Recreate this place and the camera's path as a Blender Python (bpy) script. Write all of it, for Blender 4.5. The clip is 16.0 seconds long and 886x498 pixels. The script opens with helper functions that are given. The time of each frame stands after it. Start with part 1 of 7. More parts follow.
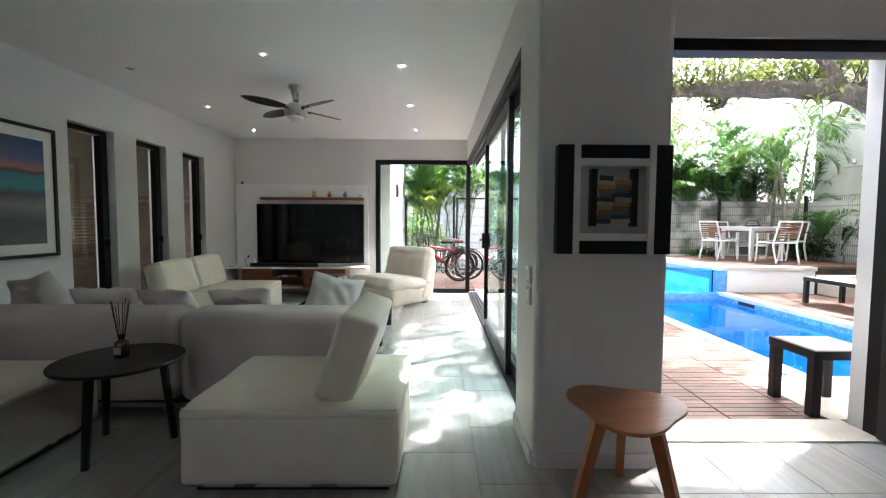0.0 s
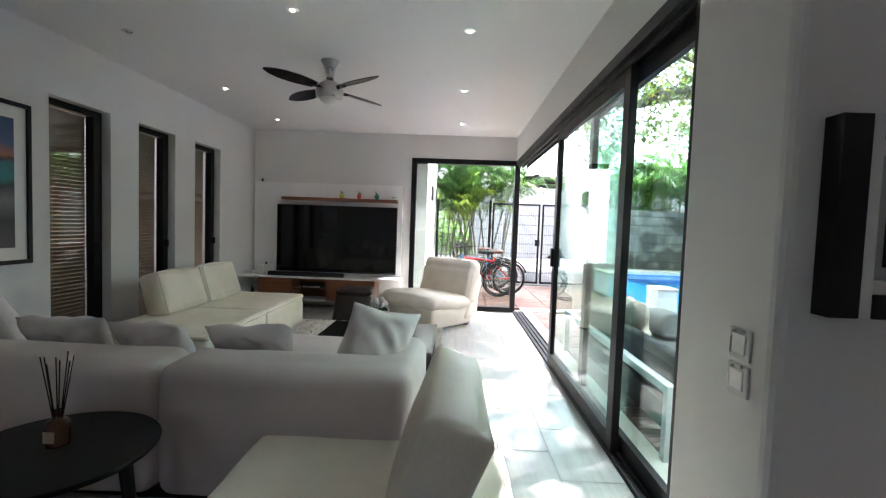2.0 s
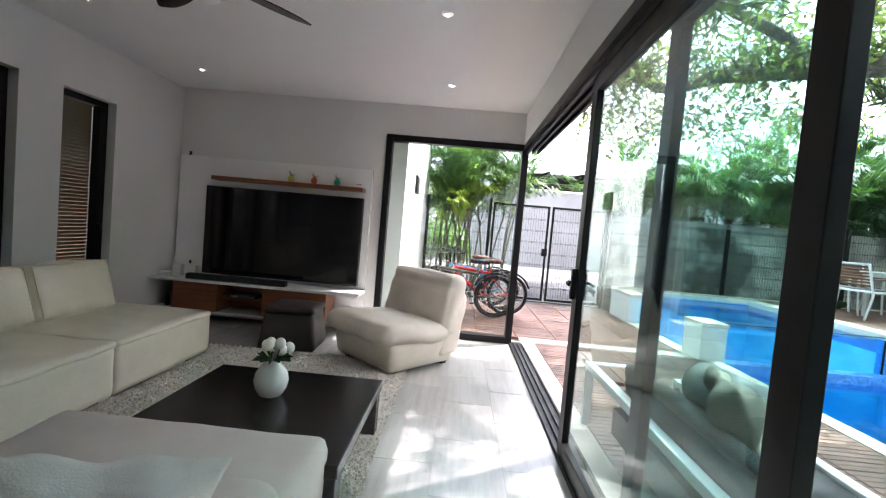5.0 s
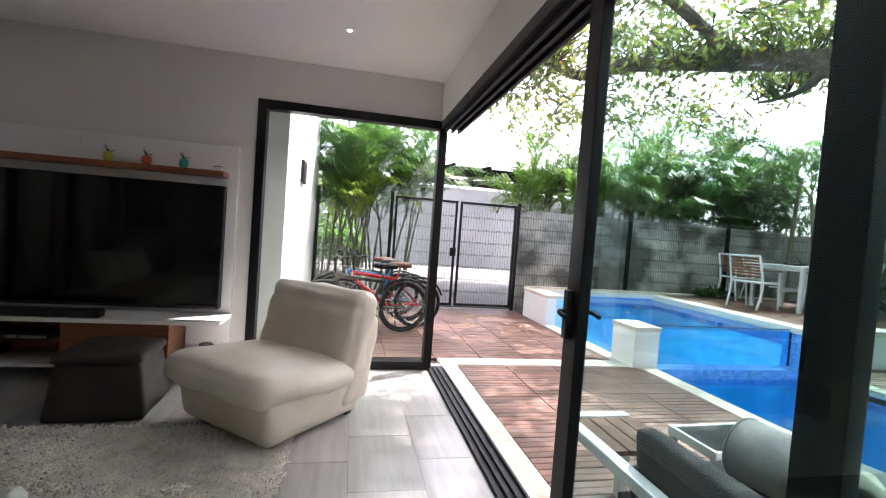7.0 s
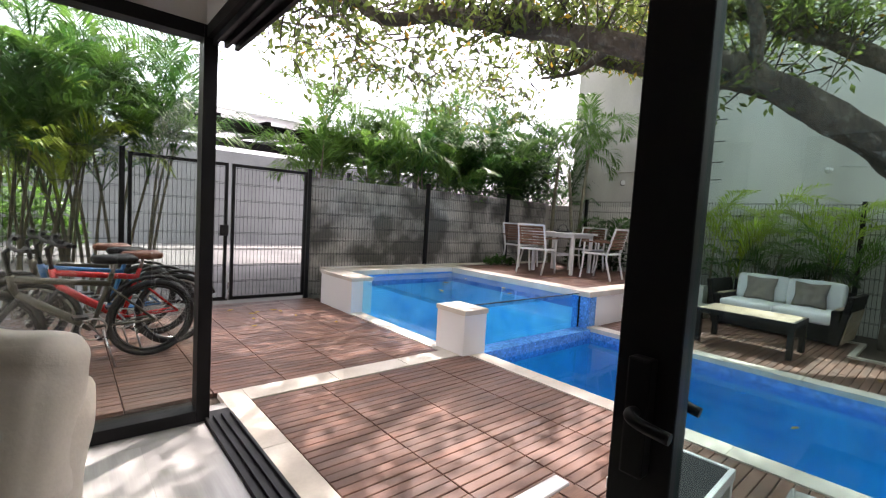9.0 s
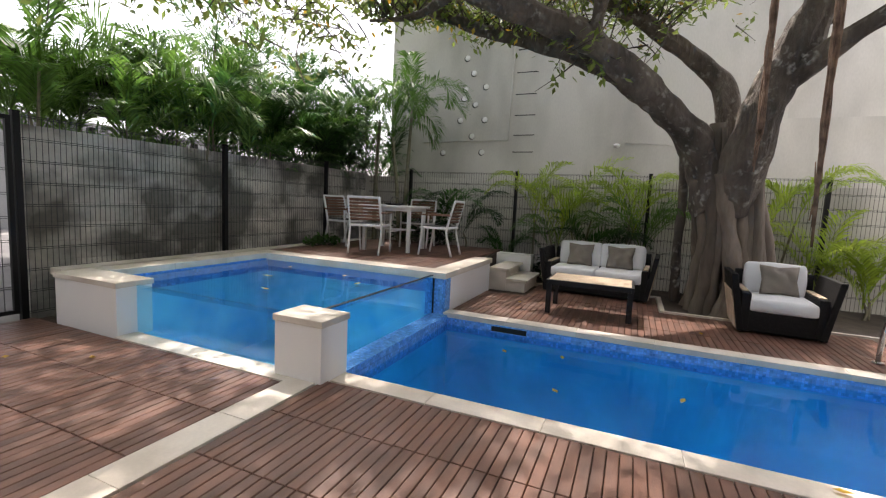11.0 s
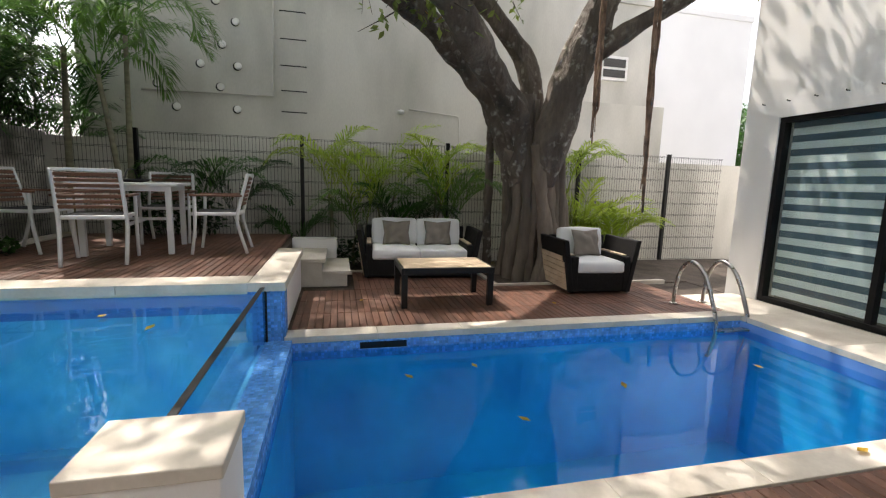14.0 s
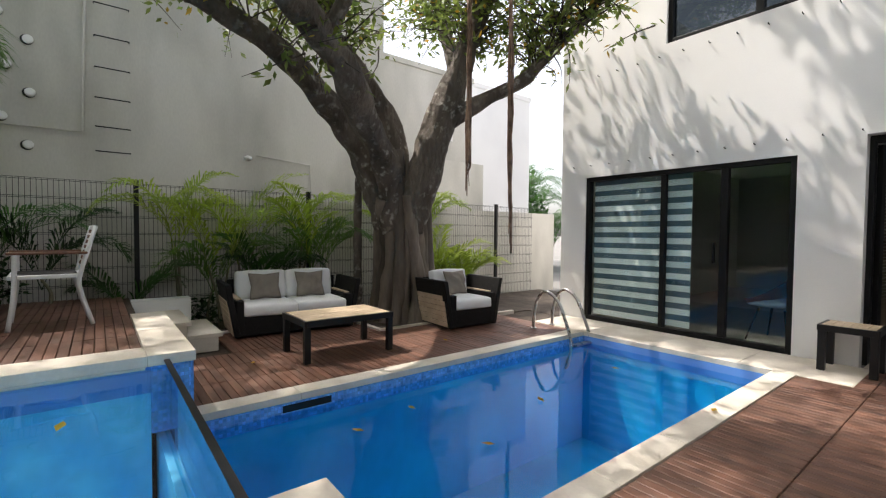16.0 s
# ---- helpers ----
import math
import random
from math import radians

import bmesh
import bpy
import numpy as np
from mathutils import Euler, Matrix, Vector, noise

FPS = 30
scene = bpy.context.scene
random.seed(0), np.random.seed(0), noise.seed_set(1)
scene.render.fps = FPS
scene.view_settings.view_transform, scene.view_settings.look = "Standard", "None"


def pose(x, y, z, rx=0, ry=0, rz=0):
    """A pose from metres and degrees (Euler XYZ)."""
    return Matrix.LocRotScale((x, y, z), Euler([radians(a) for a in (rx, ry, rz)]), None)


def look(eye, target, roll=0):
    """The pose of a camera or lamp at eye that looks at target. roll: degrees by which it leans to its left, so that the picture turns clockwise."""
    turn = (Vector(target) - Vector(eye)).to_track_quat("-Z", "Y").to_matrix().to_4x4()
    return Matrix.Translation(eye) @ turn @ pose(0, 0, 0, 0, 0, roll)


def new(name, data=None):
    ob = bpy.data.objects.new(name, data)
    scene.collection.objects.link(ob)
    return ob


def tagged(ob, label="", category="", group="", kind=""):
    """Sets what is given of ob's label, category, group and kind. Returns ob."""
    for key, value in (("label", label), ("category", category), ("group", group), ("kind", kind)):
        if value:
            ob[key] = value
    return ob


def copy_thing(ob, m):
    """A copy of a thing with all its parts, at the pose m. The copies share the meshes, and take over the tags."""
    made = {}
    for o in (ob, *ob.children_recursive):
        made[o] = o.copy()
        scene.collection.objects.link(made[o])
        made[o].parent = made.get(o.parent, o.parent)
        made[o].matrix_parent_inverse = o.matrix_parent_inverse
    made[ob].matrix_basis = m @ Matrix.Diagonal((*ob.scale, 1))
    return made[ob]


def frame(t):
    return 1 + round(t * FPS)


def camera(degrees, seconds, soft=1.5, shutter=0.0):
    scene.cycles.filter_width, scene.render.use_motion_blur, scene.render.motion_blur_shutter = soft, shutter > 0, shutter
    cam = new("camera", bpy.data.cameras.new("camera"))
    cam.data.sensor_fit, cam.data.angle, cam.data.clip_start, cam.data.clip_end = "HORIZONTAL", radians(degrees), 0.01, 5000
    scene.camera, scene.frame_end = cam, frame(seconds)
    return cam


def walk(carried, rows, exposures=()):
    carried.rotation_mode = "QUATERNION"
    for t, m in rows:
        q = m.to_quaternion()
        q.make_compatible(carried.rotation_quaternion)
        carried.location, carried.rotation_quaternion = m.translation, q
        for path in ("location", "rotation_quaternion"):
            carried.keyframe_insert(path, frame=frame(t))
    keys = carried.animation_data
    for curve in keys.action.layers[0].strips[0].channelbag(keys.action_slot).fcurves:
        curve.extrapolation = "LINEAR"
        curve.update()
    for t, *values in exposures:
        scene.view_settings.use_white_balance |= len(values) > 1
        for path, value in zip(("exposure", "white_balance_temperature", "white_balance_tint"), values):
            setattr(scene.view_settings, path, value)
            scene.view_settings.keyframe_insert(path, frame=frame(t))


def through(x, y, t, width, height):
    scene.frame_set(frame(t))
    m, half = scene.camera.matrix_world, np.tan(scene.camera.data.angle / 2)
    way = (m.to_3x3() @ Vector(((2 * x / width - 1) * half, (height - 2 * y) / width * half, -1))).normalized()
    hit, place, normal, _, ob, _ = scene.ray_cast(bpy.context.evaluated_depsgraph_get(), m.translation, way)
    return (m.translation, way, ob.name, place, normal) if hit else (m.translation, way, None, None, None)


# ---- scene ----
cam = camera(90.0, 16.0, soft=1.2)
# seconds, place in metres, pitch, roll and yaw in degrees
ROWS = [
    (0.0, 0.086, 0.737, 1.259, 86.60, -0.33, -0.66),
    (0.5, -0.028, 0.994, 1.280, 86.98, -0.62, -0.85),
    (1.0, -0.154, 1.249, 1.302, 87.41, -1.34, -0.39),
    (1.5, -0.240, 1.481, 1.302, 87.40, -1.63, 0.83),
    (2.0, -0.313, 1.717, 1.313, 87.07, -2.03, 1.59),
    (2.5, -0.352, 1.963, 1.314, 86.64, -2.83, 1.81),
    (3.0, -0.352, 2.269, 1.320, 86.31, -3.89, 1.71),
    (3.5, -0.307, 2.570, 1.333, 86.27, -4.52, 2.15),
    (4.0, -0.170, 2.840, 1.330, 86.50, -4.80, 2.45),
    (4.5, -0.075, 3.110, 1.322, 86.85, -4.95, 2.50),
    (5.0, -0.060, 3.390, 1.312, 87.25, -5.00, 2.25),
    (5.5, -0.110, 3.670, 1.300, 87.70, -5.00, 1.50),
    (6.0, -0.165, 3.943, 1.288, 88.01, -4.93, -0.24),
    (6.5, -0.179, 4.235, 1.298, 88.14, -4.74, -5.64),
    (7.0, -0.171, 4.523, 1.313, 87.98, -4.23, -11.75),
    (7.5, -0.172, 4.827, 1.335, 87.39, -4.25, -18.71),
    (8.0, -0.174, 5.115, 1.352, 86.83, -4.23, -26.35),
    (8.5, -0.106, 5.405, 1.348, 86.49, -3.58, -33.37),
    (9.0, -0.029, 5.721, 1.328, 86.10, -3.41, -40.49),
    (9.5, 0.073, 6.064, 1.312, 85.63, -3.00, -47.54),
    (10.0, 0.207, 6.372, 1.291, 85.05, -2.71, -53.96),
    (12.5, 1.099, 7.604, 1.320, 82.18, -2.73, -86.17),
    (13.0, 1.293, 7.883, 1.324, 81.46, -2.41, -92.47),
    (13.5, 1.465, 8.159, 1.286, 81.42, -2.02, -98.02),
    (14.0, 1.606, 8.423, 1.290, 81.59, -1.65, -103.16),
    (14.5, 1.694, 8.669, 1.304, 82.88, -1.76, -108.59),
    (15.0, 1.707, 8.907, 1.300, 85.32, -1.11, -114.79),
    (15.5, 1.762, 9.127, 1.286, 87.63, -0.50, -121.33),
    (16.0, 1.838, 9.365, 1.280, 88.07, -0.45, -127.97),
]
EXPOSURES = [(0.0, 3.12, 6200, 14), (2.0, 3.2, 6100, 17), (3.5, 2.97, 6100, 19), (6.0, 2.5, 6200, 21), (7.0, 2.25, 6300, 22), (8.0, 1.87, 6500, 22), (9.0, 1.39, 6550, 21), (10.0, 1.05, 6750, 20), (12.5, 0.82, 6650, 13), (14.5, 0.78, 6750, 13), (16.0, 0.65, 6650, 12)]
walk(cam, [(t, pose(x, y, z, pitch, roll, yaw)) for t, x, y, z, pitch, roll, yaw in ROWS], EXPOSURES)

# ---- world and sun ----
SUN_ELEVATION, SUN_AZIMUTH = 60.0, 32.0   # azimuth: degrees from +x towards +y
world = bpy.data.worlds.new("sky")
scene.world = world
world.use_nodes = True
wn, wl = world.node_tree.nodes, world.node_tree.links
wn.clear()
sky = wn.new("ShaderNodeTexSky")
sky.sky_type, sky.sun_disc = "NISHITA", False
sky.sun_elevation, sky.sun_rotation = radians(SUN_ELEVATION), radians(90 - SUN_AZIMUTH)
sky.air_density, sky.dust_density, sky.ozone_density = 1.0, 4.0, 1.0
sky_back, sky_out = wn.new("ShaderNodeBackground"), wn.new("ShaderNodeOutputWorld")
sky_back.inputs["Strength"].default_value = 0.15
haze = wn.new("ShaderNodeHueSaturation")
haze.inputs["Saturation"].default_value, haze.inputs["Value"].default_value = 0.4, 1.8
wl.new(sky.outputs[0], haze.inputs["Color"])
wl.new(haze.outputs[0], sky_back.inputs[0])
wl.new(sky_back.outputs[0], sky_out.inputs[0])
sun_data = bpy.data.lights.new("sun", "SUN")
sun_data.energy, sun_data.angle, sun_data.color = 3.8, radians(0.9), (1.0, 0.95, 0.87)
sun = new("sun", sun_data)
_e, _a = radians(SUN_ELEVATION), radians(SUN_AZIMUTH)
sun.matrix_world = look((math.cos(_a) * 20, 6 + math.sin(_a) * 20, 40), (math.cos(_a) * 20 - math.cos(_e) * math.cos(_a), 6 + math.sin(_a) * 20 - math.cos(_e) * math.sin(_a), 40 - math.sin(_e)))


# ---- materials ----
def mat(name, base, rough=0.6, metal=0.0, var=0.12, scale=3.0, fine=60.0, bump=0.15, spec=0.5, stretch=(1, 1, 1), tint=None, per_object=0.0, island=0.0, dist=0.004, coat=0.0, trans=0.0, world=False, blotch=(0.35, 0.75)):
    """A node material: base colour varied at two scales by noise, with fine relief. tint: the second colour of the
    large blotches.
    """
    m = bpy.data.materials.new(name)
    m.use_nodes = True
    n, l = m.node_tree.nodes, m.node_tree.links
    b = n["Principled BSDF"]
    b.inputs["Roughness"].default_value, b.inputs["Metallic"].default_value = rough, metal
    b.inputs["Specular IOR Level"].default_value = spec
    b.inputs["Coat Weight"].default_value = coat
    b.inputs["Transmission Weight"].default_value = trans
    tc, mp = n.new("ShaderNodeTexCoord"), n.new("ShaderNodeMapping")
    mp.inputs["Scale"].default_value = stretch
    l.new(n.new("ShaderNodeNewGeometry").outputs["Position"] if world else tc.outputs["Object"], mp.inputs[0])
    big, small = n.new("ShaderNodeTexNoise"), n.new("ShaderNodeTexNoise")
    for tex, s, d in ((big, scale, 3.0), (small, fine, 4.0)):
        tex.inputs["Scale"].default_value, tex.inputs["Detail"].default_value = s, d
        l.new(mp.outputs[0], tex.inputs["Vector"])
    t = tint or tuple(c * (1 - 2.2 * var) for c in base)
    mix = n.new("ShaderNodeMix")
    mix.data_type = "RGBA"
    mix.inputs["A"].default_value, mix.inputs["B"].default_value = (*base, 1), (*t, 1)
    ramp = n.new("ShaderNodeMapRange")
    ramp.inputs["From Min"].default_value, ramp.inputs["From Max"].default_value = blotch
    l.new(big.outputs["Fac"], ramp.inputs["Value"])
    l.new(ramp.outputs[0], mix.inputs["Factor"])
    hsv = n.new("ShaderNodeHueSaturation")
    l.new(mix.outputs["Result"], hsv.inputs["Color"])
    val = n.new("ShaderNodeMapRange")
    val.inputs["To Min"].default_value, val.inputs["To Max"].default_value = 1 - var, 1 + var
    l.new(small.outputs["Fac"], val.inputs["Value"])
    last = val.outputs[0]
    for amount, kind, sock in ((per_object, "ShaderNodeObjectInfo", "Random"), (island, "ShaderNodeNewGeometry", "Random Per Island")):
        if amount:
            info, r, mul = n.new(kind), n.new("ShaderNodeMapRange"), n.new("ShaderNodeMath")
            mul.operation = "MULTIPLY"
            r.inputs["To Min"].default_value, r.inputs["To Max"].default_value = 1 - amount, 1 + amount
            l.new(info.outputs[sock], r.inputs["Value"])
            l.new(last, mul.inputs[0])
            l.new(r.outputs[0], mul.inputs[1])
            last = mul.outputs[0]
    l.new(last, hsv.inputs["Value"])
    l.new(hsv.outputs[0], b.inputs["Base Color"])
    rr = n.new("ShaderNodeMapRange")
    rr.inputs["To Min"].default_value, rr.inputs["To Max"].default_value = max(0.02, rough * 0.8), min(1, rough * 1.2)
    l.new(big.outputs["Fac"], rr.inputs["Value"])
    l.new(rr.outputs[0], b.inputs["Roughness"])
    if bump:
        bp = n.new("ShaderNodeBump")
        bp.inputs["Strength"].default_value, bp.inputs["Distance"].default_value = bump, dist
        l.new(small.outputs["Fac"], bp.inputs["Height"])
        l.new(bp.outputs[0], b.inputs["Normal"])
    return m


def glass_mat(name, colour, gloss=1.0):
    """Clear pane: see-through, with a mirror that grows at grazing angles."""
    m = bpy.data.materials.new(name)
    m.use_nodes = True
    n, l = m.node_tree.nodes, m.node_tree.links
    n.remove(n["Principled BSDF"])
    tr, gl, lw, mx = (n.new("ShaderNode" + k) for k in ("BsdfTransparent", "BsdfGlossy", "LayerWeight", "MixShader"))
    tr.inputs[0].default_value, gl.inputs["Roughness"].default_value = (*colour, 1), 0.01
    gl.inputs[0].default_value = (gloss, gloss, gloss, 1)
    power, fit = n.new("ShaderNodeMath"), n.new("ShaderNodeMath")
    power.operation, power.inputs[1].default_value = "POWER", 5.0
    fit.operation, fit.inputs[1].default_value, fit.inputs[2].default_value = "MULTIPLY_ADD", 0.9, 0.04
    lw.inputs["Blend"].default_value = 0.5
    l.new(lw.outputs["Facing"], power.inputs[0])
    l.new(power.outputs[0], fit.inputs[0])
    l.new(fit.outputs[0], mx.inputs[0])
    l.new(tr.outputs[0], mx.inputs[1])
    l.new(gl.outputs[0], mx.inputs[2])
    l.new(mx.outputs[0], n["Material Output"].inputs[0])
    return m


def water_mat(name, colour, scale, strength, ior=1.33):
    """Pool water: tinted see-through body, Fresnel mirror and small ripples."""
    m = bpy.data.materials.new(name)
    m.use_nodes = True
    n, l = m.node_tree.nodes, m.node_tree.links
    n.remove(n["Principled BSDF"])
    tr, gl, fr, mx = (n.new("ShaderNode" + k) for k in ("BsdfTransparent", "BsdfGlossy", "Fresnel", "MixShader"))
    tr.inputs[0].default_value, gl.inputs["Roughness"].default_value, fr.inputs["IOR"].default_value = (*colour, 1), 0.01, ior
    tc, nz, bp = n.new("ShaderNodeTexCoord"), n.new("ShaderNodeTexNoise"), n.new("ShaderNodeBump")
    nz.inputs["Scale"].default_value, nz.inputs["Detail"].default_value = scale, 2.0
    bp.inputs["Strength"].default_value, bp.inputs["Distance"].default_value = strength, 0.02
    l.new(tc.outputs["Object"], nz.inputs["Vector"])
    l.new(nz.outputs["Fac"], bp.inputs["Height"])
    l.new(bp.outputs[0], gl.inputs["Normal"])
    l.new(bp.outputs[0], fr.inputs["Normal"])
    l.new(fr.outputs[0], mx.inputs[0])
    l.new(tr.outputs[0], mx.inputs[1])
    l.new(gl.outputs[0], mx.inputs[2])
    l.new(mx.outputs[0], n["Material Output"].inputs[0])
    return m


def leaf_mat(name, base, tint, rough=0.45, through=0.5):
    m = mat(name, base, rough, var=0.25, scale=1.2, fine=8, bump=0, tint=tint, island=0.35)
    n, l = m.node_tree.nodes, m.node_tree.links
    b = n["Principled BSDF"]
    tl, mx = n.new("ShaderNodeBsdfTranslucent"), n.new("ShaderNodeMixShader")
    src = b.inputs["Base Color"].links[0].from_socket
    l.new(src, tl.inputs[0])
    mx.inputs[0].default_value = through
    l.new(b.outputs[0], mx.inputs[1])
    l.new(tl.outputs[0], mx.inputs[2])
    l.new(mx.outputs[0], n["Material Output"].inputs[0])
    return m


def bark_mat():
    """Fig bark: dark ridged brown, crossed by lenticels and spotted with pale grey patches."""
    m = mat("ridged fig bark", (0.105, 0.084, 0.067), 0.92, var=0.35, scale=2.5, fine=22, bump=0.0, tint=(0.030, 0.025, 0.021), stretch=(1, 1, 0.4), island=0.5)
    n, l = m.node_tree.nodes, m.node_tree.links
    b, tc = n["Principled BSDF"], n.new("ShaderNodeTexCoord")
    spots, gaps, mask, mix = n.new("ShaderNodeTexNoise"), n.new("ShaderNodeTexNoise"), n.new("ShaderNodeMath"), n.new("ShaderNodeMix")
    spots.inputs["Scale"].default_value, spots.inputs["Detail"].default_value = 11.0, 9.0
    gaps.inputs["Scale"].default_value, gaps.inputs["Detail"].default_value = 2.2, 2.0
    r1, r2 = n.new("ShaderNodeMapRange"), n.new("ShaderNodeMapRange")
    r1.inputs["From Min"].default_value, r1.inputs["From Max"].default_value = 0.55, 0.72
    r2.inputs["From Min"].default_value, r2.inputs["From Max"].default_value = 0.42, 0.62
    for tex, r in ((spots, r1), (gaps, r2)):
        l.new(tc.outputs["Object"], tex.inputs["Vector"])
        l.new(tex.outputs["Fac"], r.inputs["Value"])
    mask.operation = "MULTIPLY"
    l.new(r1.outputs[0], mask.inputs[0])
    l.new(r2.outputs[0], mask.inputs[1])
    mix.data_type = "RGBA"
    src = b.inputs["Base Color"].links[0].from_socket
    l.new(mask.outputs[0], mix.inputs["Factor"])
    l.new(src, mix.inputs["A"])
    mix.inputs["B"].default_value = (0.42, 0.40, 0.36, 1)
    l.new(mix.outputs["Result"], b.inputs["Base Color"])
    mp, ridge, bp = n.new("ShaderNodeMapping"), n.new("ShaderNodeTexNoise"), n.new("ShaderNodeBump")
    mp.inputs["Scale"].default_value = (1, 1, 0.3)
    l.new(tc.outputs["Object"], mp.inputs[0])
    l.new(mp.outputs[0], ridge.inputs["Vector"])
    ridge.inputs["Scale"].default_value, ridge.inputs["Detail"].default_value = 20.0, 6.0
    bp.inputs["Strength"].default_value, bp.inputs["Distance"].default_value = 1.0, 0.05
    l.new(ridge.outputs["Fac"], bp.inputs["Height"])
    l.new(bp.outputs[0], b.inputs["Normal"])
    return m


def glow_mat(name, colour, strength):
    m = bpy.data.materials.new(name)
    m.use_nodes = True
    b = m.node_tree.nodes["Principled BSDF"]
    b.inputs["Emission Color"].default_value, b.inputs["Emission Strength"].default_value = (*colour, 1), strength
    return m


WALL = mat("white wall paint", (0.72, 0.71, 0.69), 0.75, var=0.02, scale=1.2, fine=180, bump=0.08)
FACADE = mat("white exterior render", (0.84, 0.83, 0.81), 0.85, var=0.03, scale=0.8, fine=120, bump=0.25)
CEIL = mat("white ceiling paint", (0.82, 0.81, 0.80), 0.85, var=0.015, scale=0.8, fine=150, bump=0.05)
TILE = mat("grey wood look porcelain tile", (0.43, 0.42, 0.40), 0.24, var=0.09, scale=2.2, fine=12, bump=0.03, stretch=(9, 0.7, 1), per_object=0.05, spec=0.5, world=True)
GROUT = mat("grey grout", (0.34, 0.33, 0.315), 0.9, var=0.06)
BLACK = mat("black painted aluminium", (0.008, 0.008, 0.009), 0.42, var=0.1, scale=6, fine=200, bump=0.03, spec=0.25)
GLASS = glass_mat("clear window glass", (0.93, 0.97, 0.95))
TINTGLASS = glass_mat("greenish sliding glass", (0.80, 0.93, 0.91))
DARKGLASS = glass_mat("smoked glass", (0.22, 0.24, 0.25))
POOLGLASS = glass_mat("thick pool glass", (0.72, 0.90, 0.97))
LEATHER = mat("cream leather", (0.83, 0.77, 0.64), 0.42, var=0.05, scale=4, fine=70, bump=0.35, spec=0.5, dist=0.003)
FABRIC = mat("light grey woven fabric", (0.64, 0.565, 0.525), 0.92, var=0.06, scale=3, fine=400, bump=0.5, spec=0.15)
PILLOW = mat("pale taupe velvet cushion", (0.64, 0.59, 0.565), 0.85, var=0.07, scale=5, fine=220, bump=0.4, spec=0.2)
IVORY = mat("ivory leather easy chair", (0.77, 0.705, 0.60), 0.45, var=0.06, scale=4, fine=60, bump=0.4, dist=0.004)
RUG = mat("cream shaggy wool", (0.93, 0.88, 0.80), 0.98, var=0.10, scale=9, fine=90, bump=0.9, spec=0.05, dist=0.02)
WENGE = mat("black stained oak", (0.013, 0.011, 0.010), 0.22, var=0.2, scale=4, fine=30, bump=0.08, stretch=(1, 8, 1))
DARKLEATHER = mat("dark brown leather", (0.030, 0.022, 0.019), 0.45, var=0.15, scale=5, fine=80, bump=0.3)
WALNUT = mat("reddish brown veneer", (0.235, 0.085, 0.035), 0.38, var=0.16, scale=3, fine=26, bump=0.08, stretch=(1, 1, 12))
TEAKTOP = mat("orange brown teak", (0.42, 0.155, 0.050), 0.33, var=0.14, scale=3, fine=24, bump=0.06, stretch=(1.2, 9, 1))
GLOSSWHITE = mat("white lacquer", (0.88, 0.88, 0.87), 0.2, var=0.015, scale=2, bump=0.0)
SCREEN = mat("black glass screen", (0.006, 0.006, 0.007), 0.07, var=0.1, scale=2, bump=0.0)
PLASTIC_BLACK = mat("black plastic", (0.012, 0.012, 0.013), 0.45, var=0.1, bump=0.05, spec=0.3)
PLASTIC_WHITE = mat("white plastic", (0.78, 0.77, 0.74), 0.35, var=0.02, bump=0.0)
STEEL = mat("brushed steel", (0.52, 0.51, 0.50), 0.28, metal=1.0, var=0.06, scale=8, fine=200, bump=0.04)
COPING = mat("cream limestone coping", (0.70, 0.645, 0.56), 0.72, var=0.10, scale=2.5, fine=45, bump=0.25, tint=(0.52, 0.46, 0.38), world=True)
DECK = mat("brown hardwood decking", (0.152, 0.070, 0.045), 0.5, var=0.2, scale=1.1, fine=22, bump=0.3, stretch=(2.5, 9, 1), tint=(0.085, 0.047, 0.034), per_object=0.2, island=0.2, world=True)
SLATWOOD = mat("weathered teak slats", (0.17, 0.078, 0.045), 0.6, var=0.18, scale=4, fine=30, bump=0.2, stretch=(1, 10, 1), island=0.15)
PALEWOOD = mat("pale bleached teak", (0.58, 0.46, 0.33), 0.6, var=0.18, scale=5, fine=30, bump=0.2, stretch=(8, 1, 1), tint=(0.42, 0.31, 0.20), island=0.12)
MOSAIC = mat("blue glass mosaic", (0.09, 0.28, 0.66), 0.25, var=0.22, scale=14, fine=60, bump=0.15, tint=(0.16, 0.42, 0.80), world=True)
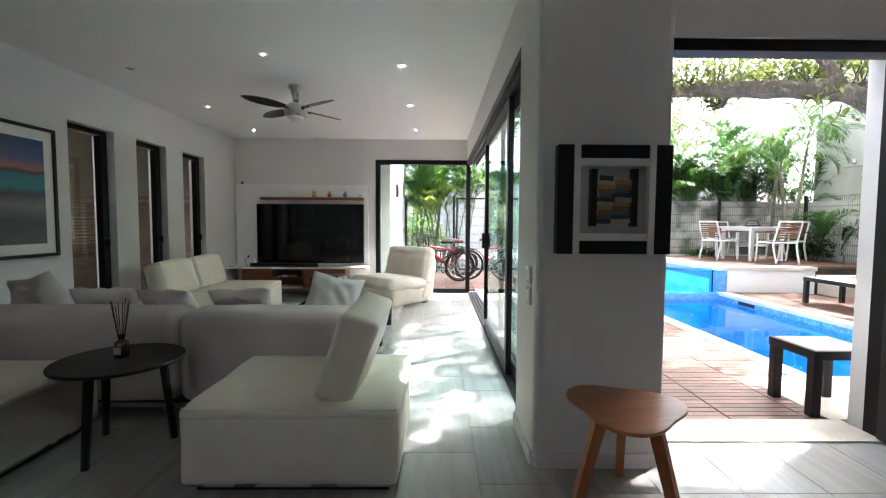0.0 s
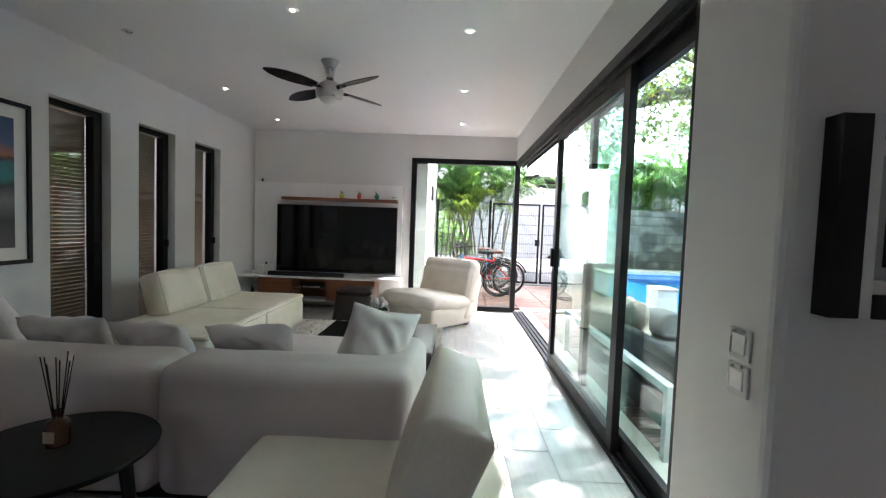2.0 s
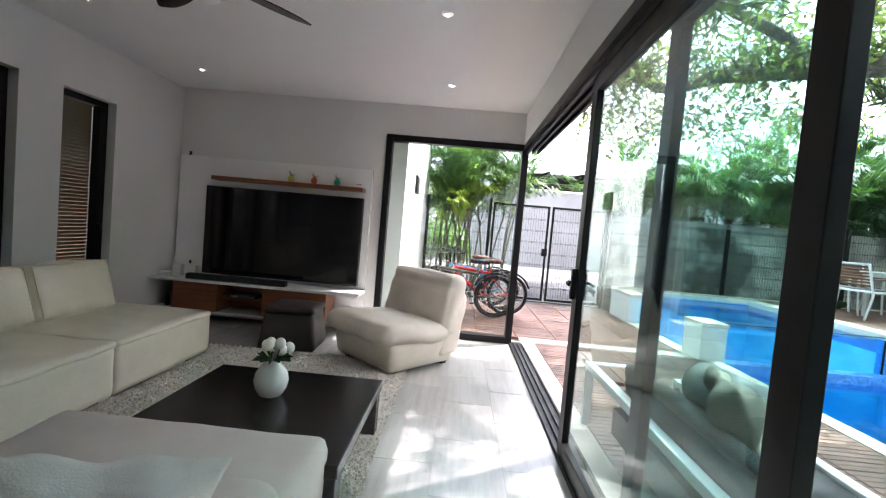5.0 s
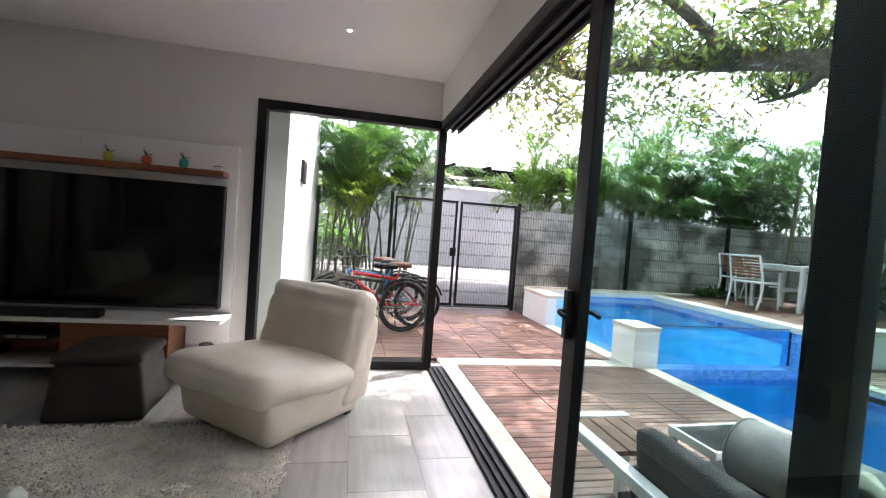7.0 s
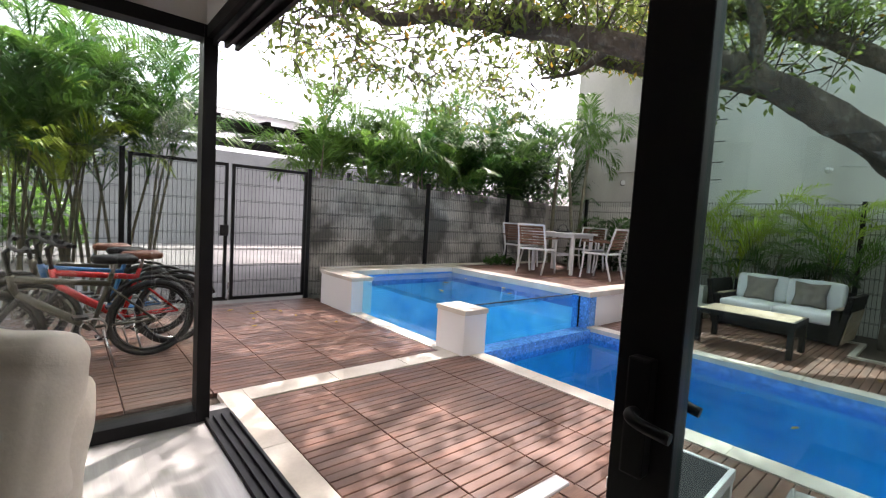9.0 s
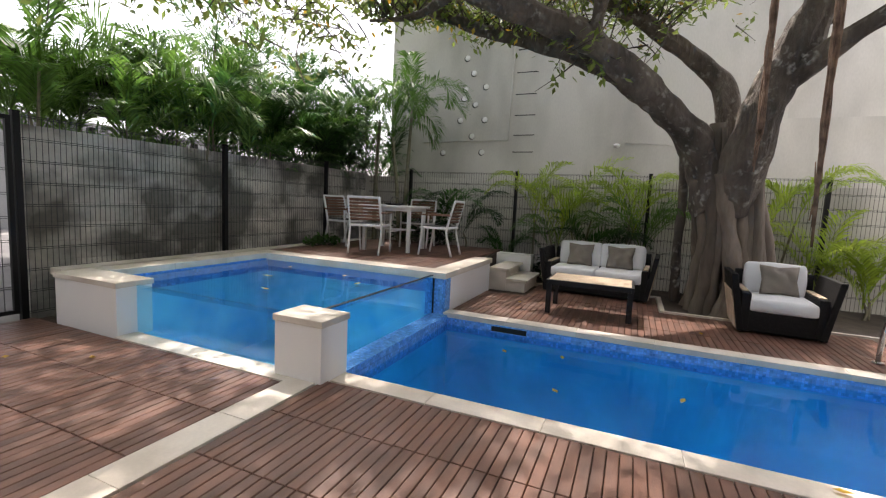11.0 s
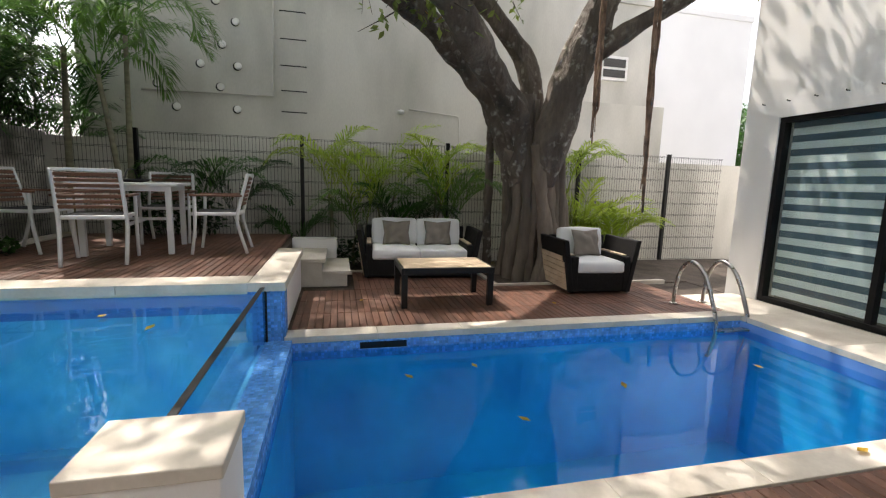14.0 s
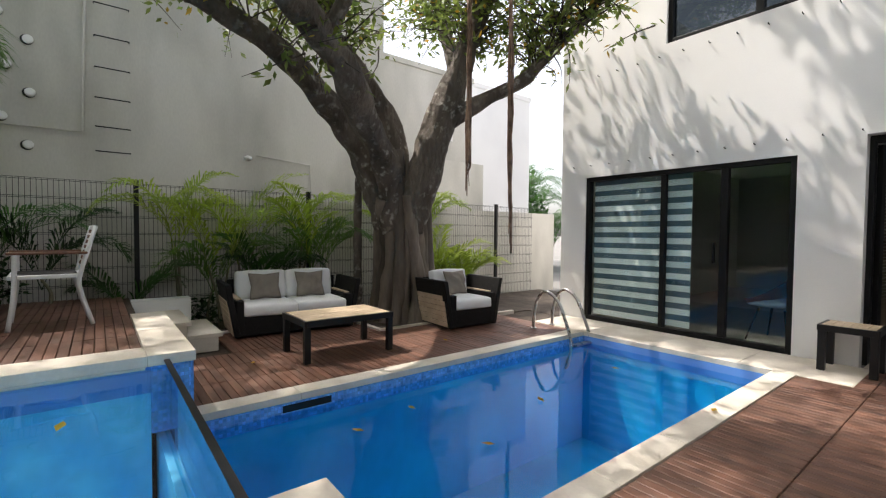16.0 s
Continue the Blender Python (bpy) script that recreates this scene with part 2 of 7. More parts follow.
def mosaic_grid(m, size):
    """Small square tiles: each its own shade, with paler joints between."""
    n, l = m.node_tree.nodes, m.node_tree.links
    b = n["Principled BSDF"]
    src = b.inputs["Base Color"].links[0].from_socket
    geo, grow, frac, flo, sep = n.new("ShaderNodeNewGeometry"), n.new("ShaderNodeVectorMath"), n.new("ShaderNodeVectorMath"), n.new("ShaderNodeVectorMath"), n.new("ShaderNodeSeparateXYZ")
    grow.operation, frac.operation, flo.operation = "MULTIPLY_ADD", "FRACTION", "FLOOR"
    grow.inputs[1].default_value, grow.inputs[2].default_value = (1 / size,) * 3, (0.43, 0.43, 0.43)
    l.new(geo.outputs["Position"], grow.inputs[0])
    l.new(grow.outputs[0], frac.inputs[0])
    l.new(grow.outputs[0], flo.inputs[0])
    l.new(frac.outputs[0], sep.inputs[0])
    low1, low2, line = n.new("ShaderNodeMath"), n.new("ShaderNodeMath"), n.new("ShaderNodeMath")
    low1.operation = low2.operation = "MINIMUM"
    line.operation, line.inputs[1].default_value = "LESS_THAN", 0.12
    l.new(sep.outputs[0], low1.inputs[0])
    l.new(sep.outputs[1], low1.inputs[1])
    l.new(low1.outputs[0], low2.inputs[0])
    l.new(sep.outputs[2], low2.inputs[1])
    l.new(low2.outputs[0], line.inputs[0])
    wn2, val, hsv, mix = n.new("ShaderNodeTexWhiteNoise"), n.new("ShaderNodeMapRange"), n.new("ShaderNodeHueSaturation"), n.new("ShaderNodeMix")
    l.new(flo.outputs[0], wn2.inputs["Vector"])
    l.new(wn2.outputs["Value"], val.inputs["Value"])
    val.inputs["To Min"].default_value, val.inputs["To Max"].default_value = 0.75, 1.3
    l.new(val.outputs[0], hsv.inputs["Value"])
    l.new(src, hsv.inputs["Color"])
    mix.data_type = "RGBA"
    l.new(line.outputs[0], mix.inputs["Factor"])
    l.new(hsv.outputs[0], mix.inputs["A"])
    mix.inputs["B"].default_value = (0.14, 0.30, 0.66, 1)
    l.new(mix.outputs["Result"], b.inputs["Base Color"])


mosaic_grid(MOSAIC, 0.026)
# The darker tint makes up in colour for the tree's weak reflection.
POOLBED = mat("blue pool plaster with painted dark reflection", (0.002, 0.52, 0.80), 0.5, var=0.12, scale=1.3, fine=12, bump=0.05, tint=(0.002, 0.30, 0.60))
# Blotches put the mottled sunlight on the bed into its colour.
POOLPALE = mat("pale blue pool plaster with painted sun mottling", (0.28, 0.76, 0.94), 0.5, var=0.14, scale=3.0, fine=10, bump=0.05, tint=(0.10, 0.54, 0.86))
# Large noise blotches run between pale and dark grey.
CONCRETE = mat("mottled grey block wall", (0.62, 0.59, 0.53), 0.92, var=0.22, scale=1.9, fine=22, bump=0.4, tint=(0.16, 0.152, 0.132), per_object=0.14, world=True, blotch=(0.40, 0.62))
STUCCO = mat("aged pale render", (0.62, 0.60, 0.54), 0.92, var=0.10, scale=0.9, fine=40, bump=0.3, tint=(0.40, 0.39, 0.345), stretch=(1, 1, 0.4), blotch=(0.42, 0.72))
EARTH = mat("dark garden earth", (0.075, 0.055, 0.040), 0.95, var=0.25, scale=4, fine=40, bump=0.7, dist=0.02)
ROADM = mat("sunlit pale pavement", (0.21, 0.20, 0.185), 0.9, var=0.10, scale=0.6, fine=20, bump=0.2)
BARK = bark_mat()
PALMBARK = mat("ringed palm stem", (0.20, 0.185, 0.12), 0.85, var=0.2, scale=2, fine=14, bump=0.5, stretch=(1, 1, 9))
FIGLEAF = leaf_mat("fig leaf green", (0.21, 0.265, 0.06), (0.095, 0.145, 0.035), through=0.5)
YELLOWLEAF = leaf_mat("yellowing leaf", (0.50, 0.33, 0.03), (0.36, 0.22, 0.03))
PALMLEAF = leaf_mat("palm leaf green", (0.065, 0.165, 0.030), (0.026, 0.080, 0.016), rough=0.4)
PALMLIME = leaf_mat("bright palm leaf green", (0.40, 0.50, 0.06), (0.20, 0.33, 0.035), rough=0.4)
PALMMID = leaf_mat("fresh palm leaf green", (0.14, 0.27, 0.045), (0.06, 0.14, 0.025), rough=0.35)
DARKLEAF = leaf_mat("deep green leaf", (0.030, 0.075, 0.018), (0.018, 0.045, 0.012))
WICKER = mat("black woven wicker", (0.010, 0.009, 0.009), 0.6, spec=0.25, var=0.3, scale=60, fine=160, bump=0.8, dist=0.006)
WHITECUSHION = mat("white outdoor cushion", (0.84, 0.84, 0.84), 0.9, var=0.03, scale=5, fine=260, bump=0.3, spec=0.2)
TAUPE = mat("taupe outdoor fabric", (0.27, 0.235, 0.20), 0.92, var=0.06, scale=5, fine=260, bump=0.3, spec=0.15)
GREYCUSHION = mat("charcoal outdoor fabric", (0.040, 0.040, 0.043), 0.9, var=0.1, scale=5, fine=260, bump=0.3, spec=0.2)
WHITEMETAL = mat("white powder coated metal", (0.74, 0.75, 0.76), 0.4, var=0.03, scale=3, bump=0.02)
WIRE = mat("dark green grey fence wire", (0.035, 0.038, 0.037), 0.5, var=0.1, bump=0.0)
SHADE_PALE = mat("pale translucent shade fabric", (0.90, 0.95, 0.98), 0.8, var=0.03, bump=0.1)
SHADE_DARK = mat("grey blue shade fabric", (0.10, 0.16, 0.22), 0.8, var=0.05, bump=0.1)
SLATGREY = mat("grey brown blind slat", (0.15, 0.115, 0.07), 0.6, var=0.1)
WATERDEEP = water_mat("deep pool water", (0.50, 0.88, 0.98), 2.2, 0.12, 1.25)
WATERPALE = water_mat("clear pool water", (0.62, 0.86, 1.0), 2.6, 0.12)
LAMPGLOW = glow_mat("warm lamp", (1.0, 0.86, 0.66), 22.0)


# ---- mesh helpers ----
def box(bm, x0, x1, y0, y1, z0, z1, bevel=0.0, segs=2):
    r = bmesh.ops.create_cube(bm, size=1.0)
    vs = r["verts"]
    for v in vs:
        v.co = Vector(((x0 + x1) / 2 + v.co.x * (x1 - x0), (y0 + y1) / 2 + v.co.y * (y1 - y0), (z0 + z1) / 2 + v.co.z * (z1 - z0)))
    if bevel:
        edges = list({e for v in vs for e in v.link_edges})
        bmesh.ops.bevel(bm, geom=edges, offset=bevel, segments=segs, profile=0.5, affect="EDGES")
    return bm


def boxes(*rows, bevel=0.0):
    bm = bmesh.new()
    for r in rows:
        box(bm, *r, bevel=bevel)
    return bm


def tube(bm, pts, radii, n=10, caps=True):
    """A round tube along the points, with a radius at each."""
    pts = [Vector(p) for p in pts]
    if not hasattr(radii, "__len__"):
        radii = [radii] * len(pts)
    rings, side = [], None
    for i, p in enumerate(pts):
        d = (pts[min(i + 1, len(pts) - 1)] - pts[max(i - 1, 0)]).normalized()
        if side is None:
            side = d.orthogonal().normalized()
        side = (side - d * side.dot(d)).normalized()
        up = d.cross(side)
        rings.append([bm.verts.new(p + (side * math.cos(a) + up * math.sin(a)) * radii[i]) for a in (2 * math.pi * k / n for k in range(n))])
    for a, b in zip(rings, rings[1:]):
        for k in range(n):
            f = bm.faces.new((a[k], a[(k + 1) % n], b[(k + 1) % n], b[k]))
            f.smooth = True
    if caps:
        bm.faces.new(rings[0][::-1])
        bm.faces.new(rings[-1])
    return bm


def cyl(bm, p0, p1, r0, r1=None, n=20):
    return tube(bm, (p0, p1), (r0, r0 if r1 is None else r1), n)


def lathe(bm, profile, n=28, centre=(0, 0, 0)):
    """Turns (radius, height) pairs round the z axis."""
    c = Vector(centre)
    rings = [[bm.verts.new(c + Vector((r * math.cos(a), r * math.sin(a), z))) for a in (2 * math.pi * k / n for k in range(n))] for r, z in profile]
    for a, b in zip(rings, rings[1:]):
        for k in range(n):
            bm.faces.new((a[k], a[(k + 1) % n], b[(k + 1) % n], b[k])).smooth = True
    bm.faces.new(rings[0][::-1])
    bm.faces.new(rings[-1])
    return bm


def spline(pts, per=6):
    """Points along a smooth curve through the given points."""
    p = [Vector(q) for q in pts]
    p = [p[0] * 2 - p[1], *p, p[-1] * 2 - p[-2]]
    out = []
    for i in range(1, len(p) - 2):
        for k in range(per):
            t = k / per
            a, b, c, d = p[i - 1], p[i], p[i + 1], p[i + 2]
            out.append(0.5 * ((2 * b) + (c - a) * t + (2 * a - 5 * b + 4 * c - d) * t * t + (3 * b - a - 3 * c + d) * t ** 3))
    return out + [p[-2]]


def soft_box(bm, x0, x1, y0, y1, z0, z1, r=0.05, cells=12, puff=0.02, crease=0.006, seed=0.0):
    """An upholstered block: rounded edges, slightly puffed faces and shallow creases."""
    sx, sy, sz = x1 - x0, y1 - y0, z1 - z0
    c = Vector(((x0 + x1) / 2, (y0 + y1) / 2, (z0 + z1) / 2))
    h = Vector((sx / 2, sy / 2, sz / 2))
    r = min(r, *(0.98 * k for k in h))
    grid = [max(4, round(cells * s / max(sx, sy, sz))) for s in (sx, sy, sz)]
    cache = {}

    def vert(u):
        key = tuple(round(k, 5) for k in u)
        if key not in cache:
            q = Vector((u[0] * h.x, u[1] * h.y, u[2] * h.z))
            inner = Vector([max(-h[i] + r, min(h[i] - r, q[i])) for i in range(3)])
            d = q - inner
            q = inner + d.normalized() * r if d.length > 1e-9 else q
            for i in range(3):
                j, k = (i + 1) % 3, (i + 2) % 3
                if abs(u[i]) > 0.999:
                    q[i] += math.copysign(puff * (1 - u[j] ** 2) * (1 - u[k] ** 2), u[i])
            w = c + q
            nv = noise.noise_vector(w * 5 + Vector((seed * 7.3, seed, -seed)))
            cache[key] = bm.verts.new(w + nv * crease)
        return cache[key]

    def edge(n):
        return [-math.cos(math.pi * k / n) * 0.35 + (-1 + 2 * k / n) * 0.65 for k in range(n + 1)]
    for i in range(3):
        j, k = (i + 1) % 3, (i + 2) % 3
        for s in (-1, 1):
            ej, ek = edge(grid[j]), edge(grid[k])
            for a in range(grid[j]):
                for b in range(grid[k]):
                    quad = []
                    for aa, bb in ((a, b), (a + 1, b), (a + 1, b + 1), (a, b + 1)):
                        u = [0, 0, 0]
                        u[i], u[j], u[k] = s, ej[aa], ek[bb]
                        quad.append(vert(u))
                    if len(set(quad)) == 4:
                        f = bm.faces.new(quad if s > 0 else quad[::-1])
                        f.smooth = True
    return bm


def pillow(bm, w, h, t, seed=0.0, n=14):
    """A knife-edged cushion standing in the x-z plane, its base at z = 0, with pinched corners and folds."""
    for s in (-1, 1):
        g = []
        for i in range(n + 1):
            row = []
            for j in range(n + 1):
                u, v = -1 + 2 * i / n, -1 + 2 * j / n
                fat = (max(0, 1 - u * u) * max(0, 1 - v * v)) ** 0.42
                pinch = 1 - 0.13 * (1 - abs(u * v)) * max(abs(u), abs(v)) ** 2
                fold = (noise.noise(Vector((u * 2.2 + seed, v * 2.2, seed * 3))) * 0.07 + noise.noise(Vector((u * 3.1 + v * 2.6 + seed, (v - u) * 1.2, seed))) * 0.018) * (1 if fat > 0.1 else 0)
                row.append(bm.verts.new((u * w / 2 * pinch, s * (fat * t / 2 + fold * fat), h / 2 + v * h / 2 * pinch)))
            g.append(row)
        for i in range(n):
            for j in range(n):
                q = (g[i][j], g[i + 1][j], g[i + 1][j + 1], g[i][j + 1])
                bm.faces.new(q if s < 0 else q[::-1]).smooth = True
    bmesh.ops.remove_doubles(bm, verts=bm.verts, dist=0.0004)
    return bm


def move(bm, m):
    bmesh.ops.transform(bm, matrix=m, verts=bm.verts)
    return bm


def mesh_of(name, bm, material):
    bm.normal_update()
    me = bpy.data.meshes.new(name)
    bm.to_mesh(me)
    bm.free()
    me.materials.append(material)
    return me


def part(name, bm, material, parent=None, label="", kind=""):
    ob = new(name, mesh_of(name, bm, material))
    ob.parent = parent
    return tagged(ob, label=label, kind=kind)


def thing(name, label, category, m=None, group="", kind=""):
    ob = new(name)
    ob.empty_display_size = 0.1
    if m is not None:
        ob.matrix_basis = m
    return tagged(ob, label, category, group, kind)


def solid(name, bm, material, label, category, kind="", group=""):
    """A thing that is one mesh."""
    return tagged(part(name, bm, material), label, category, group, kind)


def wall_with_holes(axis, at0, at1, lo, hi, z0, z1, holes):
    """Wall slab. axis 'x': faces along y at x = at0..at1, 'y': the other way. holes: (lo, hi, z0, z1)."""
    bm = bmesh.new()
    us = sorted({lo, hi, *(k for h in holes for k in h[:2])})
    for a, b in zip(us, us[1:]):
        zs, cuts = z0, sorted((h[2], h[3]) for h in holes if h[0] <= a + 1e-6 and h[1] >= b - 1e-6)
        spans = []
        for c, d in cuts:
            if c > zs + 1e-6:
                spans.append((zs, c))
            zs = d
        if zs < z1 - 1e-6:
            spans.append((zs, z1))
        for c, d in spans:
            if axis == "x":
                box(bm, at0, at1, a, b, c, d)
            else:
                box(bm, a, b, at0, at1, c, d)
    bmesh.ops.remove_doubles(bm, verts=bm.verts, dist=1e-5)
    return bm

# ---- the setting ----
LEFT, FAR, CEILING, GLAZE = -3.5, 8.66, 2.72, 0.62


def structure(name, bm, material, label, category="wall"):
    return solid(name, bm, material, label, category, kind="structure")


# ground: one sheet with the pools' pit left open
bm = bmesh.new()
gx, gy = (-400, 3.0, 5.5, 400), (-400, 4.05, 11.9, 400)
gv = [[bm.verts.new((x, y, -0.125)) for y in gy] for x in gx]
for i in range(3):
    for j in range(3):
        if (i, j) != (1, 1):
            bm.faces.new((gv[i][j], gv[i + 1][j], gv[i + 1][j + 1], gv[i][j + 1]))
structure("ground", bm, ROADM, "pale dusty ground reaching the horizon", "ground")

floor = structure("floor", boxes((-3.7, 0.80, -3.4, 8.86, -0.12, -0.002), (0.80, 6.29, -3.4, 3.34, -0.12, -0.002)), GROUT, "grey grout bed under porcelain tiles", "floor")
structure("ceiling", boxes((-3.75, 0.84, -3.4, 8.86, CEILING, CEILING + 0.25), (0.84, 6.29, -3.4, 3.2, CEILING, CEILING + 0.25)), CEIL, "flat white painted plaster ceiling", "ceiling")

WINDOWS = ((5.12, 5.74), (6.10, 6.68), (7.06, 7.64))
structure("wall_west", wall_with_holes("x", LEFT - 0.25, LEFT, -3.4, 8.86, -0.1, CEILING + 0.25, [(a, b, 0.10, 2.235) for a, b in WINDOWS]), WALL, "white painted wall with three tall slit windows")
structure("wall_north", wall_with_holes("y", FAR, FAR + 0.2, LEFT, 0.84, -0.1, CEILING + 0.25, [(-1.02, 0.84, -0.1, 2.36)]), WALL, "white painted wall behind the television")
# The opening is invented, to let daylight in behind the sofas.
structure("wall_south", wall_with_holes("y", -3.6, -3.4, -3.75, 6.29, -0.1, CEILING + 0.25, [(-2.2, -1.4, 1.1, 2.1)]), WALL, "plain white painted wall with an invented opening for daylight")
structure("wall_east", boxes((6.09, 6.29, -3.4, 3.2, -0.1, 5.6)), FACADE, "plain white rendered side wall")
# wall over the sliding doors, and the pier that carries the picture
structure("wall_lintel", boxes((0.60, 0.84, 3.48, FAR, 2.36, 3.3)), WALL, "white wall above the sliding glass doors")
bm = bmesh.new()
box(bm, 0.58, 1.25, 2.95, 3.48, -0.1, 3.3, bevel=0.03, segs=3)
structure("wall_pier", bm, WALL, "white plastered pier with rounded corners")
structure("wall_facade", wall_with_holes("y", 3.2, 3.48, 1.25, 6.29, -0.1, 5.8, [(1.25, 2.72, -0.1, 2.28), (3.26, 5.85, -0.1, 2.15), (2.72, 4.68, 3.78, 5.0)]), FACADE, "white rendered house wall beside the pool")
structure("wall_facade_upper", boxes((0.58, 1.25, 3.2, 3.48, 3.3, 5.8)), FACADE, "white rendered upper house wall")
structure("wall_side_yard", boxes((-0.98, -0.78, FAR + 0.2, 12.5, -0.12, 4.2)), FACADE, "tall white rendered boundary wall")
structure("baseboard", boxes((0.566, 0.58, 2.98, 3.46, -0.005, 0.075), (0.60, 1.19, 2.936, 2.95, -0.005, 0.075), (LEFT, LEFT + 0.012, -3.4, FAR, -0.005, 0.075), (LEFT + 0.012, -1.10, FAR - 0.012, FAR, -0.005, 0.075)), WALL, "low white baseboard along the walls", "baseboard")


# ---- windows and doors ----
def frame_parts(owner, axis, at0, at1, lo, hi, z0, z1, w, name="frame"):
    """Four bars of a frame, each a part."""
    for a, b, c, d in ((lo, lo + w, z0, z1), (hi - w, hi, z0, z1), (lo + w, hi - w, z0, z0 + w), (lo + w, hi - w, z1 - w, z1)):
        r = (at0, at1, a, b, c, d) if axis == "x" else (a, b, at0, at1, c, d)
        part(name, boxes(r, bevel=0.003), BLACK, owner)


def pane(owner, axis, at, lo, hi, z0, z1, material=GLASS, name="pane", t=0.006):
    r = (at - t / 2, at + t / 2, lo, hi, z0, z1) if axis == "x" else (lo, hi, at - t / 2, at + t / 2, z0, z1)
    ob = part(name, boxes(r), material, owner)
    ob.visible_shadow = False
    return ob


# far corner window
w = thing("window_1", "fixed floor to ceiling corner window in a black frame", "window", kind="structure")
frame_parts(w, "y", FAR - 0.02, FAR + 0.10, -1.02, 0.66, 0.0, 2.36, 0.075)
pane(w, "y", FAR + 0.05, -0.945, 0.585, 0.075, 2.285)

# sliding doors: head and sill tracks, two leaves pushed together
w = thing("door_1", "black aluminium tracks of a wide sliding glass door", "door track", kind="structure")
part("sill", boxes((0.63, 0.80, 3.48, FAR + 0.1, -0.01, 0.004), (0.635, 0.650, 3.48, FAR, 0.004, 0.022), (0.683, 0.697, 3.48, FAR, 0.004, 0.022), (0.730, 0.744, 3.48, FAR, 0.004, 0.022), (0.782, 0.796, 3.48, FAR, 0.004, 0.022)), BLACK, w)
part("head", boxes((0.60, 0.80, 3.48, FAR - 0.02, 2.29, 2.36), (0.63, 0.65, 3.48, FAR - 0.02, 2.255, 2.29), (0.69, 0.71, 3.48, FAR - 0.02, 2.255, 2.29), (0.75, 0.77, 3.48, FAR - 0.02, 2.255, 2.29)), BLACK, w)
part("jamb", boxes((0.60, 0.80, 3.45, 3.52, 0.0, 2.29)), BLACK, w)


def sliding_leaf(x, lo, hi, label, handle):
    leaf = thing("sliding_door", label, "sliding door", kind="structure")
    frame_parts(leaf, "x", x - 0.022, x + 0.022, lo, hi, 0.022, 2.26, 0.095, "stile")
    pane(leaf, "x", x, lo + 0.09, hi - 0.09, 0.11, 2.17, TINTGLASS)
    if handle:
        bm = boxes((x - 0.05, x - 0.022, hi - 0.065, hi - 0.03, 0.96, 1.14), bevel=0.004)
        tube(bm, spline([(x - 0.045, hi - 0.048, 1.06), (x - 0.070, hi - 0.05, 1.06), (x - 0.076, hi - 0.07, 1.055), (x - 0.076, hi - 0.11, 1.05)]), 0.009, 8)
        part("handle", bm, BLACK, leaf, "black lever handle")
        bm = boxes((x + 0.022, x + 0.035, hi - 0.065, hi - 0.03, 0.98, 1.12), bevel=0.004)
        tube(bm, spline([(x + 0.03, hi - 0.048, 1.06), (x + 0.055, hi - 0.05, 1.06), (x + 0.06, hi - 0.10, 1.05)]), 0.009, 8)
        part("handle", bm, BLACK, leaf, "black lever handle")
    return leaf


sliding_leaf(0.665, 4.28, 6.06, "sliding glass door leaf in black frame, pushed open", True)
sliding_leaf(0.725, 3.50, 5.22, "sliding glass door leaf in black frame, stacked behind another", False)

# slit windows with slatted screens outside
for lo, hi in WINDOWS:
    w = thing("window_2", "tall slit window in a thick black frame with slatted blind", "window", kind="structure")
    x = LEFT - 0.12
    frame_parts(w, "x", x - 0.04, x + 0.04, lo + 0.004, hi - 0.004, 0.104, 2.231, 0.055)
    part("sash", boxes((x - 0.02, x + 0.055, hi - 0.115, hi - 0.06, 0.16, 2.176), bevel=0.004), BLACK, w)
    part("catch", boxes((x + 0.05, x + 0.10, hi - 0.105, hi - 0.075, 0.98, 1.06), bevel=0.006), BLACK, w)
    pane(w, "x", x, lo + 0.06, hi - 0.06, 0.16, 2.176)
    for k in range(59):
        z = 0.172 + k * 0.0345
        m = Matrix.Translation((x - 0.10, (lo + hi) / 2, z)) @ Matrix.Rotation(radians(-60), 4, "Y")
        part("slat", move(boxes((-0.0175, 0.0175, -(hi - lo) / 2 + 0.03, (hi - lo) / 2 - 0.03, -0.0015, 0.0015)), m), SLATGREY, w)

# sliding door of the house wall, blind half drawn
w = thing("door_2", "black framed sliding glass door with a striped roller blind", "sliding door", kind="structure")
frame_parts(w, "y", 3.36, 3.46, 3.26, 5.85, 0.0, 2.15, 0.06)
for a, b in ((4.66, 4.72), (3.92, 4.00)):
    part("mullion", boxes((a, b, 3.37, 3.45, 0.06, 2.09), bevel=0.003), BLACK, w)
pane(w, "y", 3.41, 3.32, 3.92, 0.06, 2.09)
pane(w, "y", 3.41, 4.00, 4.66, 0.06, 2.09)
pane(w, "y", 3.41, 4.72, 5.79, 0.06, 2.09, GLASS)
part("handle", boxes((4.04, 4.065, 3.452, 3.49, 0.95, 1.20), bevel=0.005), BLACK, w)
blind = thing("roller_blind", "day and night roller blind with pale and grey stripes", "blind")
for k in range(13):
    z = 0.08 + k * 0.155
    part("stripe", boxes((4.36, 5.77, 3.345, 3.348, z, z + 0.095)), SHADE_PALE, blind)
    part("stripe", boxes((4.36, 5.77, 3.349, 3.351, z + 0.085, z + 0.16)), SHADE_DARK, blind)

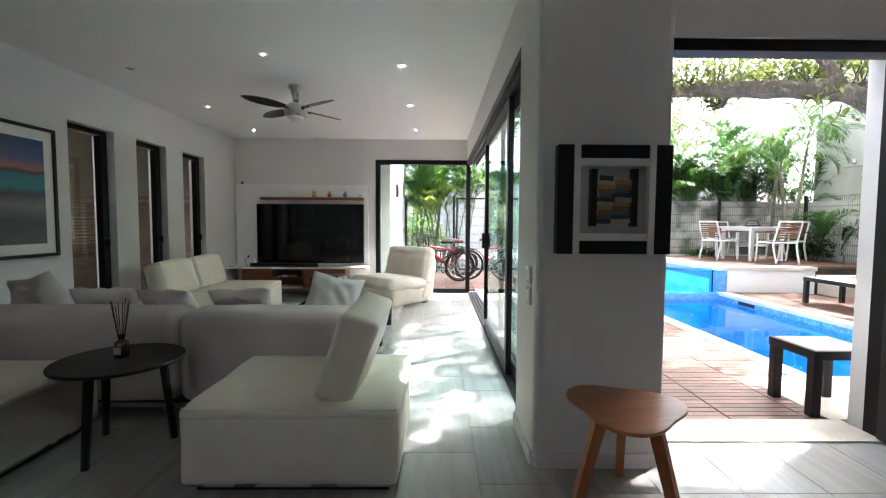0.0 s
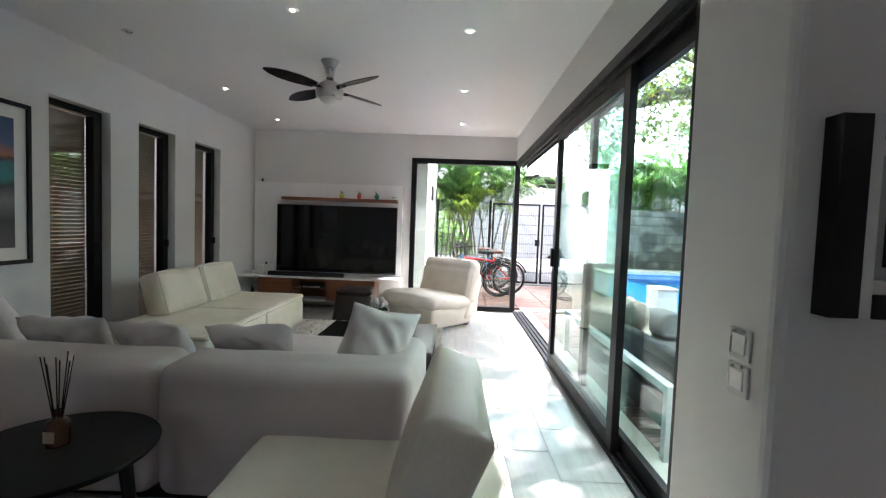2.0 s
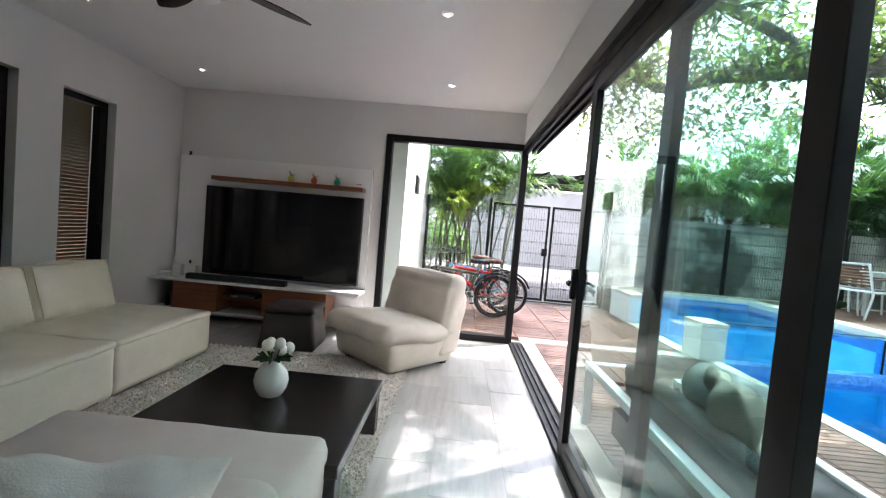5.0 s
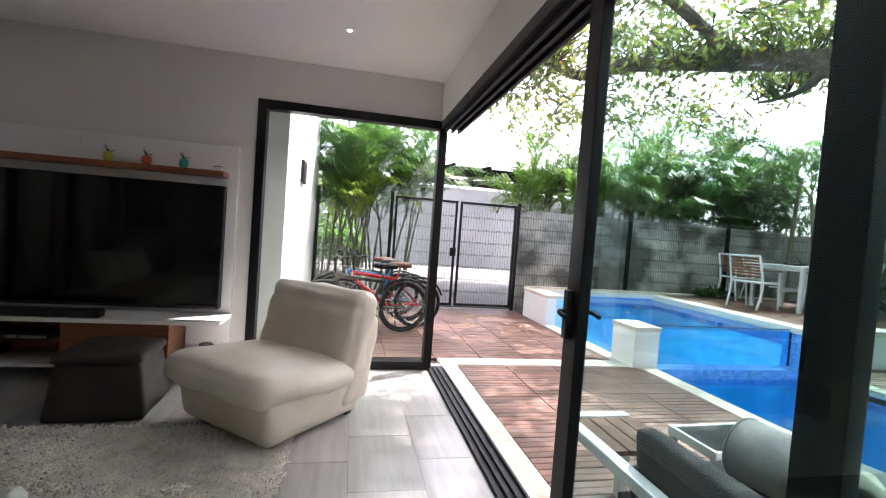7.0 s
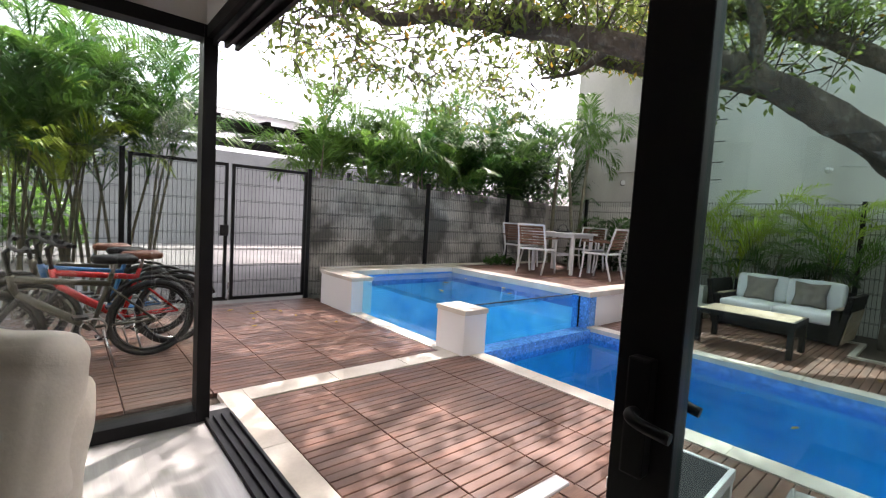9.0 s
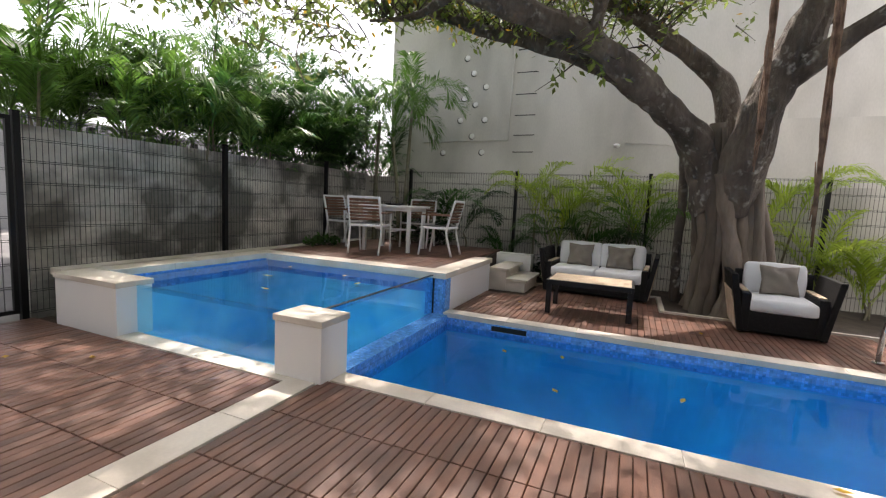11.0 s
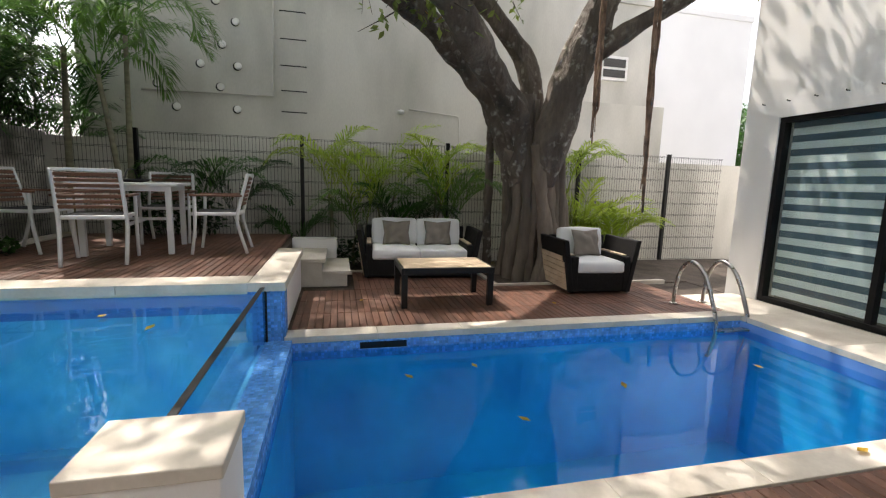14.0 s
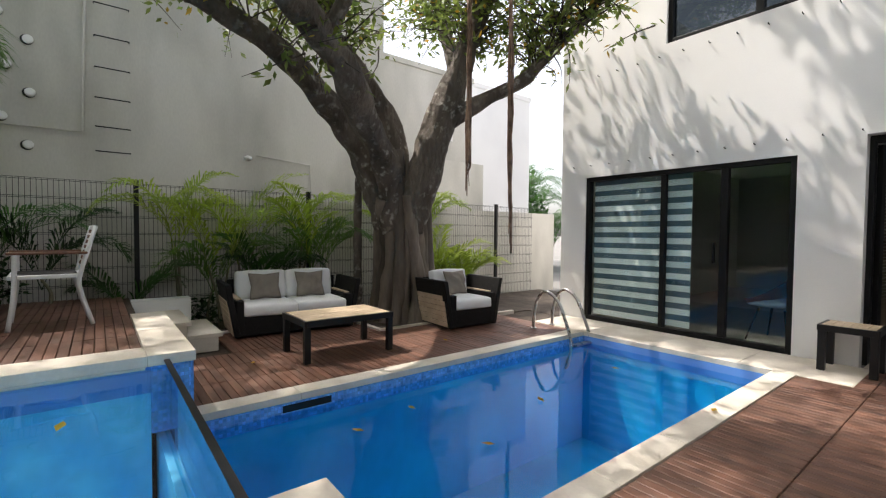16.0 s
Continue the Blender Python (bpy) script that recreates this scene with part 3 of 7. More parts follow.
TANSHELL = mat("tan moulded plywood", (0.23, 0.085, 0.045), 0.4, var=0.15, scale=4, fine=30, bump=0.05, stretch=(1, 8, 1))
c = thing("shell_armchair", "brown plywood armchair with a pale blue cushion", "armchair", pose(3.56, 2.80, 0, 0, 0, 78))
bm = bmesh.new()
shell = []
for i in range(13):
    u = -1 + i / 6
    shell.append([bm.verts.new((0.34 * u * (1 - 0.12 * v), 0.10 + 0.24 * v * v - 0.42 * (1 - v) * (1 - 0.25 * u * u) + 0.06 * (1 - u * u), 0.40 + 0.50 * v * v * (1 - 0.30 * u * u) + 0.12 * u * u)) for v in (k / 9 for k in range(10))])
for p, q in zip(shell, shell[1:]):
    for k in range(9):
        bm.faces.new((p[k], q[k], q[k + 1], p[k + 1])).smooth = True
bmesh.ops.solidify(bm, geom=bm.faces[:], thickness=0.015)
part("shell", bm, TANSHELL, c)
for x, y in ((-0.24, -0.24), (0.24, -0.24), (-0.22, 0.22), (0.22, 0.22)):
    part("leg", cyl(bmesh.new(), (x * 0.6, y * 0.6, 0.40), (x, y, 0.0), 0.014, 0.011, 10), BLACK, c)
part("cushion", soft_box(bmesh.new(), -0.22, 0.22, -0.26, 0.14, 0.43, 0.50, 0.03, 12, 0.02, 0.006, 8), mat("pale blue cotton", (0.45, 0.58, 0.68), 0.9, var=0.06, bump=0.2), c, "pale blue cushion")

w = thing("window_3", "black framed upper window of the house wall", "window", kind="structure")
frame_parts(w, "y", 3.34, 3.44, 2.72, 4.68, 3.78, 5.0, 0.06)
part("mullion", boxes((3.62, 3.70, 3.35, 3.43, 3.84, 4.94)), BLACK, w)
pane(w, "y", 3.39, 2.78, 3.62, 3.84, 4.94, DARKGLASS)
pane(w, "y", 3.39, 3.70, 4.62, 3.84, 4.94, DARKGLASS)

# doorway beside the pier, with its door swung inwards
w = thing("door_3", "black door frame beside the pier", "door frame", kind="structure")
for r in ((1.25, 1.265, 3.22, 3.34, 0.0, 2.28), (2.68, 2.72, 3.22, 3.34, 0.0, 2.28), (1.265, 2.68, 3.22, 3.34, 2.215, 2.28)):
    part("frame", boxes(r, bevel=0.003), BLACK, w)
d = thing("hinged_door", "open black louvred door swung into the room", "door", pose(2.66, 3.21, 0, 0, 0, -98), kind="structure")
frame_parts(d, "y", -0.022, 0.022, 0.0, 0.86, 0.02, 2.20, 0.10, "stile")
for k in range(56):
    part("louvre", move(boxes((0.098, 0.762, -0.017, 0.017, -0.002, 0.002)), pose(0, 0, 0.135 + k * 0.0355, 38, 0, 0)), SLATGREY, d)
part("handle", boxes((0.80, 0.825, 0.022, 0.065, 0.98, 1.12), bevel=0.006), BLACK, d)
part("threshold", boxes((1.265, 2.68, 3.205, 3.49, -0.01, 0.010)), COPING, w)

# ---- paving, decks and pools ----
WATER = -0.13
structure("deck_bed", boxes((0.80, 3.02, 3.48, 12.2, -0.12, -0.035), (-0.78, 0.80, 8.86, 12.2, -0.12, -0.035), (5.45, 7.95, 3.48, 8.9, -0.12, -0.035), (5.5, 8.75, 9.06, 12.2, -0.12, 0.43)), EARTH, "dark bed under the timber decking", "deck")


def stone_run(name, label, rects, z0, z1, length):
    """Limestone slabs laid end to end, each a piece of its own."""
    s = structure(name, boxes((rects[0][0] + 0.01, rects[0][1] - 0.01, rects[0][2] + 0.01, rects[0][3] - 0.01, z0 - 0.02, z0)), COPING, label, "coping")
    for x0, x1, y0, y1 in rects:
        lx, ly = x1 - x0, y1 - y0
        n = max(1, round((lx if lx > ly else ly) / length))
        for k in range(n):
            r = (x0 + lx * k / n + 0.001, x0 + lx * (k + 1) / n - 0.001, y0, y1) if lx > ly else (x0, x1, y0 + ly * k / n + 0.001, y0 + ly * (k + 1) / n - 0.001)
            part("slab", boxes((*r, z0, z1), bevel=0.004), COPING, s)
    return s


stone_run("coping", "cream limestone strip between deck and door", [(0.80, 0.96, 3.50, 9.04)], -0.035, 0.004, 0.9)
stone_run("coping_cross", "cream limestone strip crossing the deck", [(0.96, 3.02, 8.82, 9.04)], -0.035, 0.004, 0.7)
stone_run("coping_pool", "cream limestone coping round the pool", [(3.02, 3.20, 4.30, 8.76), (5.28, 5.47, 4.30, 8.86), (2.62, 6.15, 3.50, 4.30)], -0.05, 0.006, 0.8)
stone_run("coping_low", "cream limestone strip below the glass pool wall", [(2.86, 3.05, 9.04, 10.92)], -0.05, 0.004, 0.9)

# lower pool
structure("pool_shell", boxes((3.02, 3.20, 4.2, 8.8, -1.45, -0.05), (5.28, 5.45, 4.2, 8.86, -1.45, -0.05), (3.02, 5.45, 4.1, 4.30, -1.45, -0.05), (3.02, 5.45, 4.2, 8.9, -1.55, -1.42), (3.02, 5.45, 8.80, 9.02, -1.45, -0.08)), POOLBED, "deep blue plastered pool", "pool")
band = structure("pool_band", boxes((3.206, 5.28, 8.80, 9.0, -0.08, -0.02)), MOSAIC, "band of small blue mosaic tiles at the waterline", "tile")
for strip in ((3.20, 3.206, 4.306, 8.80, -0.20, -0.05), (5.274, 5.28, 4.306, 8.80, -0.20, -0.05), (3.206, 5.274, 4.30, 4.306, -0.20, -0.05), (3.206, 5.274, 8.794, 8.80, -0.20, -0.08)):
    part("strip", boxes(strip), MOSAIC, band)
bm = bmesh.new()
bm.faces.new([bm.verts.new(c) for c in ((3.2, 4.3, WATER), (5.28, 4.3, WATER), (5.28, 8.8, WATER), (3.2, 8.8, WATER))])
ob = structure("water", bm, WATERDEEP, "still blue pool water with floating leaves", "water")
ob.visible_shadow = False
# raised pool
structure("pool_raised", boxes((3.02, 5.45, 9.02, 11.75, -0.95, -0.80), (5.30, 5.45, 9.1, 11.75, -0.8, 0.40), (3.05, 5.45, 11.60, 11.75, -0.8, 0.40), (3.02, 3.12, 9.02, 11.75, -0.8, -0.052), (3.05, 5.45, 9.02, 9.06, -0.8, -0.082)), POOLPALE, "pale blue plastered raised pool with painted sun mottling", "pool")
structure("pool_raised_band", boxes((5.294, 5.30, 9.1, 11.6, 0.22, 0.40), (3.2, 5.294, 11.594, 11.60, 0.22, 0.40), (5.28, 5.45, 8.87, 9.1, -0.05, 0.405), (5.30, 5.46, 8.85, 8.87, -0.05, 0.405)), MOSAIC, "blue mosaic band and pier of the raised pool", "tile")
w = thing("pool_glass", "thick glass walls of the raised pool", "glass wall", kind="structure")
for r in ((3.06, 3.085, 9.2, 10.92, 0.004, 0.43), (3.24, 5.28, 9.0, 9.025, -0.02, 0.43)):
    ob = part("pane", boxes(r), POOLGLASS, w)
    ob.visible_shadow = False
# Dark strip painted on for the glass edge that refracts darkly from above.
part("rim", boxes((3.26, 5.26, 8.996, 9.029, 0.430, 0.436)), PLASTIC_BLACK, w, "dark strip for the refracting top edge of the glass")
part("edge", boxes((5.262, 5.28, 8.985, 8.999, -0.02, 0.43)), PLASTIC_BLACK, w)
bm = bmesh.new()
bm.faces.new([bm.verts.new(c) for c in ((3.085, 9.025, 0.385), (5.3, 9.025, 0.385), (5.3, 11.6, 0.385), (3.085, 11.6, 0.385))])
ob = structure("water_raised", bm, WATERPALE, "clear blue water of the raised pool", "water")
ob.visible_shadow = False


def capped_pier(name, x0, x1, y0, y1, z, label):
    p = thing(name, label, "pier", pose((x0 + x1) / 2, (y0 + y1) / 2, 0), kind="structure")
    hx, hy = (x1 - x0) / 2, (y1 - y0) / 2
    part("body", boxes((-hx + 0.012, hx - 0.012, -hy + 0.012, hy - 0.012, -0.03, z - 0.05), bevel=0.004), FACADE, p)
    part("cap", boxes((-hx, hx, -hy, hy, z - 0.05, z), bevel=0.006), COPING, p)


capped_pier("pool_pier", 2.92, 3.25, 8.76, 9.20, 0.45, "white rendered pier with stone cap at the pool corner")
capped_pier("pool_pier", 2.88, 3.22, 10.92, 11.86, 0.47, "white rendered pier with stone cap by the gate")
structure("wall_terrace", boxes((5.46, 7.12, 8.87, 9.06, -0.05, 0.43)), FACADE, "low white retaining wall of the raised deck")
stone_run("coping_raised", "cream stone coping round the raised pool", [(5.26, 5.55, 9.12, 11.86), (3.22, 5.26, 11.58, 11.86), (5.26, 7.14, 8.84, 9.12), (3.0, 8.8, 11.95, 12.15)], 0.40, 0.472, 0.8)
st = thing("garden_steps", "two pale stone steps up to the raised deck", "steps", kind="structure")
part("step", boxes((7.20, 8.10, 8.32, 8.62, -0.03, 0.13), (7.17, 8.13, 8.28, 8.62, 0.13, 0.175), bevel=0.006), COPING, st)
part("step", boxes((7.20, 8.10, 8.62, 8.90, -0.03, 0.28), (7.17, 8.13, 8.58, 8.90, 0.28, 0.325), bevel=0.006), COPING, st)
structure("wall_step", boxes((8.13, 8.35, 8.45, 9.06, -0.05, 0.46)), FACADE, "low white wall beside the steps")
structure("garden_bed", boxes((6.95, 8.80, 3.48, 6.4, -0.12, -0.02), (7.98, 8.80, 6.4, 9.06, -0.12, -0.02), (6.15, 8.80, 1.0, 3.48, -0.12, -0.03)), EARTH, "dark planting bed along the fence", "soil")
structure("edging", boxes((6.90, 6.96, 3.9, 6.40, -0.05, 0.02), (6.90, 8.0, 6.40, 6.46, -0.05, 0.02), (7.94, 8.0, 6.46, 8.45, -0.05, 0.02)), COPING, "thin white edging of the planting bed", "edging")

# ---- boundary walls and neighbours ----
structure("wall_block", boxes((2.95, 9.1, 12.42, 12.60, -0.12, 1.86)), CONCRETE, "mottled grey concrete boundary wall")
structure("wall_back", boxes((9.0, 9.18, 0.2, 12.6, -0.12, 1.80)), STUCCO, "pale rendered boundary wall behind the fence")
nb = thing("neighbour_house", "tall windowless pale house wall with round vents", "house", pose(10.0, 0, 0))
HOLES = [(10.54, 3.79), (10.07, 3.83), (10.36, 4.13), (10.29, 3.46), (10.56, 3.60), (10.06, 3.13), (10.09, 2.43), (10.63, 3.13), (11.02, 2.42), (11.28, 2.77), (10.34, 2.78), (10.53, 4.46)]
part("wall", boxes((0, 5, 4.6, 12.4, -0.12, 6.8)), STUCCO, nb)
part("wall", boxes((0.6, 5, 1.6, 4.6, -0.12, 5.2)), STUCCO, nb)
part("wall", boxes((0.2, 0.6, 1.55, 4.6, -0.12, 3.05)), STUCCO, nb)

# Green blotches stand in for a hedge above the wall.
TERRAGREEN = mat("terracotta render with green blotches", (0.30, 0.115, 0.05), 0.9, var=0.2, scale=1.1, fine=25, bump=0.3, tint=(0.035, 0.05, 0.02))
structure("wall_side_garden", boxes((LEFT - 1.75, LEFT - 1.55, -3.6, 9.0, -0.12, 3.2)), TERRAGREEN, "terracotta wall with green blotches outside the slit windows")

# ---- living room: seating ----
def seam(bm, pts, r=0.006):
    return tube(bm, pts, r, 6)


sofa = thing("sectional_sofa", "light grey fabric sectional sofa with low rounded back", "sofa", pose(-1.6, 4.3, 0))
for x0, x1, s in ((-1.42, 0.015, 1.0), (0.022, 1.13, 2.0)):
    part("backrest", soft_box(bmesh.new(), x0, x1, -0.77, -0.42, 0.09, 0.68, 0.075, 34, 0.004, 0.004, s), FABRIC, sofa)
part("armrest", soft_box(bmesh.new(), 0.84, 1.13, -0.55, 0.28, 0.09, 0.60, 0.08, 26, 0.006, 0.004, 3.0), FABRIC, sofa)
part("seat", soft_box(bmesh.new(), -0.06, 1.08, -0.45, 0.88, 0.12, 0.42, 0.05, 22, 0.02, 0.008, 4.0), FABRIC, sofa)
part("seat", soft_box(bmesh.new(), -1.42, -0.07, -0.45, 0.42, 0.12, 0.42, 0.05, 22, 0.02, 0.008, 5.0), FABRIC, sofa)
part("plinth", boxes((-1.38, 1.06, -0.72, 0.36, 0.055, 0.12), (0.0, 1.02, 0.36, 0.82, 0.055, 0.12)), PLASTIC_BLACK, sofa)
part("rail", boxes((-1.40, 1.08, -0.755, -0.735, 0.065, 0.085)), STEEL, sofa, "polished steel rail")
for x, y in ((-1.3, -0.66), (-0.1, -0.66), (0.95, -0.66), (0.95, 0.75), (0.05, 0.75), (-1.3, 0.3)):
    part("leg", boxes((x - 0.02, x + 0.02, y - 0.02, y + 0.02, 0.0, 0.06)), STEEL, sofa)

for x, y, z, rx, rz, w, s in ((-2.84, 4.10, 0.43, 12, -16, 0.46, 1), (-2.36, 4.14, 0.43, 33, 8, 0.42, 2), (-1.86, 4.14, 0.43, 36, -6, 0.40, 3), (-1.36, 4.14, 0.43, 34, 5, 0.44, 4), (-0.80, 4.16, 0.43, 12, 38, 0.44, 5)):
    p = solid("throw_cushion", pillow(bmesh.new(), w, 0.41 if 1 < s < 5 else 0.44, 0.17, s * 3.7, 26), PILLOW, "pale taupe velvet cushion leaning on the grey sofa", "cushion", group="cushions on the grey sofa")
    p.matrix_basis = pose(x, y, z, rx, (-12 if s == 1 else 14 if s == 5 else 0), rz)


def piping(bm, x0, x1, y0, y1, z):
    return tube(bm, [(x0, y0, z), (x1, y0, z), (x1, y1, z), (x0, y1, z), (x0, y0, z)], 0.005, 6, caps=False)


def lounge_module(parent, x0, x1, y0, y1, s):
    part("base", soft_box(bmesh.new(), x0, x1, y0, y1, 0.045, 0.385, 0.022, 20, 0.010, 0.006, s), LEATHER, parent)
    part("seat", soft_box(bmesh.new(), x0 - 0.004, x1 + 0.004, y0 - 0.004, y1 + 0.004, 0.355, 0.405, 0.022, 24, 0.016, 0.008, s + 1), LEATHER, parent)
    part("piping", piping(bmesh.new(), x0 + 0.012, x1 - 0.012, y0 + 0.012, y1 - 0.012, 0.400), LEATHER, parent)
    part("foot_rail", boxes((x0 + 0.05, x1 - 0.05, y0 + 0.05, y1 - 0.05, 0.0, 0.030)), PLASTIC_BLACK, parent, "recessed dark base")
    part("base_trim", boxes((x0 + 0.02, x1 - 0.02, y0 + 0.02, y1 - 0.02, 0.030, 0.050), bevel=0.003), STEEL, parent, "thin steel trim")


sofa = thing("leather_sofa", "cream leather low sofa with two loose backrests", "sofa", pose(-2.66, 6.12, 0), group="cream leather seating")
lounge_module(sofa, -0.49, 0.47, -1.08, -0.005, 11)
lounge_module(sofa, -0.49, 0.47, 0.005, 1.08, 14)
for y0, y1, s in ((-0.52, 0.16, 1), (0.18, 0.86, 2)):
    bm = soft_box(bmesh.new(), -0.10, 0.10, y0, y1, 0.0, 0.40, 0.045, 16, 0.02, 0.010, s)
    part("backrest", move(bm, pose(-0.30, 0, 0.40, 0, -16, 0)), LEATHER, sofa)
    bm = piping(bmesh.new(), 0.0, 0.37, y0 + 0.02, y1 - 0.02, 0.0)
    part("piping", move(bm, pose(-0.30, 0, 0.40, 0, -16, 0) @ pose(0.097, 0, 0.39, 0, 90, 0)), LEATHER, sofa)

chair = thing("leather_lounge_chair", "cream leather armless chair with slanted backrest", "chair", pose(-0.59, 3.16, 0), group="cream leather seating")
lounge_module(chair, -0.50, 0.50, -0.45, 0.42, 21)
bm = soft_box(bmesh.new(), -0.095, 0.095, -0.36, 0.38, 0.0, 0.43, 0.026, 22, 0.014, 0.009, 5)
part("backrest", move(bm, pose(0.17, 0, 0.395, 0, 19, 0)), LEATHER, chair)
bm = tube(bmesh.new(), [(0.082, -0.345, 0.02), (0.082, -0.345, 0.415), (0.082, 0.365, 0.415), (0.082, 0.365, 0.02)], 0.0055, 6)
tube(bm, [(-0.082, -0.345, 0.02), (-0.082, -0.345, 0.415), (-0.082, 0.365, 0.415), (-0.082, 0.365, 0.02)], 0.0055, 6)
part("piping", move(bm, pose(0.17, 0, 0.395, 0, 19, 0)), LEATHER, chair)

chair = thing("leather_lounge_chair", "cream leather armless chair with backrest against wall", "chair", pose(-2.55, 3.04, 0), group="cream leather seating")
lounge_module(chair, -0.50, 0.55, -0.42, 0.40, 31)
bm = soft_box(bmesh.new(), -0.10, 0.10, -0.38, 0.38, 0.0, 0.43, 0.045, 16, 0.02, 0.010, 7)
part("backrest", move(bm, pose(-0.18, 0, 0.40, 0, -17, 0)), LEATHER, chair)

# easy chair: puffed seat and back on a tapered base
chair = thing("easy_chair", "ivory leather armless easy chair with puffy seat", "chair", pose(-0.60, 7.62, 0, 0, 0, -41))
bm = soft_box(bmesh.new(), -0.44, 0.44, -0.42, 0.42, 0.03, 0.30, 0.05, 20, 0.015, 0.012, 41)
for v in bm.verts:
    k = 0.90 + 0.10 * min(1, v.co.z / 0.28)
    v.co.x, v.co.y = v.co.x * k, v.co.y * k
part("base", bm, IVORY, chair)
bm = soft_box(bmesh.new(), -0.47, 0.47, -0.50, 0.30, 0.25, 0.42, 0.08, 26, 0.035, 0.016, 42)
for v in bm.verts:
    v.co.z += 0.03 * math.sin(max(0.0, -v.co.y) * 5) - 0.03 * max(0, v.co.y)
part("seat", bm, IVORY, chair)
bm = soft_box(bmesh.new(), -0.465, 0.465, -0.11, 0.11, 0.0, 0.57, 0.07, 34, 0.03, 0.022, 43)
for v in bm.verts:
    v.co.x *= 1 - 0.05 * (v.co.z / 0.57)
    v.co.z -= 0.010 * math.cos(v.co.x * 5) * (v.co.z > 0.40)
    v.co.y -= 0.018 * math.exp(-((v.co.z - 0.45) / 0.03) ** 2) * (v.co.y < 0) * -1
part("backrest", move(bm, pose(0, 0.29, 0.30, -12, 0, 0)), IVORY, chair)
bm = soft_box(bmesh.new(), -0.45, 0.45, 0.18, 0.44, 0.10, 0.70, 0.06, 20, 0.015, 0.012, 44)
for v in bm.verts:
    v.co.y += 0.16 * (v.co.z - 0.12)
part("shell", bm, IVORY, chair)
for x, y in ((-0.33, -0.28), (0.33, -0.28), (-0.33, 0.34), (0.33, 0.34)):
    part("foot", boxes((x - 0.03, x + 0.03, y - 0.03, y + 0.03, 0.0, 0.04), bevel=0.004), WENGE, chair)

# ottoman
ott = thing("ottoman", "dark brown leather pouf with flared sides", "ottoman", pose(-1.66, 7.82, 0, 0, 0, 4))
bm = soft_box(bmesh.new(), -0.27, 0.27, -0.27, 0.27, 0.0, 0.36, 0.03, 14, 0.01, 0.006, 51)
for v in bm.verts:
    k = 1.04 - 0.20 * (v.co.z / 0.36)
    v.co.x, v.co.y = v.co.x * k, v.co.y * k
part("body", bm, DARKLEATHER, ott)
part("lid", soft_box(bmesh.new(), -0.245, 0.245, -0.245, 0.245, 0.345, 0.41, 0.03, 14, 0.012, 0.004, 52), DARKLEATHER, ott)
part("piping", piping(bmesh.new(), -0.238, 0.238, -0.238, 0.238, 0.365), DARKLEATHER, ott)

# rug: a shaggy pile of short tufts
rug = thing("rug", "cream shaggy wool rug on the tiled floor", "rug", pose(-1.37, 6.2, 0))
part("backing", soft_box(bmesh.new(), -0.93, 0.93, -1.25, 1.25, 0.0, 0.018, 0.008, 30, 0, 0.003, 61), RUG, rug)
rng = random.Random(5)
verts, faces = [], []
for k in range(30000):
    x, y = rng.uniform(-0.94, 0.94), rng.uniform(-1.26, 1.26)
    if y < -0.25 and x < 0.35 and k % 3:
        continue
    a, h, lean = rng.uniform(0, 6.28), rng.uniform(0.009, 0.020), rng.uniform(0.006, 0.034)
    c, s, w = math.cos(a), math.sin(a), 0.008
    i = len(verts)
    verts += [(x - c * w, y - s * w, 0.015), (x + c * w, y + s * w, 0.015), (x - s * lean + c * w * 0.6, y + c * lean + s * w * 0.6, 0.015 + h), (x - s * lean - c * w * 0.6, y + c * lean - s * w * 0.6, 0.015 + h)]
    faces.append((i, i + 1, i + 2, i + 3))
me = bpy.data.meshes.new("shag")
me.from_pydata(verts, [], faces)
me.materials.append(RUG)
ob = new("shag", me)
ob.parent = rug
tagged(ob, "thick shaggy wool pile", kind="stuff")

# ---- living room: tables ----
t = thing("coffee_table", "low black stained wooden coffee table on the rug", "coffee table", pose(-0.97, 5.60, 0.02))
part("tabletop", boxes((-0.51, 0.51, -0.51, 0.51, 0.255, 0.31), bevel=0.004), WENGE, t)
part("shelf", boxes((-0.44, 0.44, -0.44, 0.44, 0.06, 0.09), bevel=0.003), WENGE, t)
for x in (-0.45, 0.45):
    for y in (-0.45, 0.45):
        part("leg", boxes((x - 0.05, x + 0.05, y - 0.05, y + 0.05, 0.0, 0.255), bevel=0.003), WENGE, t)

vase = thing("vase", "round white ceramic vase holding white tulips", "vase", pose(-1.00, 5.70, 0.33))
part("body", lathe(bmesh.new(), [(0.035, 0), (0.06, 0.012), (0.082, 0.05), (0.09, 0.09), (0.082, 0.13), (0.058, 0.165), (0.04, 0.182), (0.042, 0.20), (0.036, 0.20), (0.034, 0.18)], 32), GLOSSWHITE, vase)
TULIP = mat("white tulip petal", (0.80, 0.78, 0.72), 0.5, var=0.05, bump=0.05)
rng = random.Random(8)
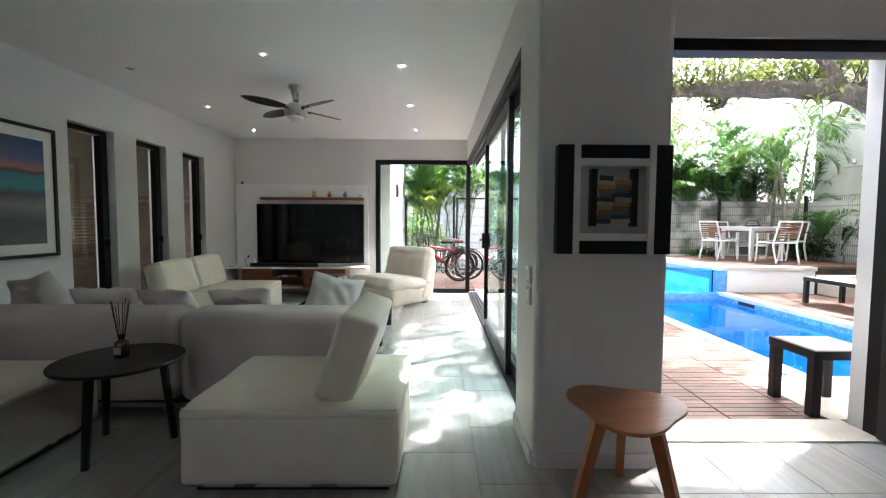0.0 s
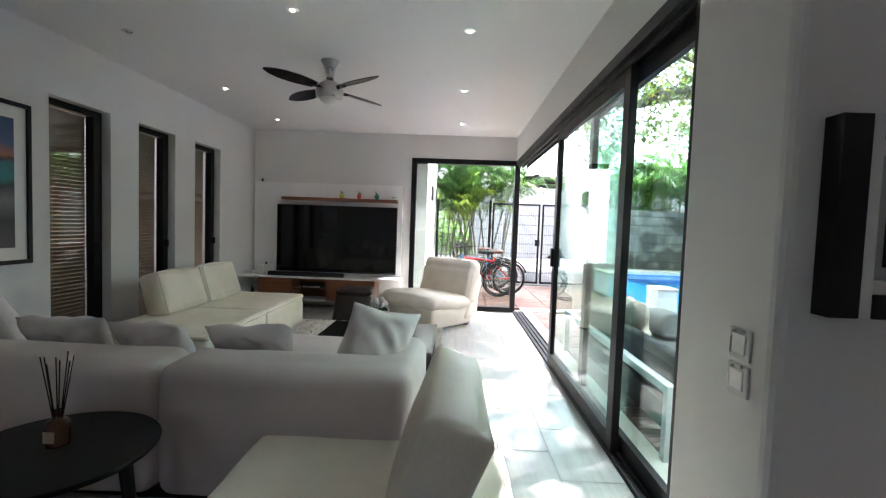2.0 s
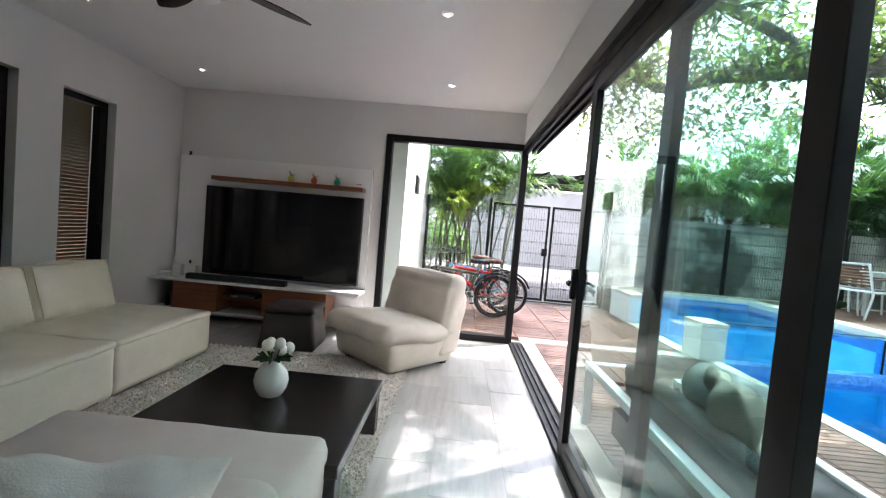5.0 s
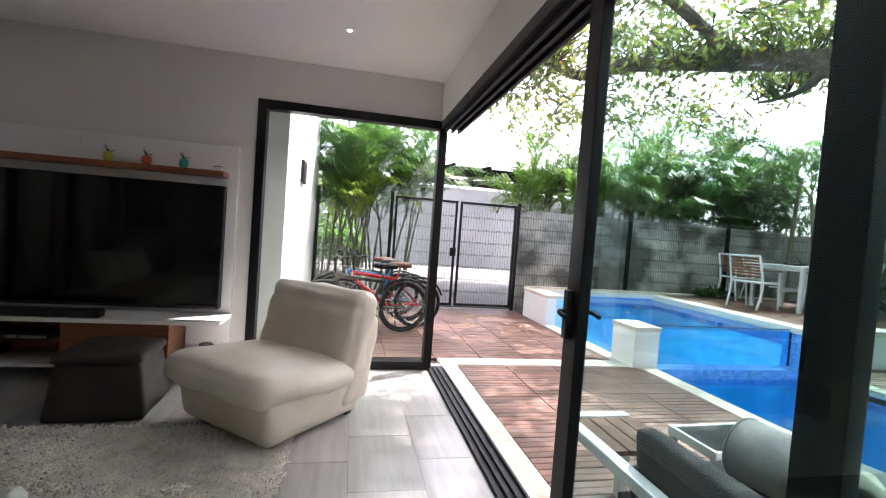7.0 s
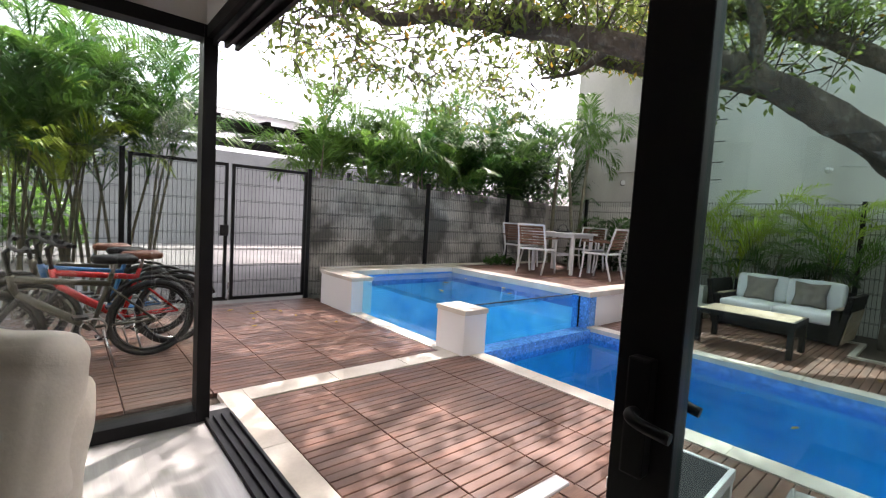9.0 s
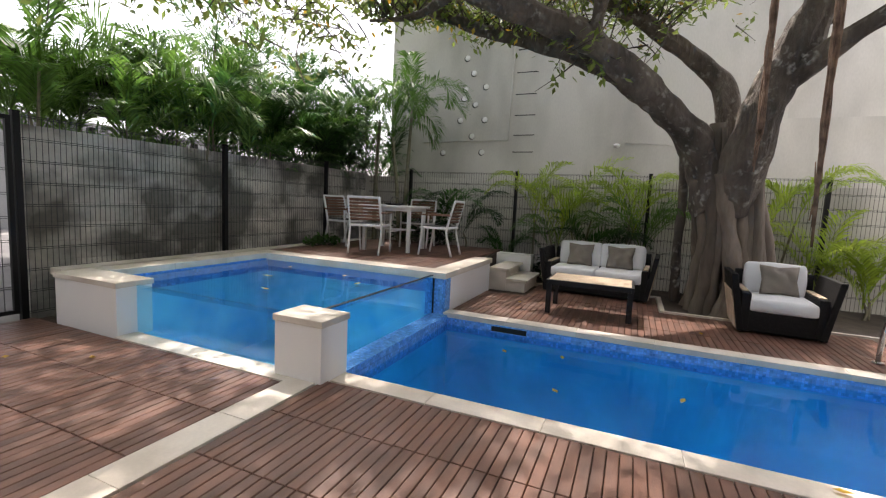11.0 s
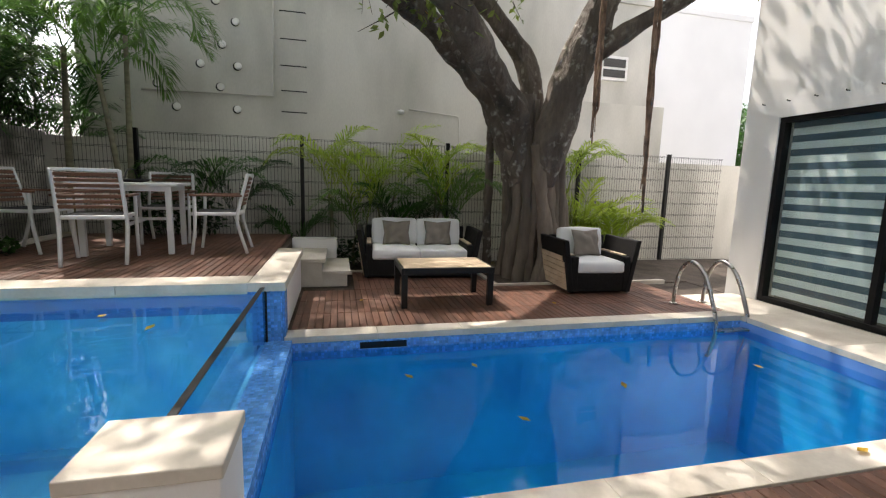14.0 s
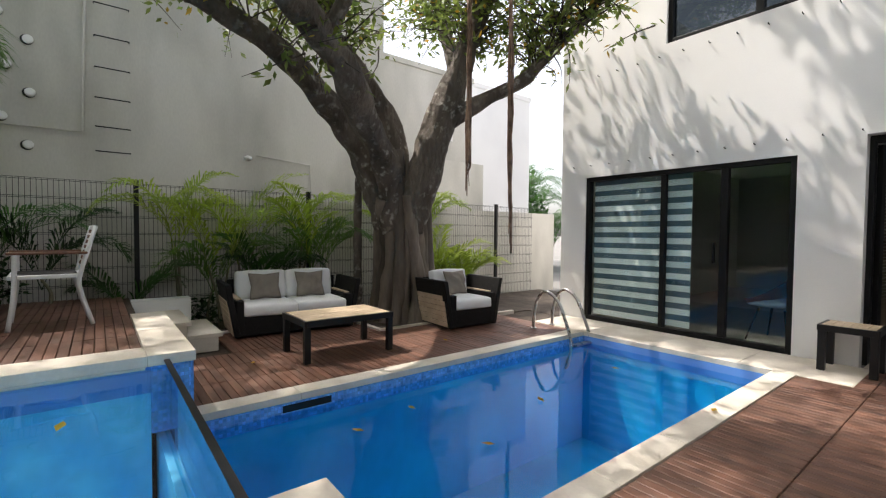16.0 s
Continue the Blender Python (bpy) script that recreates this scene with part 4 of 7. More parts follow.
for k in range(7):
    a, r = k * 2.4, 0.012 + 0.010 * (k % 4)
    tip = Vector((math.cos(a) * r * 2.6, math.sin(a) * r * 2.6, 0.225 + 0.022 * (k % 3)))
    part("stem", tube(bmesh.new(), spline([(math.cos(a) * 0.01, math.sin(a) * 0.01, 0.17), (math.cos(a) * r, math.sin(a) * r, 0.20), tip]), 0.003, 6), PALMLEAF, vase)
    bm = lathe(bmesh.new(), [(0.004, 0), (0.020, 0.007), (0.028, 0.024), (0.026, 0.042), (0.017, 0.056), (0.008, 0.060)], 12)
    part("flower", move(bm, Matrix.Translation(tip) @ pose(0, 0, 0, rng.uniform(-25, 25), rng.uniform(-25, 25), 0)), TULIP, vase, "closed white tulip head")
for k in range(12):
    a = k * 0.55
    bm = bmesh.new()
    mid, tip = 0.055 + 0.02 * (k % 3), 0.09 + 0.02 * (k % 2)
    v = [bm.verts.new(c) for c in ((0.01, 0, 0.195), (mid, -0.018, 0.225), (mid, 0.018, 0.225), (tip, 0, 0.205))]
    bm.faces.new((v[0], v[1], v[3]))
    bm.faces.new((v[0], v[3], v[2]))
    part("leaf", move(bm, pose(0, 0, 0, 0, 0, math.degrees(a))), DARKLEAF, vase)

t = thing("side_table", "round black side table with three slanted legs", "side table", pose(-1.67, 3.17, 0))
part("tabletop", lathe(bmesh.new(), [(0.29, 0.478), (0.315, 0.484), (0.318, 0.494), (0.312, 0.50)], 48), BLACK, t)
for k in range(3):
    a = radians(-95 + 120 * k)
    part("leg", cyl(bmesh.new(), (math.cos(a) * 0.20, math.sin(a) * 0.20, 0.48), (math.cos(a) * 0.245, math.sin(a) * 0.245, 0.0), 0.024, 0.019, 14), BLACK, t)
d = thing("reed_diffuser", "amber glass reed diffuser with dark sticks", "diffuser", pose(-1.68, 3.20, 0.50))
AMBER = mat("dark amber glass", (0.055, 0.020, 0.010), 0.12, var=0.1, bump=0)
part("bottle", lathe(bmesh.new(), [(0.034, 0), (0.036, 0.01), (0.036, 0.075), (0.030, 0.088), (0.014, 0.094), (0.014, 0.112), (0.017, 0.113), (0.017, 0.124)], 24), AMBER, d)
part("sticker", boxes((-0.02, 0.02, -0.0375, -0.036, 0.02, 0.06)), PALEWOOD, d)
for k in range(8):
    a = k * 0.8
    part("reed", cyl(bmesh.new(), (math.cos(a) * 0.006, math.sin(a) * 0.006, 0.05), (math.cos(a) * 0.045, math.sin(a) * 0.045, 0.30 + 0.01 * (k % 3)), 0.002, n=6), WENGE, d)

t = thing("stool_table", "orange brown wooden side table with rounded triangular top", "side table", pose(0.93, 2.66, 0, 0, 0, 12))
prof = []
for k in range(60):
    a = 2 * math.pi * k / 60
    prof.append((0.245 + 0.035 * math.cos(3 * a), a))
bm = bmesh.new()
rings = [[bm.verts.new((r * q * math.cos(a), r * q * math.sin(a), z)) for r, a in prof] for q, z in ((0.94, 0.428), (0.99, 0.436), (1.0, 0.445), (0.99, 0.452))]
for a, b in zip(rings, rings[1:]):
    for k in range(60):
        bm.faces.new((a[k], a[(k + 1) % 60], b[(k + 1) % 60], b[k])).smooth = True
bm.faces.new(rings[0][::-1])
bm.faces.new(rings[-1])
part("tabletop", bm, TEAKTOP, t)
for k in range(3):
    a = radians(60 + 120 * k)
    c, s = math.cos(a), math.sin(a)
    bm = boxes((-0.030, 0.030, -0.018, 0.018, 0.0, 1.0))
    for v in bm.verts:
        out, wide = (0.24 - 0.12 * v.co.z), (1.0 if v.co.z > 0.5 else 0.75)
        x, y = out + v.co.x * wide, v.co.y
        v.co = Vector((x * c - y * s, x * s + y * c, v.co.z * 0.43))
    part("leg", bm, TEAKTOP, t)

# ---- living room: television wall ----
PANEL_Y = 8.60
u = thing("tv_panel", "white lacquered wall panel behind the television", "wall panel", pose(-2.30, FAR, 0))
part("board", boxes((-1.16, -0.02, -0.06, -0.001, 0.24, 1.915), bevel=0.002), GLOSSWHITE, u)
part("board", boxes((-0.018, 1.16, -0.06, -0.001, 0.24, 1.915), bevel=0.002), GLOSSWHITE, u)
part("batten", boxes((-1.10, 1.10, -0.0605, -0.02, 0.22, 0.24)), GLOSSWHITE, u)
part("cable_cover", boxes((-0.98, -0.955, -0.07, -0.06, 0.62, 0.66), bevel=0.003), PLASTIC_BLACK, u)
u = thing("wall_shelf", "narrow reddish brown wooden shelf above the television", "shelf", pose(-2.095, PANEL_Y, 1.64))
part("board", boxes((-0.885, 0.885, -0.17, 0.0, 0.0, 0.045), bevel=0.003), WALNUT, u)
tv = thing("television", "large flat black television mounted on the panel", "television", pose(-2.145, PANEL_Y, 1.05))
part("case", boxes((-0.93, 0.93, -0.085, 0.0, -0.515, 0.52), bevel=0.006), PLASTIC_BLACK, tv)
part("screen", boxes((-0.92, 0.92, -0.088, -0.085, -0.49, 0.51)), SCREEN, tv)
c = thing("media_console", "white floating media console with reddish brown drawers", "media console", pose(-2.36, PANEL_Y, 0))
part("top", boxes((-1.25, 1.24, -0.40, 0.0, 0.465, 0.495), bevel=0.003), GLOSSWHITE, c)
part("shelf", boxes((-1.25, 1.28, -0.34, 0.0, 0.115, 0.14), bevel=0.003), GLOSSWHITE, c)
for x0, x1 in ((-0.87, -0.36), (0.16, 0.88)):
    part("drawer", boxes((x0, x1, -0.37, 0.0, 0.145, 0.46), bevel=0.003), WALNUT, c)
part("niche", boxes((-0.355, 0.155, -0.33, -0.02, 0.30, 0.315), (-0.355, 0.155, -0.02, 0.0, 0.145, 0.46)), WALNUT, c)
s = thing("set_top_box", "slim dark set top box in the console", "media player", pose(-2.44, 8.36, 0.315))
part("case", boxes((-0.15, 0.15, -0.10, 0.10, 0.0, 0.045), bevel=0.004), PLASTIC_BLACK, s)
part("front", boxes((-0.14, 0.14, -0.103, -0.10, 0.012, 0.034)), STEEL, s)
s = thing("soundbar", "long black fabric soundbar under the television", "soundbar", pose(-2.52, 8.27, 0.495))
part("body", boxes((-0.57, 0.57, -0.045, 0.045, 0.0, 0.062), bevel=0.012), PLASTIC_BLACK, s)
part("grille", boxes((-0.55, 0.55, -0.048, -0.044, 0.008, 0.054)), GREYCUSHION, s)
r = thing("router", "small white router box with two aerials", "router", pose(-3.46, 8.42, 0.495))
part("case", boxes((-0.09, 0.09, -0.06, 0.06, 0.0, 0.035), bevel=0.006), PLASTIC_WHITE, r)
for x in (-0.07, 0.07):
    part("aerial", boxes((x - 0.008, x + 0.008, 0.045, 0.055, 0.03, 0.20), bevel=0.002), PLASTIC_WHITE, r)
for x, w in ((-3.28, 0.09), (-3.12, 0.11)):
    s = thing("paper_box", "small white carton standing on the console", "box", pose(x, 8.40, 0.495, 0, 0, 8))
    part("carton", boxes((-w / 2, w / 2, -0.05, 0.05, 0.0, 0.13), bevel=0.003), PLASTIC_WHITE, s)
    part("flap", boxes((-w / 2 + 0.004, w / 2 - 0.004, -0.048, 0.048, 0.13, 0.133)), PLASTIC_WHITE, s)
s = thing("smart_speaker", "small black cylindrical speaker on the console shelf", "speaker", pose(-1.27, 8.43, 0.14))
part("body", lathe(bmesh.new(), [(0.05, 0), (0.055, 0.01), (0.055, 0.12), (0.048, 0.13)], 24), PLASTIC_BLACK, s)
part("ring", lathe(bmesh.new(), [(0.0555, 0.112), (0.0562, 0.115), (0.0555, 0.118)], 24), STEEL, s)
s = thing("bottle", "dark spray bottle beside the console", "bottle", pose(-3.38, 8.38, 0.14))
part("body", lathe(bmesh.new(), [(0.022, 0), (0.024, 0.01), (0.024, 0.10), (0.010, 0.13), (0.010, 0.16)], 16), PLASTIC_BLACK, s)
bm = bmesh.new()
tube(bm, spline([(-3.45, 8.5, 0.15), (-3.3, 8.35, 0.17), (-3.15, 8.45, 0.15), (-3.25, 8.55, 0.3), (-3.2, 8.58, 0.45)]), 0.005, 6)
tube(bm, spline([(-3.5, 8.45, 0.15), (-3.25, 8.4, 0.16), (-3.1, 8.5, 0.2), (-3.3, 8.58, 0.44)]), 0.004, 6)
solid("cable", bm, PLASTIC_BLACK, "tangle of black cables under the console", "cable")
POTS = ((-2.07, mat("yellow green glaze", (0.50, 0.55, 0.05), 0.3, var=0.1)), (-1.80, mat("orange red glaze", (0.62, 0.10, 0.045), 0.3, var=0.1)), (-1.53, mat("teal glaze", (0.02, 0.30, 0.28), 0.3, var=0.1)))
for x, m in POTS:
    p = thing("pineapple_ornament", "small glazed pineapple pot with a tuft of leaves", "ornament", pose(x, 8.50, 1.685), group="pineapples on the shelf")
    part("pot", lathe(bmesh.new(), [(0.015, 0), (0.030, 0.012), (0.037, 0.035), (0.033, 0.06), (0.02, 0.075)], 16), m, p)
    bm = bmesh.new()
    for k in range(14):
        a, l = k * 2.4, 0.035 + 0.02 * (k % 3)
        c, s = math.cos(a), math.sin(a)
        v = [bm.verts.new(q) for q in ((-s * 0.006, c * 0.006, 0.07), (s * 0.006, -c * 0.006, 0.07), (c * l, s * l, 0.09 + 0.045 * ((k * 7) % 5) / 4))]
        bm.faces.new(v)
    part("tuft", bm, PALMLEAF, p)
s = thing("shelf_trinket", "small pale trinket box on the shelf end", "ornament", pose(-1.27, 8.50, 1.685))
part("body", boxes((-0.03, 0.03, -0.02, 0.02, 0.0, 0.035), bevel=0.004), PLASTIC_WHITE, s)
part("lid", boxes((-0.031, 0.031, -0.021, 0.021, 0.035, 0.042), bevel=0.002), WALNUT, s)
s = thing("camera_stub", "tiny black sensor on top of the panel", "sensor", pose(-3.36, 8.63, 1.915))
part("body", boxes((-0.012, 0.012, -0.012, 0.012, 0.0, 0.05), bevel=0.003), PLASTIC_BLACK, s)
part("base", boxes((-0.018, 0.018, -0.018, 0.018, 0.0, 0.008), bevel=0.002), PLASTIC_BLACK, s)

# ---- living room: walls and ceiling ----
fan = thing("ceiling_fan", "brushed steel ceiling fan with four dark blades", "ceiling fan", pose(-1.46, 5.64, CEILING))
part("mount", lathe(bmesh.new(), [(0.035, -0.17), (0.032, -0.14), (0.04, -0.10), (0.052, -0.05), (0.075, -0.015), (0.078, 0.0)], 28), STEEL, fan)
part("motor", lathe(bmesh.new(), [(0.085, -0.325), (0.115, -0.315), (0.122, -0.26), (0.112, -0.215), (0.07, -0.19), (0.04, -0.165)], 32), STEEL, fan)
part("light_dome", lathe(bmesh.new(), [(0.012, -0.378), (0.045, -0.37), (0.075, -0.35), (0.086, -0.325)], 28), PLASTIC_WHITE, fan, "frosted white light dome")
for k in range(4):
    a = radians(53 + 90 * k)
    bm = bmesh.new()
    n = 9
    rows = []
    for i in range(n + 1):
        q = i / n
        r = 0.15 + 0.47 * q
        w = 0.042 + 0.026 * math.sin(math.pi * min(1, q * 1.1)) - (0.034 * max(0, q - 0.85) / 0.15)
        rows.append([bm.verts.new((r, s * w, -0.245 + s * w * 0.22 + dz)) for dz in (0, 0.008) for s in (-1, 1)])
    for p, q in zip(rows, rows[1:]):
        bm.faces.new((p[0], q[0], q[1], p[1]))
        bm.faces.new((p[2], p[3], q[3], q[2]))
        bm.faces.new((p[0], p[2], q[2], q[0]))
        bm.faces.new((p[1], q[1], q[3], p[3]))
    bm.faces.new((rows[-1][0], rows[-1][2], rows[-1][3], rows[-1][1]))
    bm.faces.new((rows[0][0], rows[0][1], rows[0][3], rows[0][2]))
    box(bm, 0.09, 0.20, -0.02, 0.02, -0.252, -0.240)
    part("blade", move(bm, pose(0, 0, 0, 0, 0, math.degrees(a))), WENGE, fan, "dark wooden blade")

LIGHTS = ((-0.27, 6.39, 1), (-0.27, 7.85, 1), (-2.86, 6.53, 1), (-2.86, 7.94, 1), (-1.45, 4.72, 1), (-0.26, 4.98, 1), (-2.88, 5.12, 0), (-2.88, 3.67, 1))
for x, y, lit in LIGHTS:
    d = thing("downlight", "small round recessed downlight, lit" if lit else "small round recessed downlight, unlit", "downlight", pose(x, y, CEILING), group="ceiling downlights")
    part("rim", lathe(bmesh.new(), [(0.020, -0.005), (0.036, -0.005), (0.038, -0.002), (0.038, 0.0)], 24), STEEL if not lit else PLASTIC_WHITE, d)
    part("lens", lathe(bmesh.new(), [(0.009, -0.0065), (0.012, -0.0055)], 20), LAMPGLOW if lit else PLASTIC_BLACK, d)

ac = thing("air_conditioner", "cream wall mounted split air conditioner", "air conditioner", pose(LEFT, 3.79, 2.42))
CREAM = mat("aged cream plastic", (0.66, 0.60, 0.44), 0.4, var=0.03, bump=0.0)
bm = bmesh.new()
box(bm, 0.0, 0.23, -0.44, 0.44, -0.13, 0.15, bevel=0.035, segs=4)
for v in bm.verts:
    if v.co.z < 0:
        v.co.x *= 0.82
part("case", bm, CREAM, ac)
part("louvre", boxes((0.03, 0.19, -0.38, 0.38, -0.142, -0.132), bevel=0.003), CREAM, ac)
part("slot", boxes((0.185, 0.2295, -0.40, 0.40, -0.055, -0.045)), PLASTIC_BLACK, ac)
part("sticker", move(lathe(bmesh.new(), [(0.026, 0.0), (0.026, 0.002)], 24), pose(0.2315, 0.39, 0.06, 0, 90, 0)), mat("blue sticker", (0.05, 0.30, 0.60), 0.4, var=0.2, scale=40), ac, "round blue sticker")
part("badge", boxes((0.2305, 0.2325, -0.16, -0.08, 0.045, 0.055)), PLASTIC_BLACK, ac)

pic = thing("framed_picture", "black framed print of a coast under an evening sky", "picture", pose(LEFT, 4.20, 1.51))
for r in ((0.002, 0.03, -0.78, 0.75, 0.55, 0.58), (0.002, 0.03, -0.78, 0.75, -0.58, -0.55), (0.002, 0.03, -0.78, -0.75, -0.55, 0.55), (0.002, 0.03, 0.72, 0.75, -0.55, 0.55)):
    part("frame", boxes(r, bevel=0.003), BLACK, pic)
part("mount", boxes((0.002, 0.012, -0.75, 0.72, -0.55, 0.55)), PLASTIC_WHITE, pic)


def print_mat():
    """The print: night-blue sky, an orange skyline, teal water and dark rocks, by height alone."""
    m = mat("printed evening seascape", (0.1, 0.1, 0.1), 0.3, var=0.1, bump=0)
    n, l = m.node_tree.nodes, m.node_tree.links
    tc, sep, nz, add, ramp = (n.new("ShaderNode" + k) for k in ("TexCoord", "SeparateXYZ", "TexNoise", "Math", "ValToRGB"))
    l.new(tc.outputs["Object"], sep.inputs[0])
    l.new(tc.outputs["Object"], nz.inputs["Vector"])
    nz.inputs["Scale"].default_value, nz.inputs["Detail"].default_value = 7, 6
    mul = n.new("ShaderNodeMath")
    mul.operation, mul.inputs[1].default_value = "MULTIPLY_ADD", 0.10
    l.new(nz.outputs["Fac"], mul.inputs[0])
    l.new(sep.outputs["Z"], mul.inputs[2])
    add.operation, add.inputs[1].default_value = "ADD", 0.43
    l.new(mul.outputs[0], add.inputs[0])
    l.new(add.outputs[0], ramp.inputs[0])
    e = ramp.color_ramp.elements
    e[0].position, e[0].color = 0.05, (0.07, 0.065, 0.07, 1)
    e[1].position, e[1].color = 0.95, (0.008, 0.05, 0.15, 1)
    for p, c in ((0.22, (0.03, 0.03, 0.035)), (0.36, (0.16, 0.15, 0.155)), (0.46, (0.02, 0.035, 0.04)), (0.52, (0.006, 0.20, 0.22)), (0.62, (0.015, 0.15, 0.18)), (0.655, (0.04, 0.03, 0.035)), (0.69, (0.34, 0.13, 0.09)), (0.76, (0.06, 0.10, 0.22))):
        k = e.new(p)
        k.color = (*c, 1)
    l.new(ramp.outputs[0], n["Principled BSDF"].inputs["Base Color"])
    return m


part("print", boxes((0.012, 0.014, -0.66, 0.63, -0.46, 0.46)), print_mat(), pic)

art = thing("shadow_box_picture", "black and white box frame with stacked paper collage", "picture", pose(0.945, 2.95, 1.375))
part("side", boxes((-0.28, -0.20, -0.062, -0.002, -0.265, 0.265), bevel=0.004), PLASTIC_BLACK, art)
part("side", boxes((0.20, 0.28, -0.062, -0.002, -0.265, 0.265), bevel=0.004), PLASTIC_BLACK, art)
for z in (0.2, -0.265):
    part("side", boxes((-0.165, 0.165, -0.062, -0.002, z, z + 0.065), bevel=0.004), PLASTIC_BLACK, art)
for x in (-0.2, 0.168):
    part("strip", boxes((x, x + 0.032, -0.059, -0.002, -0.265, 0.265), bevel=0.003), PLASTIC_WHITE, art)
for z in (0.165, -0.2):
    part("strip", boxes((-0.168, 0.168, -0.056, -0.002, z, z + 0.035), bevel=0.003), PLASTIC_WHITE, art)
part("backing", boxes((-0.168, 0.168, -0.02, -0.002, -0.165, 0.165)), mat("pale grey card", (0.42, 0.42, 0.42), 0.7, var=0.03), art)
part("inner_mount", boxes((-0.115, -0.085, -0.055, -0.02, -0.13, 0.15)), PLASTIC_BLACK, art)
part("inner_mount", boxes((0.085, 0.115, -0.055, -0.02, -0.13, 0.15)), PLASTIC_BLACK, art)
CARDS = [mat("collage paper", c, 0.7, var=0.15, scale=12) for c in ((0.03, 0.04, 0.05), (0.38, 0.24, 0.11), (0.09, 0.12, 0.14), (0.42, 0.36, 0.28), (0.22, 0.12, 0.06))]
rng = random.Random(3)
for k in range(22):
    z, x = -0.105 + (k // 2) * 0.021, -0.042 + 0.084 * (k % 2) + rng.uniform(-0.01, 0.01)
    w = rng.uniform(0.03, 0.045)
    part("paper_strip", move(boxes((-w, w, -0.004, 0.004, -0.011, 0.012)), pose(x, -0.035 - 0.006 * (k % 3), z, 0, rng.uniform(-5, 5), 0)), CARDS[(k * 3 + k // 2) % 5], art)

for z in (0.985, 0.875):
    s = thing("light_switch", "silver framed white light switch plate", "light switch", pose(0.58, 3.085, z), group="light switches")
    part("plate", boxes((-0.010, -0.0005, -0.048, 0.048, -0.048, 0.048), bevel=0.003), STEEL, s)
    part("rocker", boxes((-0.014, -0.010, -0.030, 0.030, -0.030, 0.030), bevel=0.002), PLASTIC_WHITE, s)

# ---- terrace furniture ----
def slat_set(parent, name, x0, x1, y0, y1, z0, z1, n, axis, material, gap=0.25):
    """n slats side by side along the axis, each a part."""
    span = {"x": (x0, x1), "y": (y0, y1), "z": (z0, z1)}[axis]
    step = (span[1] - span[0]) / n
    for k in range(n):
        a, b = span[0] + step * k, span[0] + step * (k + 1 - gap)
        r = {"x": (a, b, y0, y1, z0, z1), "y": (x0, x1, a, b, z0, z1), "z": (x0, x1, y0, y1, a, b)}[axis]
        part(name, boxes(r, bevel=0.003), material, parent)


def wicker_frame(parent, hw, d):
    """Back, outward leaning arms and skirt of a wicker seat; the sitter looks along -y. Side panels of pale wood."""
    part("back", boxes((-hw + 0.01, hw - 0.01, d / 2 - 0.07, d / 2 - 0.003, 0.02, 0.655), bevel=0.012), WICKER, parent)
    part("skirt", boxes((-hw + 0.06, hw - 0.06, -d / 2 + 0.012, d / 2 - 0.07, 0.03, 0.26), bevel=0.012), WICKER, parent)
    for s in (-1, 1):
        lean = Matrix(((1, 0, s * 0.17, 0), (0, 1, 0, 0), (0, 0, 1, 0), (0, 0, 0, 1)))

        def block(x0, x1, *rest, bevel=0.01):
            return boxes((min(s * x0, s * x1), max(s * x0, s * x1), *rest), bevel=bevel)
        part("arm", move(block(hw - 0.065, hw, -d / 2, d / 2, 0.02, 0.66), lean), WICKER, parent)
        part("arm_ledge", block(hw - 0.10, hw - 0.012, -d / 2 + 0.006, d / 2 - 0.08, 0.03, 0.46), WICKER, parent)
        part("armrest", block(hw - 0.085, hw - 0.02, -d / 2 + 0.10, d / 2 - 0.10, 0.461, 0.477, bevel=0.004), PALEWOOD, parent, "thin wooden armrest")
        for k in range(6):
            z = 0.04 + k * 0.071
            part("side_slat", move(block(hw + 0.001, hw + 0.014, -d / 2 + (0.05 if k < 5 else 0.09), d / 2 - 0.03, z, z + 0.066, bevel=0.003), lean), PALEWOOD, parent, "pale wooden side slat")


sofa = thing("wicker_sofa", "black wicker two seat sofa with white cushions", "sofa", pose(7.80, 7.32, 0, 0, 0, -94), group="wicker seating")
wicker_frame(sofa, 0.74, 0.78)
for s in (-1, 1):
    part("seat_cushion", soft_box(bmesh.new(), min(0.005 * s, 0.645 * s), max(0.005 * s, 0.645 * s), -0.40, 0.22, 0.26, 0.40, 0.03, 16, 0.012, 0.006, 70 + s), WHITECUSHION, sofa)
    bm = soft_box(bmesh.new(), min(0.005 * s, 0.64 * s), max(0.005 * s, 0.64 * s), -0.07, 0.07, 0.0, 0.38, 0.03, 16, 0.014, 0.006, 73 + s)
    part("back_cushion", move(bm, pose(0, 0.24, 0.385, -10, 0, 0)), WHITECUSHION, sofa)
for x in (-0.30, 0.30):
    p = solid("outdoor_cushion", pillow(bmesh.new(), 0.40, 0.36, 0.13, x * 5), TAUPE, "taupe square cushion leaning on white sofa cushions", "cushion", group="taupe cushions")
    p.matrix_basis = pose(7.80, 7.32, 0, 0, 0, -94) @ pose(x, 0.06, 0.40, -17, 0, 0)

chair = thing("wicker_armchair", "black wicker armchair with white cushions and pale slats", "armchair", pose(6.70, 5.28, 0, 0, 0, -93), group="wicker seating")
wicker_frame(chair, 0.40, 0.74)
part("seat_cushion", soft_box(bmesh.new(), -0.31, 0.31, -0.38, 0.20, 0.26, 0.40, 0.03, 16, 0.012, 0.006, 80), WHITECUSHION, chair)
bm = soft_box(bmesh.new(), -0.30, 0.30, -0.07, 0.07, 0.0, 0.37, 0.03, 16, 0.014, 0.006, 81)
